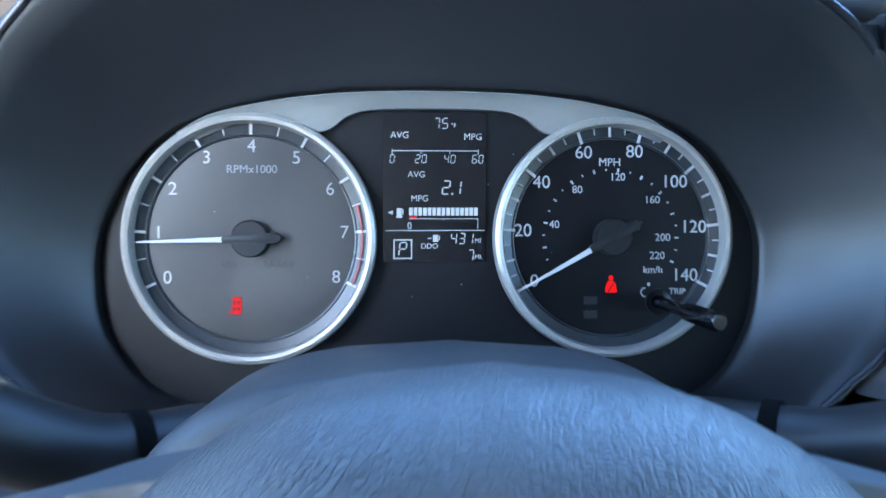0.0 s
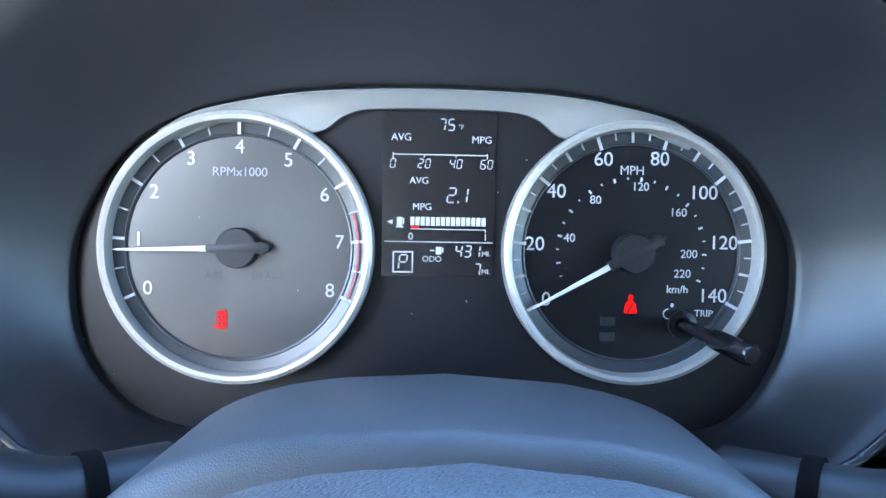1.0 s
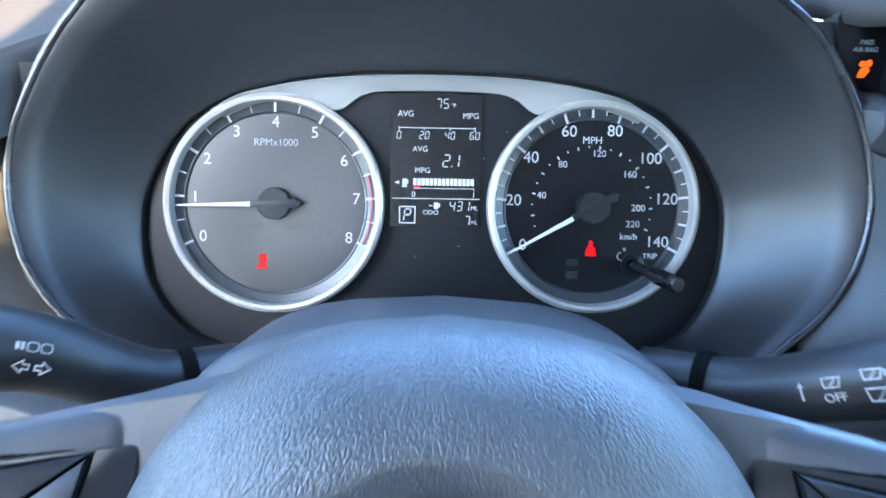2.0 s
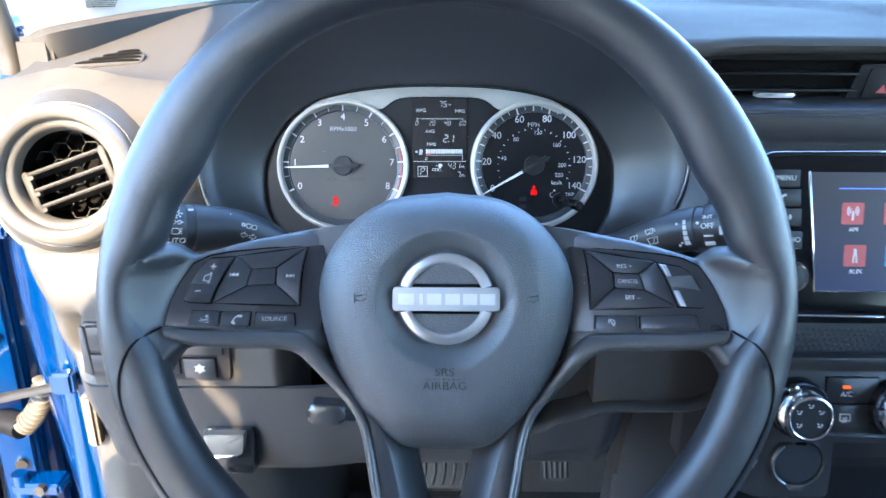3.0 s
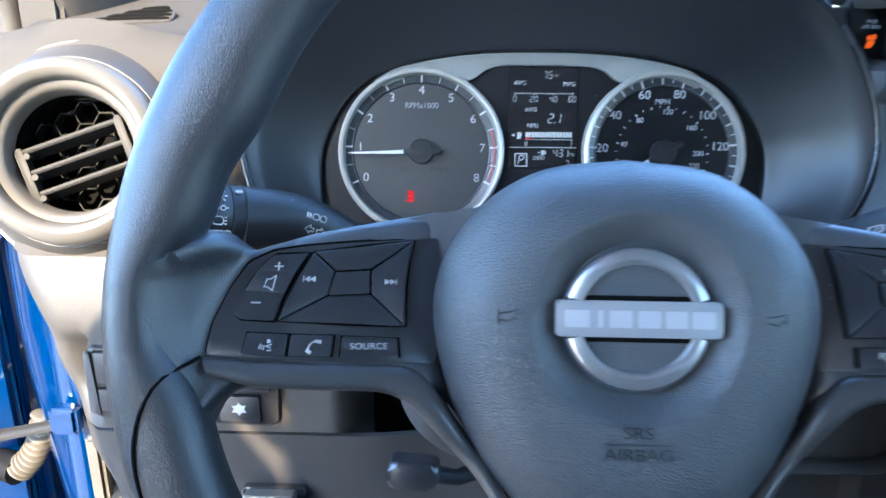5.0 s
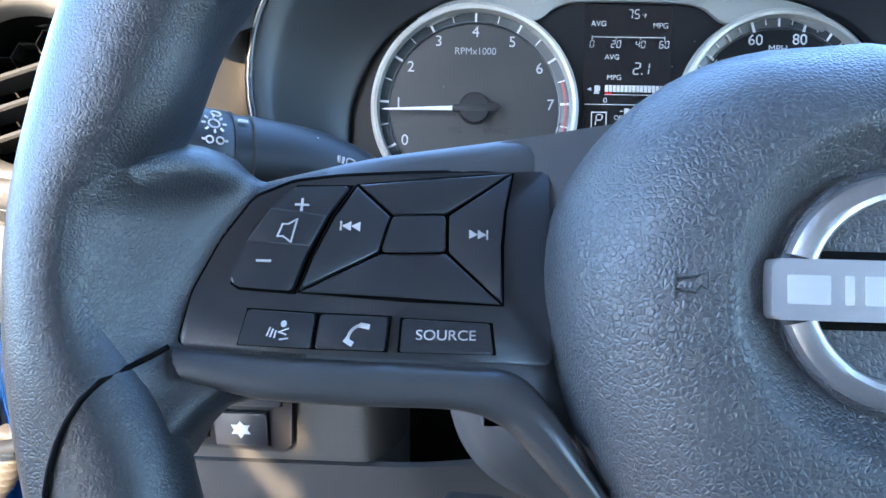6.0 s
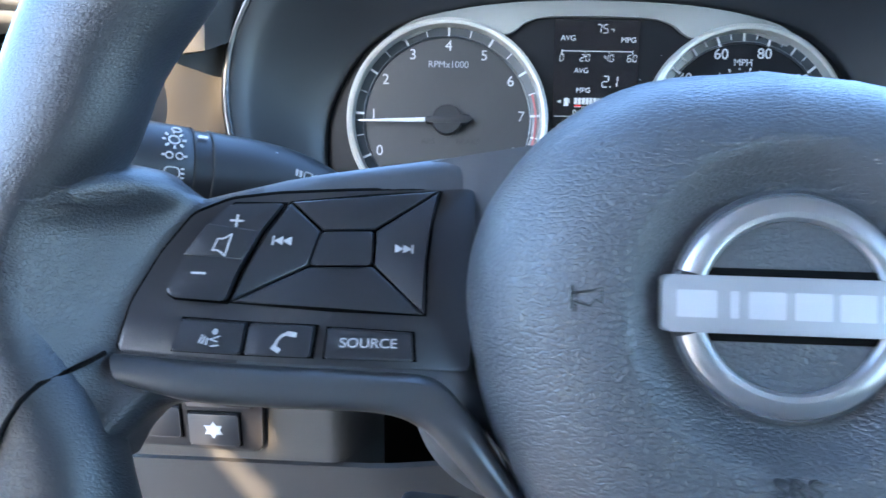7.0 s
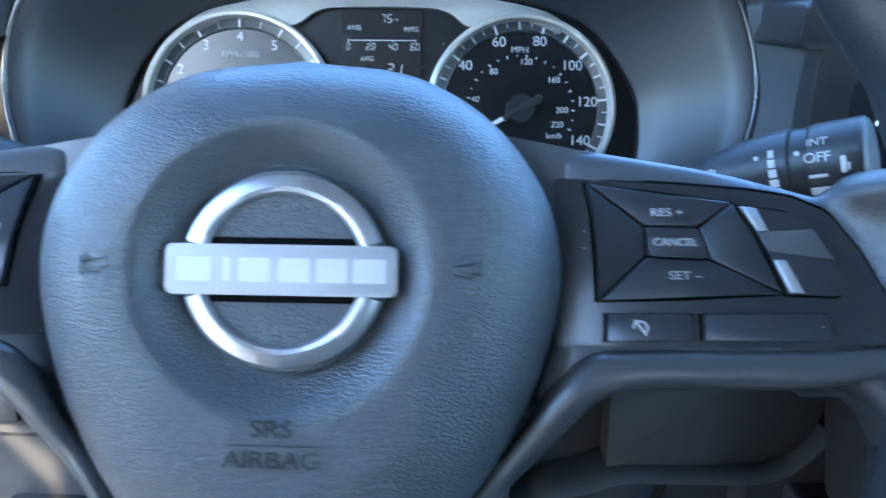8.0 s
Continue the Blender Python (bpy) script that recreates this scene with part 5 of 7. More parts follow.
def build_vent():
    v = holder("air_vent", tilted((-0.279, 0.172, 1.0200), 16, 8), "round silver-ringed dashboard air vent with slanted slats", "air vent")
    part("shroud", lathe([(0.0490, 0.003), (0.0530, 0.003), (0.0548, -0.001), (0.0600, -0.012), (0.0672, -0.028), (0.0686, -0.031), (0.0700, -0.060)], 72), DASH_LOW, v, "satin dark grey round shroud")
    part("shroud_edge", lathe([(0.0676, -0.0280), (0.0690, -0.0278), (0.0696, -0.0290), (0.0694, -0.0310)], 72), VENT_SILVER, v)
    ring = part("outer_ring", lathe([(0.0395, 0.0060), (0.0402, 0.0120), (0.0418, 0.0150), (0.0450, 0.0165), (0.0485, 0.0150), (0.0512, 0.0105), (0.0522, 0.0050), (0.0522, -0.006), (0.0480, -0.010)], 80), VENT_SILVER, v, "satin silver outer ring")
    part("inner_ring", lathe([(0.0330, -0.006), (0.0345, 0.0035), (0.0365, 0.0062), (0.0392, 0.0072), (0.0400, 0.0060)], 80), VENT_SILVER, ring, "satin silver inner ring")
    part("cavity", lathe([(0.0, -0.042), (0.0335, -0.042), (0.0340, -0.006)], 60), GAP, v, "dark vent throat")
    # honeycomb behind the slats
    bm = bmesh.new()
    s = 0.0082
    for i in range(-5, 6):
        for j in range(-5, 6):
            cx, cy = s * 1.5 * i / 1.0 * 0.9, s * 0.9 * math.sqrt(3) * (j + 0.5 * (i % 2))
            if math.hypot(cx, cy) > 0.030:
                continue
            pts = [(cx + s * 0.9 * math.cos(radians(60 * k)), cy + s * 0.9 * math.sin(radians(60 * k))) for k in range(6)]
            for a, b in zip(pts, pts[1:] + pts[:1]):
                d = Vector((b[0] - a[0], b[1] - a[1])).normalized() * 0.00035
                prism([(a[0] - d.y, a[1] + d.x), (a[0] + d.y, a[1] - d.x), (b[0] + d.y, b[1] - d.x), (b[0] - d.y, b[1] + d.x)], -0.034, -0.024, bm=bm)
    part("honeycomb", bm, COMB, v, "grey honeycomb grille", smooth=False)
    turn = Matrix.Rotation(radians(19), 4, "Z")
    for y, x0, x1 in ((0.0110, -0.0285, 0.0262), (-0.0015, -0.0285, 0.0285), (-0.0140, -0.0265, 0.0275)):
        rings = []
        for i in range(11):
            x = x0 + (x1 - x0) * i / 10
            deep = 0.0115 + 0.0015 * math.sin(math.pi * i / 10)
            rings.append([(x, y + 0.0006, -0.0052), (x, y + 0.0002, -0.0040), (x, y - 0.0012, -0.0036), (x, y - 0.0024, -0.0042), (x, y - 0.0046, -0.0052 - deep), (x, y - 0.0030, -0.0056 - deep)])
        bm = loft(rings, cap=True)
        bm.transform(turn)
        part("slat", bm, SLAT, v, "slanted grey vent slat", sharp=30)
    for x, nm in ((-0.0285, "slat_bracket"), (0.0285, "slat_bracket")):
        bm = prism(rounded([(x - 0.0022, -0.021), (x + 0.0022, -0.023), (x + 0.0022, 0.013), (x - 0.0022, 0.012)], 0.002), -0.012, -0.003, 0.0006)
        bm.transform(turn)
        part(nm, bm, SLAT, v, "grey slat carrier")
    for y in (-0.0165, -0.0040, 0.0085):
        bm = tube([(-0.0248, y - 0.0015, -0.009), (-0.0248, y - 0.0015, -0.0025)], 0.0017, 12)
        bm.transform(turn)
        part("pivot", bm, SLAT, v)


def build_defroster():
    d = holder("defroster_slot", tilted((-0.283, 0.285, 1.0895), 68, 12), "three curved dark side-demister slots in the dash top", "vent")
    frame_pts = rounded([(-0.036, -0.012), (0.024, -0.006), (0.026, 0.012), (0.012, 0.016), (-0.010, 0.010)], 0.006)
    part("surround", prism(frame_pts, -0.004, 0.0012, 0.001), DASH_TOP, d)
    for y, x0, x1 in ((-0.006, -0.028, 0.022), (0.000, -0.018, 0.023), (0.006, -0.008, 0.023), (0.011, 0.002, 0.021)):
        path = [(x0 + (x1 - x0) * i / 8, y + 0.004 * math.sin(math.pi * 0.5 * i / 8), 0.0014) for i in range(9)]
        part("slot", tube(path, [0.0006] + [0.0017] * 7 + [0.0010], 8), GAP, d)


def build_switches():
    s = holder("switch_bank", tilted((0.0, 0.1535, 0.886), -1), "bank of small black dash switches in a recess", "switch panel")
    part("bezel", prism(rounded([(-0.281, -0.022), (-0.278, 0.024), (-0.166, 0.016), (-0.1685, -0.027), (-0.270, -0.023)], 0.004), -0.012, 0.0012, 0.0015), DASH_SMOOTH, s, "black switch surround")
    part("bezel_side", prism(rounded([(-0.2805, -0.019), (-0.2795, 0.021), (-0.2760, 0.021), (-0.2745, -0.021)], 0.001), 0.0, 0.0030, 0.0006), GREY, s, "grey edge of the switch surround")
    keys = [(-0.2735, 0.0010, -0.2420, 0.0210), (-0.2735, -0.0175, -0.2430, -0.0030), (-0.2390, 0.0010, -0.2065, 0.0190), (-0.2390, -0.0190, -0.2065, -0.0030), (-0.2030, -0.0020, -0.1720, 0.0120), (-0.2025, -0.0225, -0.1785, -0.0060)]
    for k in keys:
        part("key", prism(rounded(rect(*k), 0.0010), 0.0, 0.0035, 0.0007), SWITCH, s, "small black push switch")
        part("key_gap", prism(rect(k[0] - 0.0007, k[1] - 0.0007, k[2] + 0.0007, k[3] + 0.0007), 0.0, 0.0018), GAP, s)
    # symbols: a camera-like car mark, a skid mark with OFF, a burst
    def sym(polys, h=0.0039):
        bm = bmesh.new()
        for p in polys:
            prism(p, h - 0.0005, h, bm=bm)
        part("key_symbol", bm, PRINT, s, smooth=False)
    sym([rect(-0.2625, 0.0095, -0.2570, 0.0101), rect(-0.2625, 0.0129, -0.2570, 0.0135), rect(-0.2625, 0.0095, -0.2619, 0.0135), rect(-0.2570, 0.0092, -0.2550, 0.0138)])
    sym([rect(-0.2618, -0.0070, -0.2575, -0.0062), rect(-0.2622, -0.0090, -0.2605, -0.0074), rect(-0.2590, -0.0090, -0.2573, -0.0074), rect(-0.2612, -0.0062, -0.2582, -0.0048)])
    lettering("OFF", 0.0042, PRINT, s, flat_at(-0.2598, -0.0122, 0.0036), depth=0.0001, name="key_lettering")
    burst = [(-0.1905 + (0.0050 if k % 2 else 0.0030) * math.cos(radians(30 * k)), -0.0140 + (0.0046 if k % 2 else 0.0026) * math.sin(radians(30 * k))) for k in range(12)]
    sym([burst])
    sym([rounded(rect(-0.2260, 0.0075, -0.2200, 0.0125), 0.0015)])


def build_levers():
    l = holder("bonnet_release", tilted((-0.1745, 0.152, 0.803), 12), "worn silver bonnet release handle in a black well", "lever")
    part("well", prism(rounded(rect(-0.020, -0.026, 0.020, 0.012), 0.003), -0.020, 0.0010, 0.0010), GLOSS, l, "glossy black handle well")
    part("handle", prism(rounded([(-0.017, -0.006), (0.013, -0.006), (0.015, 0.011), (-0.017, 0.011)], 0.002), 0.0, 0.0110, 0.0030, 3), VENT_SILVER, l, "worn bright pull handle")
    part("grip_edge", prism(rounded(rect(-0.012, -0.0115, 0.008, -0.0085), 0.001), 0.0, 0.0060, 0.0010), CHROME, l, "bright lower edge")
    l = holder("column_lever", tilted((-0.083, 0.098, 0.868), 10), "black tilt lever of the steering column", "lever")
    part("paddle", prism(rounded([(-0.0150, -0.0070), (0.0120, -0.0080), (0.0140, 0.0060), (-0.0130, 0.0080)], 0.005), -0.008, 0.0060, 0.0035, 3), SATIN_BLACK, l, "rounded black lever paddle")
    part("arm", tube([(0.006, -0.002, -0.004), (0.022, -0.012, -0.02), (0.050, -0.016, -0.05)], [0.005, 0.0045, 0.006], 12), SATIN_BLACK, l, "black lever arm")


def stalk_thing(side):
    if side < 0:
        pts = [(-0.082, 0.157, 0.9665), (-0.108, 0.137, 0.9740), (-0.138, 0.116, 0.9970), (-0.166, 0.0985, 1.0045), (-0.190, 0.084, 1.0100)]
        rad = [0.0125, 0.0122, 0.0132, 0.0158, 0.0168]
        st = holder("indicator_stalk", Matrix.Translation(pts[0]), "black indicator and light stalk on the column", "stalk")
    else:
        pts = [(0.080, 0.163, 0.9665), (0.114, 0.139, 0.9750), (0.141, 0.1125, 0.996), (0.158, 0.1000, 1.0055), (0.1818, 0.0838, 1.0136)]
        rad = [0.0120, 0.0118, 0.0134, 0.0142, 0.0150]
        st = holder("wiper_stalk", Matrix.Translation(pts[0]), "black wiper stalk on the column", "stalk")
    base = Vector(pts[0])
    inv = Matrix.Translation(-base)
    loc = [Vector(p) - base for p in pts]

    def along(s):
        q = spline([(*p, ) for p in loc], 101)
        return q[int(max(0, min(100, s * 100)))]

    def radius_at(s):
        k = s * 4
        i = min(int(k), 3)
        return rad[i] + (rad[i + 1] - rad[i]) * (k - i)

    # dark slit where the arm leaves the shroud
    slit = [q for q in (along(i / 200) for i in range(80)) if 0.0970 < abs(q.x + base.x) < 0.1025]
    part("boot_gap", tube([slit[0], slit[-1]], 0.0134, 32), GAP, st)
    cut = 0.74 if side < 0 else 0.80
    body = [along(cut * i / 20) for i in range(21)]
    part("arm", tube(body, [radius_at(cut * i / 20) for i in range(21)], 32), STALK, st, "tapered black stalk arm")
    col = [along(cut + 0.004), along(cut + 0.05)]
    part("ring", tube(col, [radius_at(cut) * 0.96, radius_at(cut + 0.05) * 0.96], 32), STALK, st, "narrow fixed ring")
    for s0 in (cut + 0.002, cut + 0.052):
        q0, q1 = along(s0), along(s0 + 0.02)
        w = (q1 - q0).normalized()
        part("ring_line", tube([q0, q0 + w * 0.0005], radius_at(s0) + 0.00015, 32), SEAL, st, "fine pale line round the stalk")
    d = (loc[4] - loc[3]).normalized()
    a = along(cut + 0.055)
    end = loc[4]
    r0, r1 = radius_at(cut + 0.06), rad[4]
    knob = [a, a + d * 0.001, a.lerp(end, 0.5), end - d * 0.002, end - d * 0.0006, end]
    part("knob", tube(knob, [r0 * 0.95, r0, (r0 + r1) / 2, r1, r1 * 0.93, r1 * 0.80], 36), STALK, st, "turning end knob")
    # markings lie on the side that faces the driver
    def label_at(s, ang, text="", size=0.004, polys=None):
        p = along(s)
        dd = (along(min(1, s + 0.03)) - along(s - 0.03)).normalized()
        x = dd if side > 0 else -dd
        toward = Vector((0, -0.94, 0.34))
        n = (toward - x * toward.dot(x)).normalized()
        u = n.cross(x)
        n2 = n * math.cos(radians(ang)) + u * math.sin(radians(ang))
        u2 = n2.cross(x)
        m = axes(p + n2 * (radius_at(s) + 0.0002), x, u2, n2)
        if text:
            lettering(text, size, PRINT, st, m, depth=0.0002, name="stalk_lettering")
        if polys:
            bm = bmesh.new()
            for q in polys:
                prism(q, -0.0003, 0.0002, bm=bm)
            bm.transform(m)
            part("stalk_symbol", bm, PRINT, st, smooth=False)

    def outline(pts, w=0.0004):
        out = []
        for a, b in zip(pts, pts[1:] + pts[:1]):
            d = Vector((b[0] - a[0], b[1] - a[1])).normalized() * w / 2
            out.append([(a[0] - d.x - d.y, a[1] - d.y + d.x), (a[0] - d.x + d.y, a[1] - d.y - d.x), (b[0] + d.x + d.y, b[1] + d.y - d.x), (b[0] + d.x - d.y, b[1] + d.y + d.x)])
        return out

    def ring_of(x, y, r, w=0.0004, k=12):
        return outline([(x + r * math.cos(2 * math.pi * i / k), y + r * math.sin(2 * math.pi * i / k)) for i in range(k)], w)

    def disc(x, y, r, k=10):
        return [(x + r * math.cos(2 * math.pi * i / k), y + r * math.sin(2 * math.pi * i / k)) for i in range(k)]

    arrow = lambda x, y, q: [(x, y + 0.0008), (x + q * 0.0020, y + 0.0008), (x + q * 0.0020, y + 0.0020), (x + q * 0.0046, y), (x + q * 0.0020, y - 0.0020), (x + q * 0.0020, y - 0.0008), (x, y - 0.0008)]
    if side < 0:
        label_at(0.865, -30, "AUTO", 0.0052)
        label_at(0.855, -8, polys=[*outline(rounded(rect(-0.0030, -0.0018, 0.0018, 0.0018), 0.0016, 3)), rect(0.0022, -0.0018, 0.0032, -0.0012), rect(0.0022, -0.0003, 0.0032, 0.0003), rect(0.0022, 0.0012, 0.0032, 0.0018)])
        label_at(0.850, 12, polys=[*ring_of(-0.0016, 0, 0.0011), *ring_of(0.0016, 0, 0.0011), rect(-0.0040, -0.0003, -0.0030, 0.0003), rect(0.0030, -0.0003, 0.0040, 0.0003)])
        label_at(0.850, 33, polys=ring_of(0, 0, 0.0017) + [[(q.x * 0.0026 - q.y * 0.0003, q.y * 0.0026 + q.x * 0.0003), (q.x * 0.0026 + q.y * 0.0003, q.y * 0.0026 - q.x * 0.0003), (q.x * 0.0038 + q.y * 0.0003, q.y * 0.0038 - q.x * 0.0003), (q.x * 0.0038 - q.y * 0.0003, q.y * 0.0038 + q.x * 0.0003)] for q in [Vector((math.cos(radians(45 * k)), math.sin(radians(45 * k)))) for k in range(8)]])
        label_at(0.845, 52, polys=ring_of(0, 0, 0.0015))
        label_at(0.77, 46, polys=[rounded(rect(-0.0016, -0.0007, 0.0016, 0.0007), 0.0005)])
        label_at(0.50, 14, polys=[rect(-0.0060, 0.0006, -0.0050, 0.0030), rect(-0.0045, 0.0006, -0.0035, 0.0030), *outline(rounded(rect(-0.0026, 0.0004, 0.0006, 0.0032), 0.0010, 3)), *outline(rounded(rect(0.0014, 0.0004, 0.0046, 0.0032), 0.0010, 3))])
        label_at(0.50, -6, polys=outline(arrow(-0.0008, 0, -1)) + outline(arrow(0.0010, 0, 1)))
    else:
        label_at(0.885, 4, "OFF", 0.0048)
        label_at(0.885, 26, "INT", 0.0040)
        label_at(0.885, -20, polys=[rect(-0.0028, -0.0005, 0.0030, 0.0005)])
        label_at(0.885, -42, polys=[rounded(rect(-0.0030, -0.0014, 0.0032, 0.0014), 0.0004)])
        label_at(0.955, -8, polys=[rounded(rect(-0.0016, -0.0028, 0.0000, 0.0028), 0.0005), rect(0.0004, -0.0020, 0.0010, 0.0004)])
        for k, w in ((22, 0.0018), (8, 0.0022), (-6, 0.0026), (-20, 0.0030), (-34, 0.0034)):
            label_at(0.765, k, polys=[rect(-w / 2, -0.0014, w / 2, 0.0014)])
        label_at(0.715, 22, polys=[disc(0, 0, 0.0008)])
        label_at(0.705, -38, polys=[disc(0, 0, 0.0009), disc(0.002, 0.002, 0.0007)])
        label_at(0.835, 14, polys=[disc(0, 0, 0.0009)])
        wiper = outline([(-0.0026, -0.0016), (0.0020, -0.0016), (0.0028, 0.0015), (-0.0032, 0.0015)]) + [[(-0.0010, -0.0012), (-0.0006, -0.0012), (0.0012, 0.0010), (0.0008, 0.0010)]]
        label_at(0.445, 2, "OFF", 0.0042)
        label_at(0.445, 24, polys=wiper)
        label_at(0.520, 25, polys=wiper + [rect(0.0034, -0.0010, 0.0038, 0.0012)])
        label_at(0.530, -2, polys=outline([(-0.0032, -0.0022), (0.0024, -0.0022), (0.0034, 0.0020), (-0.0040, 0.0020)]) + [[(-0.0012, -0.0016), (-0.0008, -0.0016), (0.0016, 0.0014), (0.0012, 0.0014)]])
        label_at(0.385, 14, polys=[rect(-0.0003, -0.0026, 0.0003, 0.0022), [(-0.0011, 0.0018), (0.0011, 0.0018), (0, 0.0036)]])


build_vent()
build_defroster()
build_switches()
build_levers()
stalk_thing(-1)
stalk_thing(1)


# ---- centre of the dashboard ----
SCREEN = material("screen_glow", (0.008, 0.008, 0.010), 0.35, glow=0.0085, glow_color=(0.15, 0.16, 0.33), rough_var=0, spec=0.2)
stree = SCREEN.node_tree
s_coord, s_split, s_fade, s_mix = (stree.nodes.new("ShaderNode" + n) for n in ("TexCoord", "SeparateXYZ", "MapRange", "Mix"))
s_mix.data_type = "RGBA"
s_mix.inputs["A"].default_value, s_mix.inputs["B"].default_value = (0.10, 0.15, 0.55, 1), (0.17, 0.17, 0.24, 1)
s_fade.inputs["From Min"].default_value, s_fade.inputs["From Max"].default_value = -0.045, 0.030
stree.links.new(s_coord.outputs["Object"], s_split.inputs[0])
stree.links.new(s_split.outputs["Y"], s_fade.inputs["Value"])
stree.links.new(s_fade.outputs["Result"], s_mix.inputs["Factor"])
stree.links.new(s_mix.outputs["Result"], stree.nodes["Principled BSDF"].inputs["Emission Color"])
SCREEN_BLUE = material("screen_blue_line", (0.1, 0.2, 0.8), 0.4, glow=0.01828, glow_color=(0.10, 0.22, 0.95), rough_var=0)
ICON_RED = material("screen_red_tile", (0.30, 0.03, 0.03), 0.4, glow=0.007125, glow_color=(0.75, 0.09, 0.09), rough_var=0)
ICON_BLUE = material("screen_cyan_tile", (0.02, 0.20, 0.32), 0.4, glow=0.00825, glow_color=(0.03, 0.45, 0.70), rough_var=0)
SCREEN_WHITE = material("screen_white", (0.4, 0.4, 0.4), 0.4, glow=0.012, glow_color=(0.9, 0.9, 0.95), rough_var=0)
KNOB_CHROME = material("knob_chrome", (0.72, 0.71, 0.70), 0.22, metal=1.0, mottle=0.03, rough_var=0.03)
KNOB_GREY = material("knob_face", (0.012, 0.0125, 0.014), 0.5, spec=0.3)


def build_radio():
    r = holder("infotainment_unit", tilted((0, 0.150, 0.985), 14.5), "piano-black infotainment unit with a lit menu screen", "car radio")
    body = part("faceplate", prism(rounded([(0.2225, -0.0570), (0.2195, 0.0560), (0.480, 0.0600), (0.480, -0.0600)], 0.012, 8), -0.040, 0.0020, 0.0015), PIANO, r, "piano-black faceplate")
    path = [(0.480, -0.0612, 0.0015), (0.2340, -0.0585, 0.0015)]
    part("chrome_edge", tube(path, 0.0009, 10), CHROME, r, "chrome lower edge")
    arc = [(0.2205 + 0.0125 - 0.0125 * math.cos(radians(a)), 0.0450 + 0.0135 * math.sin(radians(a)), 0.0015) for a in range(0, 91, 10)]
    part("chrome_edge", tube([(0.2200, 0.030, 0.0015), (0.2203, 0.040, 0.0015)] + arc + [(0.480, 0.0612, 0.0015)], 0.0009, 10), CHROME, r, "chrome upper edge")
    scr = part("screen", prism(rounded([(0.2660, -0.0400), (0.2580, 0.0448), (0.470, 0.0450), (0.470, -0.0405)], 0.001), 0.0, 0.0026), SCREEN, r, "lit screen showing a menu of tiles")
    part("screen_edge", prism([(0.2650, -0.0410), (0.2570, 0.0456), (0.2580, 0.0456), (0.2662, -0.0410)], 0.0, 0.0034, 0.0003), CHROME, r)
    part("screen_edge", prism([(0.2660, -0.0412), (0.2660, -0.0402), (0.470, -0.0407), (0.470, -0.0417)], 0.0, 0.0034, 0.0003), CHROME, r)
    z = 0.0029

    def tile(x, y, m_, nm):
        part(nm, prism(rounded(rect(x - 0.0078, y - 0.0078, x + 0.0078, y + 0.0078), 0.0012), z - 0.0004, z), m_, scr, "")

    part("screen_line", prism(rect(0.2790, 0.0328, 0.470, 0.0337), z - 0.0004, z), SCREEN_BLUE, scr)
    lettering("MENU", 0.0070, SCREEN_WHITE, scr, flat_at(0.3325, 0.0377, z), depth=0.0001, name="screen_text")
    for k, (x, y, m_, t_) in enumerate([(0.2897, 0.0155, ICON_RED, "AM"), (0.3196, 0.0155, ICON_RED, "FM"), (0.3495, 0.0155, SCREEN_BLUE, ""), (0.2930, -0.0147, ICON_RED, "AUX"), (0.3226, -0.0147, ICON_BLUE, "Phone"), (0.3525, -0.0147, ICON_BLUE, "Connect")]):
        tile(x, y, m_, "menu_tile")
        if t_:
            lettering(t_, 0.0046, SCREEN_WHITE, scr, flat_at(x + 0.001, y - 0.0115, z), depth=0.0001, name="screen_text")
        bm = bmesh.new()
        if t_ in ("AM", "FM"):
            prism(rect(x - 0.0006, y - 0.0050, x + 0.0006, y + 0.0020), z, z + 0.0003, bm=bm)
            for q in (-1, 1):
                for rr in (0.0026, 0.0044):
                    pts = [(x + q * rr * math.cos(radians(a)), y + 0.0018 + rr * math.sin(radians(a))) for a in range(-50, 51, 20)]
                    pts += [(x + q * (rr - 0.0008) * math.cos(radians(a)), y + 0.0018 + (rr - 0.0008) * math.sin(radians(a))) for a in range(50, -51, -20)]
                    prism(pts, z, z + 0.0003, bm=bm)
        elif t_ == "AUX":
            prism([(x - 0.0018, y - 0.0050), (x - 0.0008, y - 0.0050), (x - 0.0004, y), (x + 0.0004, y), (x + 0.0008, y - 0.0050), (x + 0.0018, y - 0.0050), (x + 0.0008, y + 0.0050), (x - 0.0008, y + 0.0050)], z, z + 0.0003, bm=bm)
        else:
            prism([(x - 0.0042, y - 0.0030), (x - 0.0026, y - 0.0050), (x - 0.0012, y - 0.0036), (x - 0.0004, y - 0.0004), (x + 0.0028, y + 0.0016), (x + 0.0040, y + 0.0030), (x + 0.0018, y + 0.0048), (x - 0.0020, y + 0.0024)], z, z + 0.0003, bm=bm)
        part("tile_symbol", bm, SCREEN_WHITE, scr, smooth=False)
    for k, (x0, x1, y0, y1, t_) in enumerate([(0.2245, 0.2505, 0.0345, 0.0465, "MENU"), (0.2258, 0.2517, 0.0208, 0.0325, ""), (0.2270, 0.2527, 0.0070, 0.0187, ""), (0.2290, 0.2543, -0.0094, 0.0025, "AUDIO")]):
        b = part("button", prism(rounded(rect(x0, y0, x1, y1), 0.0008), 0.0, 0.0040, 0.0008), KNOB_GREY, r, "dark side button")
        part("button_line", prism(rect(x0 + 0.0008, y0 - 0.0007, x1, y0 + 0.0001), 0.0, 0.0040), CHROME, b)
        cx, cy = (x0 + x1) / 2, (y0 + y1) / 2
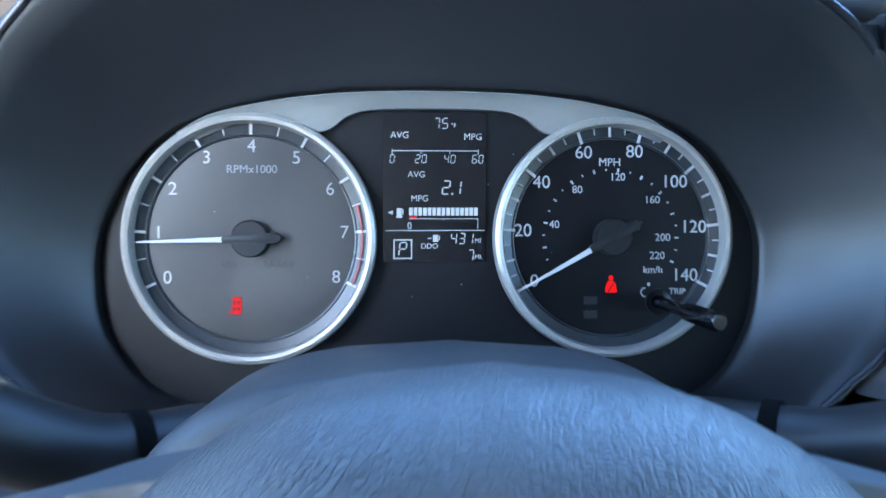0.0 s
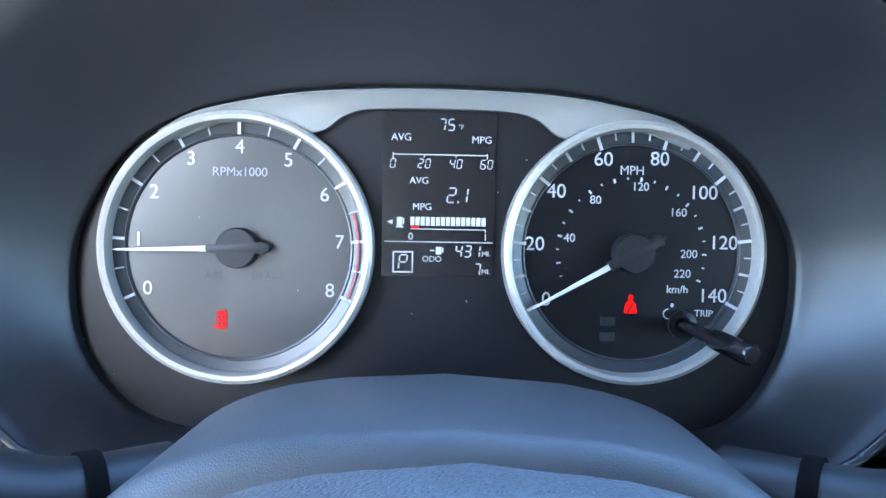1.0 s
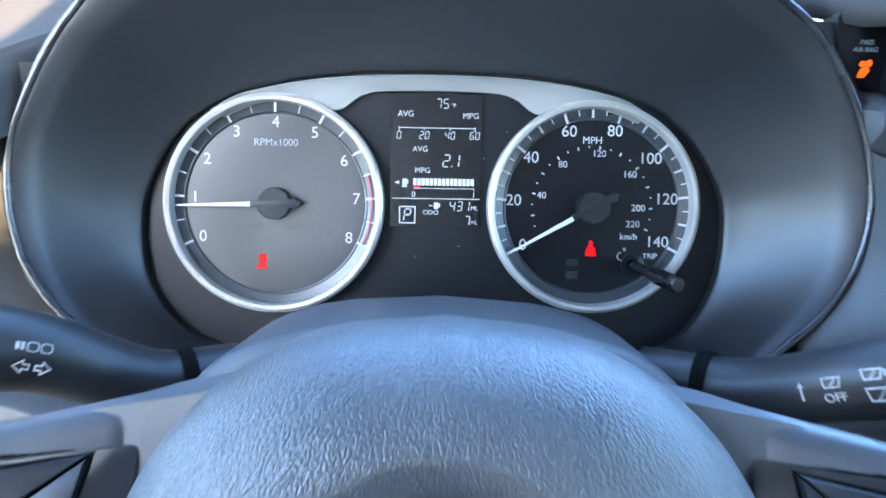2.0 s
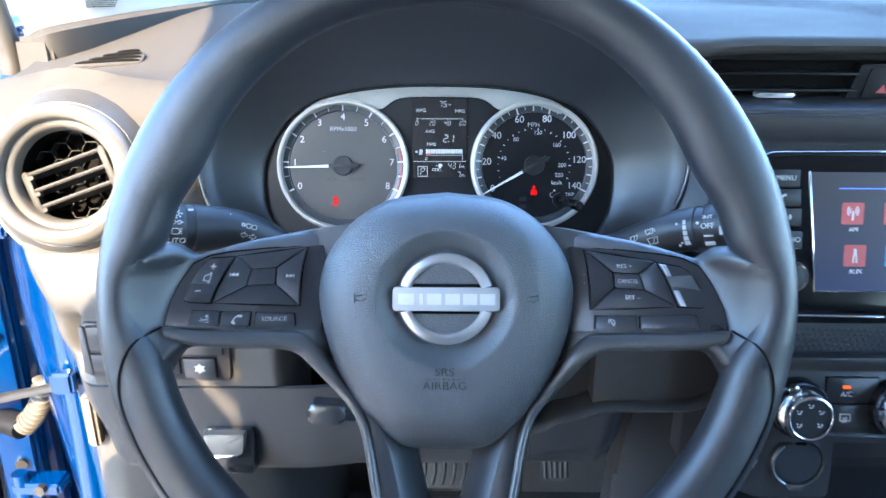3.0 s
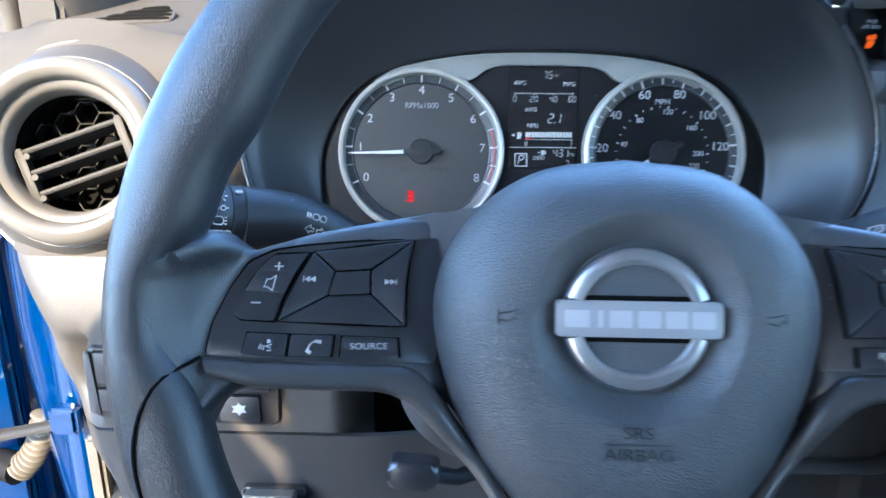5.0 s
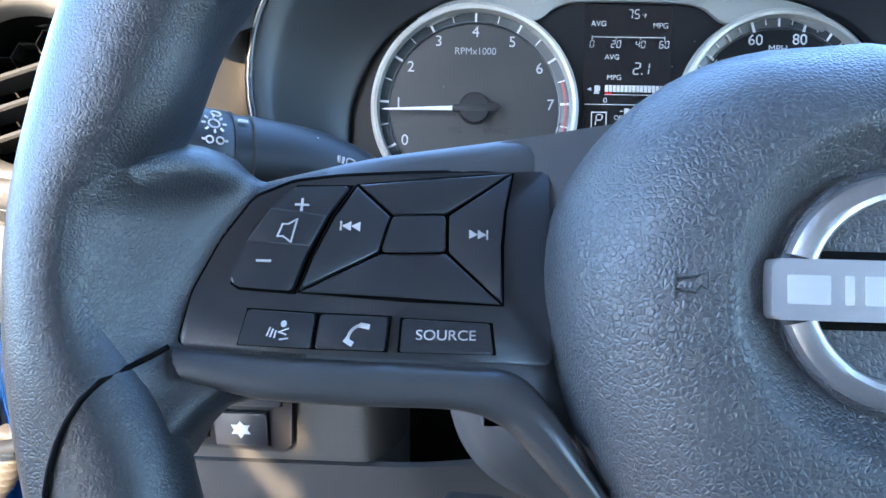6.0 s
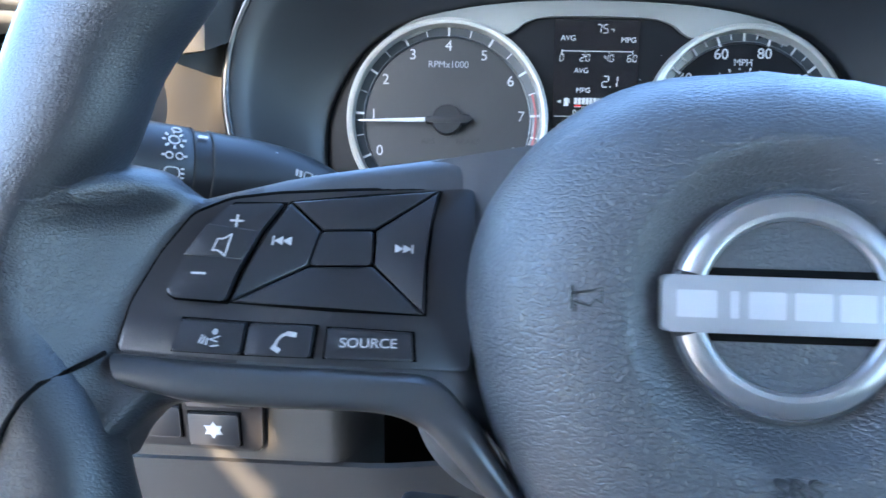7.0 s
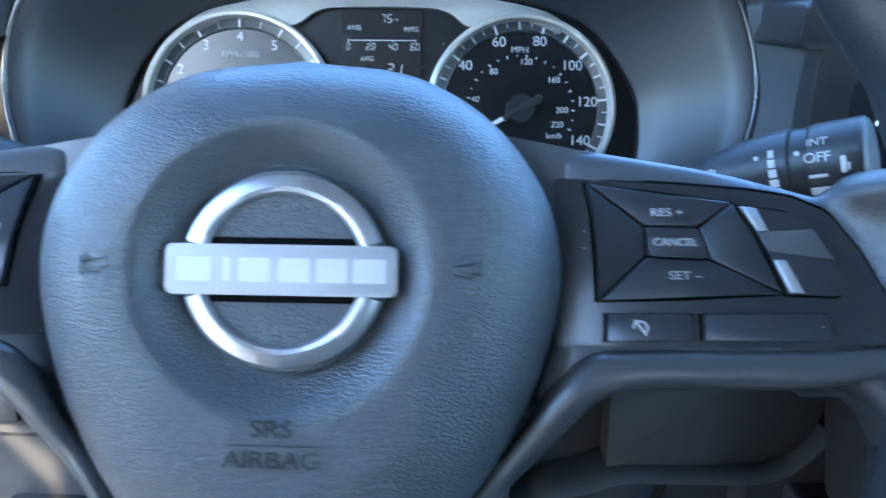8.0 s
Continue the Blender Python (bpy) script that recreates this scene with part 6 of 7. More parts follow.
        if k == 0:
            house = [(x0 + 0.0026, cy - 0.0022), (x0 + 0.0062, cy - 0.0022), (x0 + 0.0062, cy + 0.0004), (x0 + 0.0070, cy + 0.0004), (x0 + 0.0044, cy + 0.0026), (x0 + 0.0018, cy + 0.0004), (x0 + 0.0026, cy + 0.0004)]
            part("button_symbol", prism(house, 0.0038, 0.0043), PRINT, b, smooth=False)
        if t_:
            lettering(t_, 0.0052, PRINT, b, flat_at(cx + 0.003, cy, 0.0042), depth=0.0001, name="button_lettering")
        elif k == 1:
            bm = prism([(cx - 0.0030, cy - 0.0022), (cx - 0.0020, cy - 0.0030), (cx - 0.0010, cy - 0.0018), (cx + 0.0006, cy + 0.0006), (cx + 0.0028, cy + 0.0014), (cx + 0.0020, cy + 0.0028), (cx - 0.0004, cy + 0.0020)], 0.0038, 0.0043)
            part("button_symbol", bm, PRINT, b, smooth=False)
        else:
            bm = prism([(cx - 0.004 + 0.0017 * math.cos(radians(a)), cy + 0.0017 * math.sin(radians(a))) for a in range(0, 360, 36)], 0.0038, 0.0043)
            prism([(cx - 0.0010, cy - 0.0020), (cx - 0.0004, cy - 0.0020), (cx + 0.0008, cy + 0.0020), (cx + 0.0002, cy + 0.0020)], 0.0038, 0.0043, bm=bm)
            prism([(cx + 0.0040 + 0.0019 * math.cos(radians(a)), cy + 0.0019 * math.sin(radians(a))) for a in range(-90, 91, 30)], 0.0038, 0.0043, bm=bm)
            part("button_symbol", bm, PRINT, b, smooth=False)
    lettering("VOL", 0.0042, PRINT, r, flat_at(0.2405, -0.0138, 0.0023), depth=0.0001, name="panel_lettering")
    lettering("PUSH", 0.0042, PRINT, r, flat_at(0.2420, -0.0475, 0.0023), depth=0.0001, name="panel_lettering")
    m = Matrix.Translation((0.2440, -0.0290, 0.0))
    k = part("volume_knob", lathe([(0.0, 0.0140), (0.0090, 0.0140), (0.0104, 0.0132), (0.0112, 0.0118), (0.0116, 0.0020)], 48, m), KNOB_GREY, r, "round volume knob")
    part("knob_ring", lathe([(0.0096, 0.0141), (0.0108, 0.0146), (0.0118, 0.0132), (0.0119, 0.0108), (0.0112, 0.0104)], 48, m), CHROME, k, "chrome knob ring")
    part("power_symbol", lathe([(0.0017, 0.0022), (0.0022, 0.0022)], 16, Matrix.Translation((0.2505, -0.0472, 0)), a0=120, a1=420), PRINT, r)


def climate_knob(p, x, y, notch):
    m = Matrix.Translation((x, y, 0))
    face = Matrix.Translation((x + 0.0022, y - 0.0028, 0))
    k = part("temperature_knob", lathe([(0.0, 0.012), (0.0200, 0.012), (0.0216, 0.0100), (0.0222, 0.0060), (0.0224, 0.0)], 56, m), GLOSS, p, "gloss black knob with chrome crown")
    crown = lathe([(0.0176, 0.0120), (0.0178, 0.0176), (0.0168, 0.0206), (0.0156, 0.0212), (0.0146, 0.0205)], 56, face)
    part("crown", crown, KNOB_CHROME, k, "chrome crown of the knob")
    rings = []
    for i in range(29):
        a = radians(70 + 190 * i / 28)
        out = 0.0176 + 0.0026 * math.sin(math.pi * i / 28)
        o = Vector((x + 0.0022 + out * math.cos(a), y - 0.0028 + out * math.sin(a), 0.0118))
        q = Vector((x + 0.0022 + 0.0176 * math.cos(a), y - 0.0028 + 0.0176 * math.sin(a), 0.0165))
        rings.append([tuple(o), tuple(o.lerp(q, 0.5) + Vector((0, 0, 0.0012))), tuple(q)])
    part("crown_flank", loft(rings, closed=False), KNOB_CHROME, k, "chrome flank of the crown")
    part("knob_face", lathe([(0.0, 0.0196), (0.0150, 0.0196), (0.0154, 0.0190)], 48, face), KNOB_GREY, k, "dark knob face")
    a = radians(notch)
    bm = prism(rounded([(-0.0046, -0.0035), (0.0046, -0.0035), (0.0036, 0.0024), (-0.0036, 0.0024)], 0.001), 0.0110, 0.0162, 0.0014)
    bm.transform(Matrix.Translation((x + 0.0195 * math.cos(a), y + 0.0195 * math.sin(a), 0)) @ Matrix.Rotation(a - math.pi / 2, 4, "Z"))
    part("pointer", bm, KNOB_CHROME, k, "chrome pointer")
    return k, Vector((x + 0.0022, y - 0.0028, 0.0199))


def build_climate():
    p = holder("climate_panel", tilted((0, 0.125, 0.860), 12), "black climate control panel with chrome-crowned knobs", "climate control")
    part("panel", prism(rounded([(0.2300, -0.0300), (0.2260, 0.0310), (0.480, 0.0310), (0.480, -0.0300)], 0.010, 6), -0.040, 0.0, 0.003), DASH_SMOOTH, p, "satin black control panel")
    part("panel_brow", prism(rounded([(0.2230, 0.0270), (0.2240, 0.0370), (0.480, 0.0370), (0.480, 0.0270)], 0.003), -0.03, 0.0050, 0.003), DASH_SMOOTH, p)
    part("chrome_bar", prism([(0.2800, -0.0185), (0.2900, -0.0215), (0.3250, -0.0222), (0.480, -0.0225), (0.480, -0.0250), (0.3250, -0.0247), (0.2850, -0.0238)], 0.0, 0.0030, 0.0008), CHROME, p, "chrome strip under the keys")
    for q in (rect(0.2830, 0.0020, 0.3200, 0.0210), rect(0.2860, -0.0180, 0.3160, 0.0000)):
        part("key_gap", prism(rect(q[0][0] - 0.0006, q[0][1] - 0.0006, q[2][0] + 0.0006, q[2][1] + 0.0006), -0.002, 0.0010), GAP, p)
        part("key", prism(rounded(q, 0.0015), 0.0, 0.0022, 0.0006), DASH_SMOOTH, p, "flat black key")
    part("key_lamp", prism(rounded(rect(0.2943, 0.0130, 0.2998, 0.0152), 0.0006), 0.002, 0.0034), AMBER_LAMP, p, "lit amber key lamp")
    lettering("A/C", 0.0056, PRINT, p, flat_at(0.2972, 0.0086, 0.0032), depth=0.0001, name="key_lettering")
    bm = bmesh.new()
    for q in (rect(0.2935, -0.0122, 0.3015, -0.0116), rect(0.2935, -0.0070, 0.3015, -0.0064), rect(0.2935, -0.0122, 0.2941, -0.0064), rect(0.3009, -0.0122, 0.3015, -0.0064), rect(0.2960, -0.0135, 0.2965, -0.0090), rect(0.2972, -0.0135, 0.2977, -0.0090), rect(0.2984, -0.0135, 0.2989, -0.0090)):
        prism(q, 0.0026, 0.0032, bm=bm)
    part("key_symbol", bm, PRINT, p, smooth=False)
    k, c = climate_knob(p, 0.2612, -0.0012, 118)
    for a in (90, 150, 30, 215, -35):
        x, y = c.x + 0.0092 * math.cos(radians(a)), c.y + 0.0092 * math.sin(radians(a))
        bm = prism([(x - 0.0018, y - 0.0014), (x + 0.0004, y - 0.0014), (x + 0.0018, y + 0.0010), (x + 0.0010, y + 0.0014), (x, y - 0.0006), (x - 0.0018, y - 0.0006)], c.z - 0.0004, c.z)
        prism([(x - 0.0022, y + 0.0006), (x - 0.0012, y + 0.0006), (x - 0.0012, y + 0.0016), (x - 0.0022, y + 0.0016)], c.z - 0.0004, c.z, bm=bm)
        part("knob_symbol", bm, PRINT, k, smooth=False)
    k, c = climate_knob(p, 0.3362, -0.0010, 185)
    for t_, a in (("0", 165), ("1", 130), ("2", 95), ("3", 62), ("4", 30)):
        lettering(t_, 0.0046, PRINT, k, flat_at(c.x + 0.0098 * math.cos(radians(a)), c.y + 0.0098 * math.sin(radians(a)), c.z), depth=0.0001, name="knob_numeral")
    bm = bmesh.new()
    for i in range(4):
        q = Vector((c.x - 0.0092, c.y - 0.0036, 0)) + Vector((0.0014 * math.cos(radians(45 + 90 * i)), 0.0014 * math.sin(radians(45 + 90 * i)), 0))
        prism([(q.x + 0.0009 * math.cos(radians(60 * j)), q.y + 0.0009 * math.sin(radians(60 * j))) for j in range(6)], c.z - 0.0004, c.z, bm=bm)
    part("knob_symbol", bm, PRINT, k, smooth=False)


def build_ports():
    s = holder("socket_panel", tilted((0, 0.150, 0.800), 5), "black panel with a usb port, jack and capped socket", "socket panel")
    part("plate", prism(rounded([(0.2220, -0.0290), (0.2200, 0.0200), (0.3120, 0.0200), (0.3140, -0.0420), (0.2560, -0.0420)], 0.004), -0.040, 0.0, 0.002), DASH_SMOOTH, s, "black lower panel")
    part("sub_plate", prism(rounded(rect(0.2265, -0.0260, 0.2560, 0.0130), 0.002), 0.0, 0.0012, 0.0004), DASH_SMOOTH, s)
    m = Matrix.Translation((0.2408, 0.0082, 0))
    part("jack", lathe([(0.0018, 0.0010), (0.0018, 0.0022), (0.0032, 0.0022), (0.0036, 0.0010)], 24, m), SATIN, s, "audio jack")
    part("usb_port", prism(rounded(rect(0.2372, -0.0158, 0.2440, -0.0022), 0.0006), 0.001, 0.0024), SATIN, s, "usb port")
    part("usb_slot", prism(rect(0.2384, -0.0146, 0.2428, -0.0034), 0.001, 0.0027), GAP, s)
    part("usb_tongue", prism(rect(0.2394, -0.0140, 0.2408, -0.0040), 0.001, 0.0029), PRINT_DIM, s)
    bm = tube([(0.2496, -0.0140, 0.0014), (0.2496, -0.0045, 0.0014)], 0.00035, 6)
    tube([(0.2496, -0.0115, 0.0014), (0.2518, -0.0092, 0.0014), (0.2518, -0.0075, 0.0014)], 0.0003, 6, bm=bm)
    tube([(0.2496, -0.0105, 0.0014), (0.2476, -0.0085, 0.0014), (0.2476, -0.0070, 0.0014)], 0.0003, 6, bm=bm)
    part("usb_symbol", bm, PRINT, s)
    m = Matrix.Translation((0.2838, -0.0080, 0))
    part("socket_ring", lathe([(0.0190, 0.0), (0.0196, 0.0050), (0.0208, 0.0058), (0.0222, 0.0046), (0.0226, 0.0)], 48, m), STALK, s, "black socket rim")
    # silver arc stands in for the glint on the black rim
    part("socket_highlight", lathe([(0.0192, 0.0052), (0.0200, 0.0060), (0.0208, 0.0058)], 30, m, a0=130, a1=245), SATIN, s)
    part("socket_cap", lathe([(0.0, 0.0040), (0.0180, 0.0040), (0.0188, 0.0030)], 48, m), SWITCH, s, "round black socket cap")
    part("cap_tab", prism(rounded(rect(0.2780, -0.0312, 0.2895, -0.0262), 0.0015), 0.003, 0.0075, 0.001), GREY, s, "grey pull tab")
    part("cap_hinge", prism(rect(0.2800, 0.0085, 0.2880, 0.0105), 0.003, 0.0055, 0.0005), GAP, s)


def build_centre_vent():
    v = holder("centre_air_vent", tilted((0, 0.225, 1.085), 0), "dark wide centre air vent with horizontal slats", "air vent")
    part("throat", prism(rect(0.201, -0.0205, 0.560, 0.0230), -0.040, -0.0180), GAP, v, "dark vent throat")
    part("vent_frame", prism(rect(0.1985, -0.0245, 0.560, -0.0200), -0.03, 0.0015, 0.0008), VENT_BLACK, v)
    part("vent_frame", prism(rect(0.1995, -0.0245, 0.2030, 0.0240), -0.03, -0.0060, 0.0008), VENT_BLACK, v)
    part("vent_brow", prism(rect(0.2000, 0.0140, 0.560, 0.0290), -0.03, -0.0040, 0.0008), VENT_BLACK, v, "black brow over the slats")
    for y in (0.0040, -0.0084, -0.0190):
        for x0, x1 in ((0.2030, 0.3165), (0.3560, 0.560)):
            part("slat", prism(rect(x0, y - 0.0008, x1, y + 0.0008), -0.0160, -0.0005, 0.0003), VENT_BLACK, v, "thin horizontal slat")
    part("slat_tab", prism(rounded(rect(0.2375, -0.0134, 0.2668, -0.0098), 0.0015), -0.004, 0.0040, 0.0012), SATIN, v, "silver slat tab")
    h = part("hazard_switch", prism(rounded([(0.3095, -0.0196), (0.3480, -0.0196), (0.3610, 0.0110), (0.3195, 0.0110)], 0.0015), -0.03, -0.0060, 0.0010), VENT_BLACK, v, "black hazard switch with a red triangle")
    part("hazard_key", prism(rounded([(0.3215, -0.0160), (0.3445, -0.0160), (0.3530, 0.0080), (0.3270, 0.0080)], 0.0015), -0.008, -0.0046, 0.0006), VENT_BLACK, h)
    tri = [(0.3328, -0.0108), (0.3412, -0.0108), (0.3380, -0.0040)]
    # warning lamp on the vent's end panel
    end = part("end_panel", prism(rounded([(0.1800, -0.0200), (0.1740, 0.0200), (0.1990, 0.0200), (0.1990, -0.0200)], 0.002), -0.040, -0.0250, 0.001), VENT_BLACK, v, "black end panel with an amber airbag lamp")
    lx, ly = 0.1905, -0.0045
    bm = prism([(lx - 0.0012 + 0.0015 * math.cos(radians(d)), ly + 0.0022 + 0.0015 * math.sin(radians(d))) for d in range(0, 360, 30)], -0.0254, -0.0246)
    prism(rounded([(lx - 0.0030, ly - 0.0040), (lx + 0.0004, ly - 0.0040), (lx + 0.0026, ly - 0.0006), (lx + 0.0012, ly + 0.0010), (lx - 0.0018, ly + 0.0002)], 0.0006), -0.0254, -0.0246, bm=bm)
    prism([(lx + 0.0016 + 0.0014 * math.cos(radians(d)), ly + 0.0026 + 0.0017 * math.sin(radians(d))) for d in range(0, 360, 30)], -0.0254, -0.0246, bm=bm)
    part("airbag_lamp", bm, AMBER_LAMP, end, "lit amber airbag warning lamp")
    for text, dy in (("PASS", 0.0118), ("AIR BAG", 0.0086)):
        lettering(text, 0.0030, PRINT_DIM, end, flat_at(lx - 0.0012, ly + dy, -0.0248), depth=0.0001, name="lamp_lettering")
    part("hazard_triangle", prism(tri, -0.0048, -0.0043), RED_PRINT, h)


build_radio()
build_climate()
build_ports()
build_centre_vent()


# ---- doorway, pedals and pillar ----
def build_pedals():
    for nm, c, w, h, lab in (("brake_pedal", (-0.004, 0.452, 0.556), 0.064, 0.052, "black ribbed rubber brake pedal"), ("accelerator_pedal", (0.150, 0.490, 0.548), 0.036, 0.066, "black ribbed accelerator pedal")):
        p = holder(nm, tilted(c, 28), lab, "pedal")
        part("pad", prism(rounded(rect(-w / 2, -h / 2, w / 2, h / 2), 0.006), -0.010, 0.0, 0.003, 3), RUBBER, p, "rubber pedal pad")
        n = 5
        for i in range(n):
            if nm == "brake_pedal":
                x = -w / 2 + w * (i + 0.5) / n
                path = [(x + 0.004 * math.sin(3.2 * k / 8), -h / 2 + 0.004 + (h - 0.008) * k / 8, 0.0004) for k in range(9)]
            else:
                x = -w / 2 + w * (i + 0.5) / n
                path = [(x, -h / 2 + 0.004, 0.0004), (x, h / 2 - 0.004, 0.0004)]
            part("rib", tube(path, 0.0027, 8), RUBBER, p, "raised grip rib")
        part("arm", tube([(0.01, 0, -0.008), (0.015, 0.05, -0.03), (0.01, 0.22, -0.05)], 0.006, 10), STEEL, p, "steel pedal arm")


def build_pillar():
    a = holder("pillar_trim", Matrix.Translation((-0.36, 0.34, 1.10)), "pale sunlit windscreen pillar trim with a small grille", "pillar trim")
    inv = Matrix.Translation((0.36, -0.34, -1.10))
    rows = []
    for i in range(13):
        s = i / 12
        base = Vector((-0.372, 0.335, 1.085)).lerp(Vector((-0.345, 0.02, 1.60)), s)
        far = Vector((-0.235, 0.600, 1.115)).lerp(Vector((-0.250, 0.10, 1.60)), s)
        rows.append([base.lerp(far, k / 8) + Vector((0.010 * math.sin(math.pi * k / 8), -0.012 * math.sin(math.pi * k / 8), 0)) for k in range(9)])
    bm = sheet(rows, 0.006)
    bm.transform(inv)
    part("trim_panel", bm, PILLAR, a, "pale grey pillar trim", sharp=60)
    quad = [Vector(q) for q in ((-0.3313, 0.3522, 1.1290), (-0.3140, 0.3790, 1.1290), (-0.2990, 0.3830, 1.1560), (-0.3285, 0.3395, 1.1560))]
    n = Vector((0.80, -0.48, -0.37)).normalized()
    rim = [quad[0].lerp(quad[1], 0.1), quad[0].lerp(quad[1], 0.9), quad[1].lerp(quad[2], 0.2), quad[1].lerp(quad[2], 0.9), quad[3], quad[0].lerp(quad[3], 0.2)]
    bm = bmesh.new()
    low, top = [bm.verts.new(q - n * 0.003) for q in rim], [bm.verts.new(q + n * 0.0008) for q in rim]
    bm.faces.new(top)
    for i in range(6):
        bm.faces.new((low[i], low[(i + 1) % 6], top[(i + 1) % 6], top[i]))
    bm.transform(inv)
    part("grille_plate", bm, PILLAR, a, "grey speaker grille", smooth=False)
    bm = bmesh.new()
    for i in range(18):
        for j in range(15):
            s0, s1 = (0.07 + i / 20), (0.05 + j / 16)
            q = quad[0].lerp(quad[1], s0).lerp(quad[3].lerp(quad[2], s0), s1) + n * 0.0008
            tube([q, q + n * 0.0006], 0.00055, 5, bm=bm)
    bm.transform(inv)
    part("grille_hole", bm, GAP, a, smooth=False)["kind"] = "stuff"
    # weatherstrip along the doorway
    w = holder("door_seal", Matrix.Translation((-0.39, 0.31, 1.05)), "tan-grey rubber weatherstrip along the doorway", "weatherstrip")
    inv = Matrix.Translation((0.39, -0.31, -1.05))
    line = spline([(-0.372, 0.275, 0.45), (-0.366, 0.280, 0.70), (-0.372, 0.290, 0.95), (-0.384, 0.305, 1.05), (-0.385, 0.305, 1.12), (-0.392, 0.24, 1.30), (-0.40, 0.02, 1.56)], 50)
    lower, line = [p for p in line if p.z < 0.985], [p for p in line if p.z > 0.965]
    for nm, off, rr, mt in (("door_flange", (0, 0, 0), 0.0130, BLUE), ("flange_rubber", (0.016, -0.004, 0), 0.0042, RUBBER)):
        bm = tube([p + Vector(off) for p in lower], rr, 12, flat=1.3)
        tagged(part(nm, bm, mt), "blue painted doorway flange" if mt is BLUE else "black rubber strip along the doorway flange", "car body", kind="structure")
    bm = tube(line, 0.0115, 12, flat=1.3)
    bm.transform(inv)
    part("seal", bm, SEAL, w, "tan-grey rubber seal")
    bm = tube([p + Vector((-0.016, -0.001, 0)) for p in line], 0.0085, 10)
    bm.transform(inv)
    part("seal_lip", bm, SEAL, w)
    bm = tube([p + Vector((-0.009, -0.010, 0)) for p in line], 0.0022, 8)
    bm.transform(inv)
    part("seal_groove", bm, GAP, w)
    # raised corner of the dash under the pillar
    rows = []
    ridge = spline([(-0.352, 0.290, 1.1060), (-0.326, 0.292, 1.1130), (-0.285, 0.37, 1.122), (-0.24, 0.50, 1.130), (-0.20, 0.66, 1.136)], 24)
    for i, p in enumerate(ridge):
        rows.append([p + Vector((-0.006, 0.016, -0.040)), p + Vector((-0.001, 0.002, -0.006)), p, p + Vector((-0.006, 0.010, 0.002)), p + Vector((-0.03, 0.05, 0.002))])
    dpart("corner_ridge", sheet(rows, 0.004), DASH_TOP, "raised dash edge below the pillar", 50)
    dpart("corner_cap", box(-0.366, 0.288, 1.055, -0.335, 0.330, 1.108, 0.004), DASH_TOP, "dash end cap")


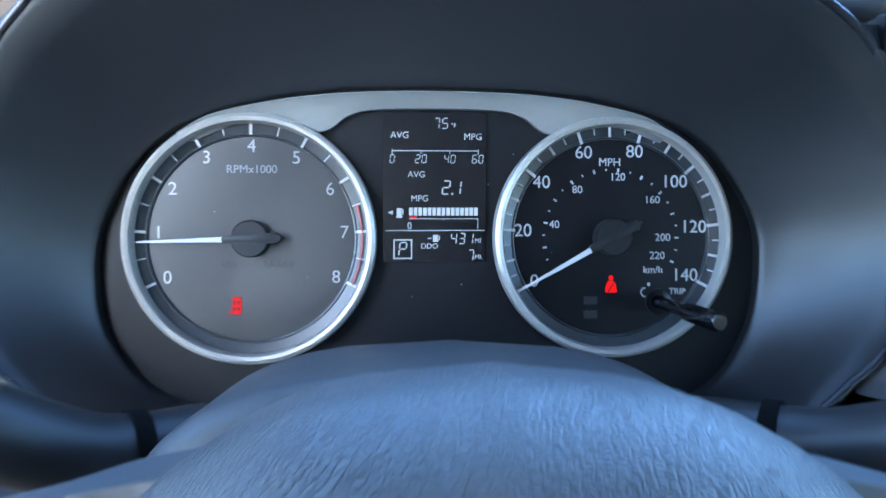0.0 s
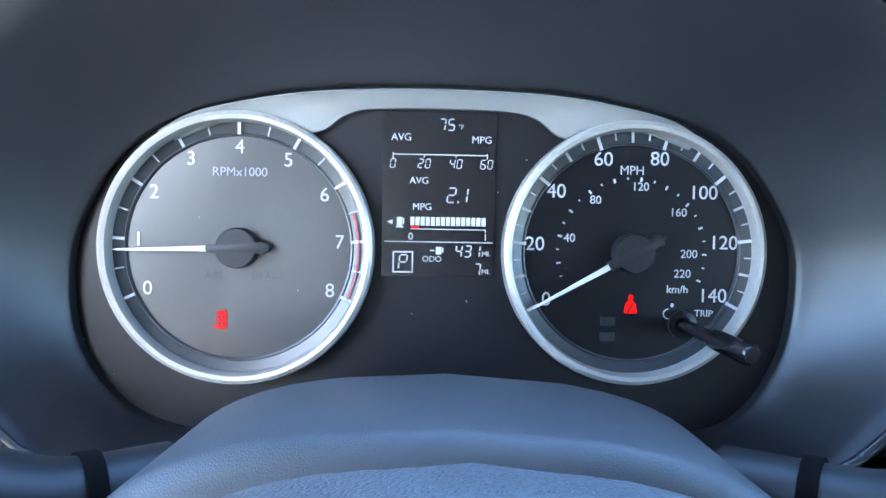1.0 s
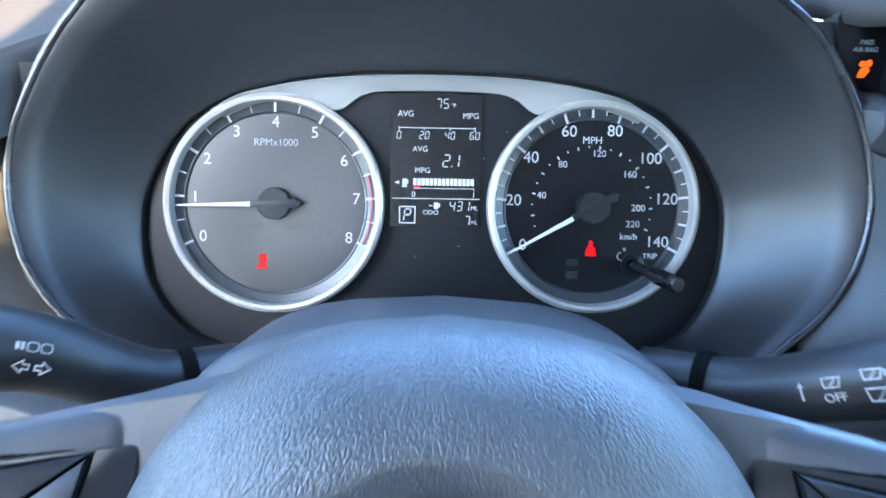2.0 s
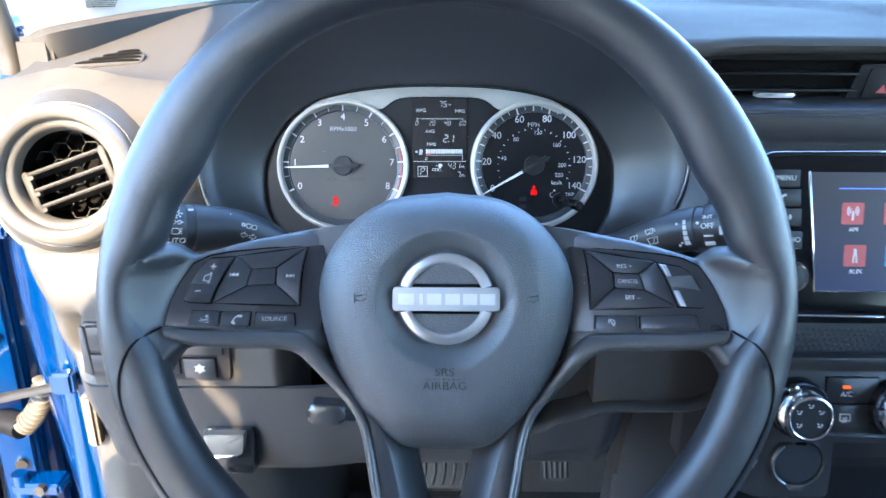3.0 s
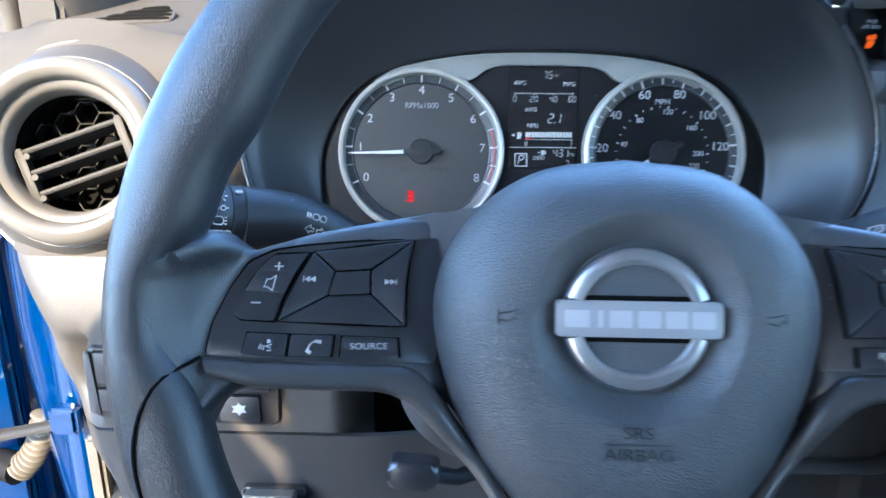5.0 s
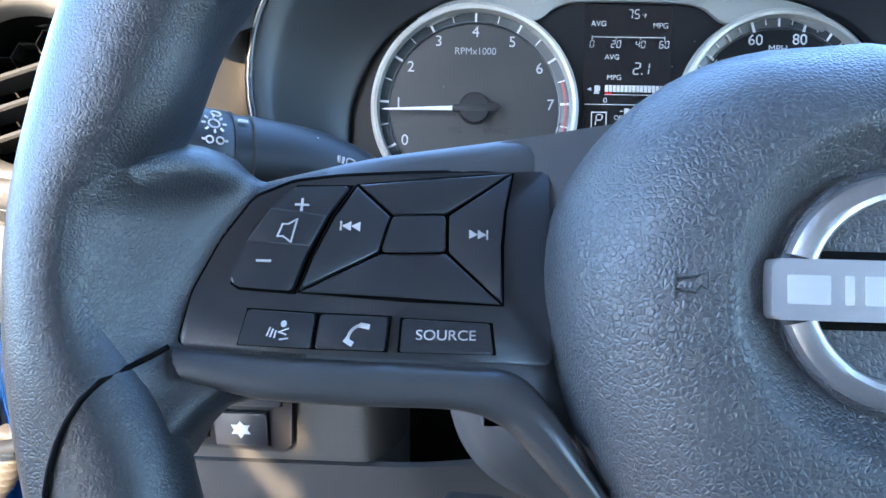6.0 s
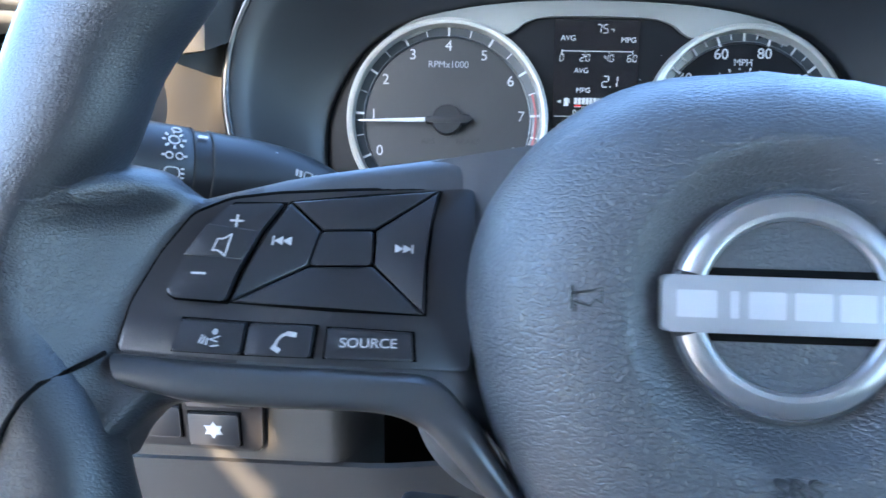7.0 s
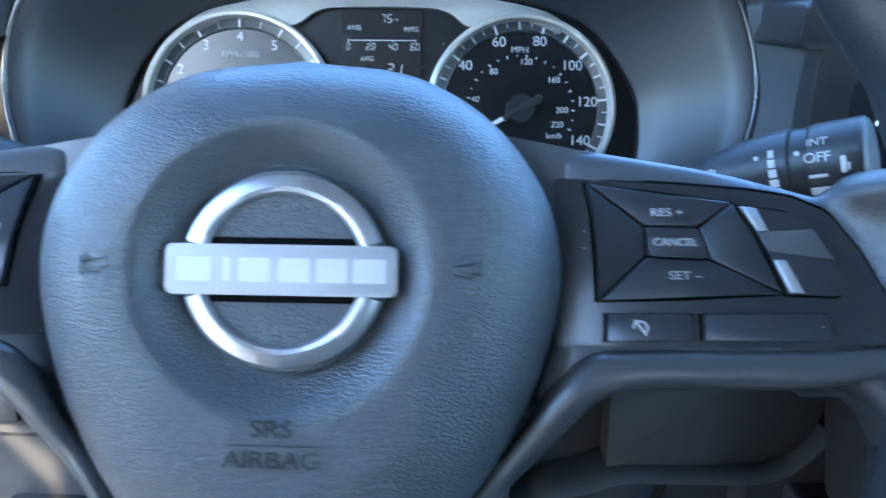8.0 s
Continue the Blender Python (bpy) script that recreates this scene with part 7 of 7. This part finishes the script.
def build_doorway():
    # blue hinge pillar beside the dash
    rows = []
    for i in range(15):
        z = 0.30 + 0.78 * i / 14
        w = 0.012 * math.sin(9 * z)
        rows.append([(-0.318, 0.250, z), (-0.345 - 0.02 * smoothstep(0.8, 0.95, z), 0.262, z), (-0.392 - w, 0.292, z), (-0.406 - w, 0.306, z), (-0.412 - w, 0.325, z), (-0.415 - w, 0.420, z)])
    tagged(part("hinge_pillar", sheet(rows, 0.003), BLUE, sharp=35), "glossy blue painted hinge pillar", "car body", kind="structure")
    # inside of the front wing behind the open door
    rows = []
    for i in range(13):
        z = 0.28 + 0.74 * i / 12
        rows.append([(-0.405, 0.425, z), (-0.440, 0.430 + 0.010 * math.sin(14 * z), z), (-0.500, 0.410, z), (-0.560, 0.415 - 0.012 * math.sin(8 * z), z), (-0.75, 0.46, z)])
    tagged(part("wing_inner", sheet(rows, 0.003), BLUE, sharp=50), "blue painted inner wing in the door gap", "car body", kind="structure")
    d = holder("car_door", Matrix.Translation((-0.455, 0.36, 0.40)), "blue car door standing open on its hinges", "car door")
    inv = Matrix.Translation((0.455, -0.36, -0.40))
    along, out = Vector((-0.92, -0.38, 0)).normalized(), Vector((0.38, -0.92, 0)).normalized()

    def panel(s0, s1, z0, z1, t0, t1, bev):
        m = axes(Vector((-0.455, 0.365, 0)), along, out, Vector((0, 0, 1)))
        return box(s0, t0, z0, s1, t1, z1, bev, 3, m)

    for nm, bm, mt, lb in (("shell", panel(0.0, 1.05, 0.34, 1.06, -0.10, 0.0, 0.012), BLUE, "blue door shell"),
                           ("inner_step", panel(0.012, 0.055, 0.38, 1.00, 0.0, 0.012, 0.006), BLUE, "blue inner hem"),
                           ("card", panel(0.10, 1.02, 0.40, 1.03, 0.0, 0.05, 0.02), DASH_LOW, "dark inner door card")):
        bm.transform(inv)
        part(nm, bm, mt, d, lb)
    m = axes(Vector((-0.455, 0.365, 0)), along, out, Vector((0, 0, 1)))
    seal = [m @ Vector((0.055 + 0.02 * math.sin(4 * z), 0.012, z)) for z in [0.36 + 0.68 * i / 20 for i in range(21)]]
    bm = tube(seal, 0.009, 12)
    bm.transform(inv)
    part("door_weatherstrip", bm, SEAL, d, "grey rubber door seal")
    bm = tube([p + along * 0.016 for p in seal], 0.006, 10)
    bm.transform(inv)
    part("door_weatherstrip", bm, RUBBER, d, "black rubber door seal")
    # mirror corner with its dark opening and foam block
    pts = rounded([(-0.452, 1.035), (-0.455, 1.105), (-0.425, 1.128), (-0.398, 1.120), (-0.396, 1.030)], 0.008)
    bm = prism_xz(pts, 0.345, 0.375, 0.004)
    bm.transform(inv)
    part("mirror_corner", bm, BLUE, d, "blue upper door corner")
    bm = prism_xz(rounded([(-0.445, 1.066), (-0.442, 1.104), (-0.424, 1.118), (-0.404, 1.112), (-0.404, 1.062), (-0.425, 1.056)], 0.006), 0.343, 0.350)
    bm.transform(inv)
    part("corner_opening", bm, GAP, d, "dark opening")
    bm = prism_xz(rounded([(-0.430, 1.066), (-0.430, 1.102), (-0.406, 1.108), (-0.406, 1.062)], 0.005), 0.336, 0.346, 0.003)
    bm.transform(inv)
    part("foam_block", bm, FOAM, d, "speckled grey foam block")
    # bolt holes and studs on the hem
    for s, z, mt in ((0.030, 0.905, STEEL), (0.030, 0.640, STEEL), (0.030, 0.80, GAP), (0.035, 0.56, STEEL)):
        q = m @ Vector((s, 0.012, z))
        bm = tube([q, q + out * 0.006], 0.0060, 12)
        bm.transform(inv)
        part("bolt", bm, mt, d)
    # check strap, wiring boot and lower hinge
    c = holder("check_strap", Matrix.Translation((-0.36, 0.25, 0.80)), "bare steel door check strap", "check strap")
    a, b = Vector((-0.362, 0.262, 0.790)), Vector((-0.545, 0.315, 0.722))
    bm = tube([a, a.lerp(b, 0.3), a.lerp(b, 0.6), b], [0.0045, 0.005, 0.006, 0.0065], 8, flat=0.5)
    bm.transform(Matrix.Translation((0.36, -0.25, -0.80)))
    part("strap", bm, STEEL, c, "steel strap")
    bm = box(-0.374, 0.252, 0.783, -0.352, 0.266, 0.806, 0.003)
    bm.transform(Matrix.Translation((0.36, -0.25, -0.80)))
    part("bracket", bm, BLUE, c, "blue bracket")
    w = holder("wiring_boot", Matrix.Translation((-0.43, 0.33, 0.74)), "pale ribbed wiring boot between door and body", "wiring boot")
    line = spline([(-0.4270, 0.330, 0.7560), (-0.4330, 0.329, 0.7310), (-0.4440, 0.329, 0.7110), (-0.4590, 0.330, 0.6960)], 120)
    bm = tube(line, [0.0078 + 0.0034 * i / 120 + 0.0022 * math.sin(2 * math.pi * i / 11) for i in range(120)], 16)
    bm.transform(Matrix.Translation((0.43, -0.33, -0.74)))
    part("boot", bm, CONDUIT, w, "pale ribbed rubber boot")
    bm = tube([line[-1], line[-1] + Vector((-0.030, 0.012, 0.002))], 0.014, 16)
    bm.transform(Matrix.Translation((0.43, -0.33, -0.74)))
    part("boot_end", bm, VENT_BLACK, w, "black boot socket")
    for z in (0.645, 0.605, 0.935):
        h = part("hinge", box(-0.030, -0.012, -0.008, 0.022, 0.016, 0.006, 0.003), BLUE, d, "blue painted hinge bracket")
        h.location = (-0.43 + 0.455, 0.30 - 0.36, z - 0.40)
        part("knuckle", tube([(-0.022, -0.004, -0.020), (-0.022, -0.004, 0.016)], 0.008, 14), BLUE, h)
        part("hinge_bolt", tube([(0.004, -0.010, 0.002), (0.004, -0.018, 0.003)], 0.006, 6), STEEL, h)
    # kick panel and sill trim in the footwell
    rows = []
    for i in range(9):
        z = 0.40 + 0.39 * i / 8
        rows.append([(-0.335, 0.250, z), (-0.322, 0.238, z), (-0.305, 0.240, z), (-0.250, 0.262, z), (-0.18, 0.33, z), (-0.15, 0.60, z)])
    tagged(part("kick_panel", sheet(rows, 0.003), DASH_LOW, sharp=60), "grey plastic kick panel in the footwell", "trim", kind="structure")
    t = holder("kick_cover", Matrix.Translation((-0.325, 0.212, 0.772)), "pale grey cover strip below the dash end", "trim cover")
    part("strip", box(-0.006, 0.010, -0.026, 0.006, 0.022, 0.030, 0.003), KICK, t)


build_pedals()
build_pillar()
build_doorway()
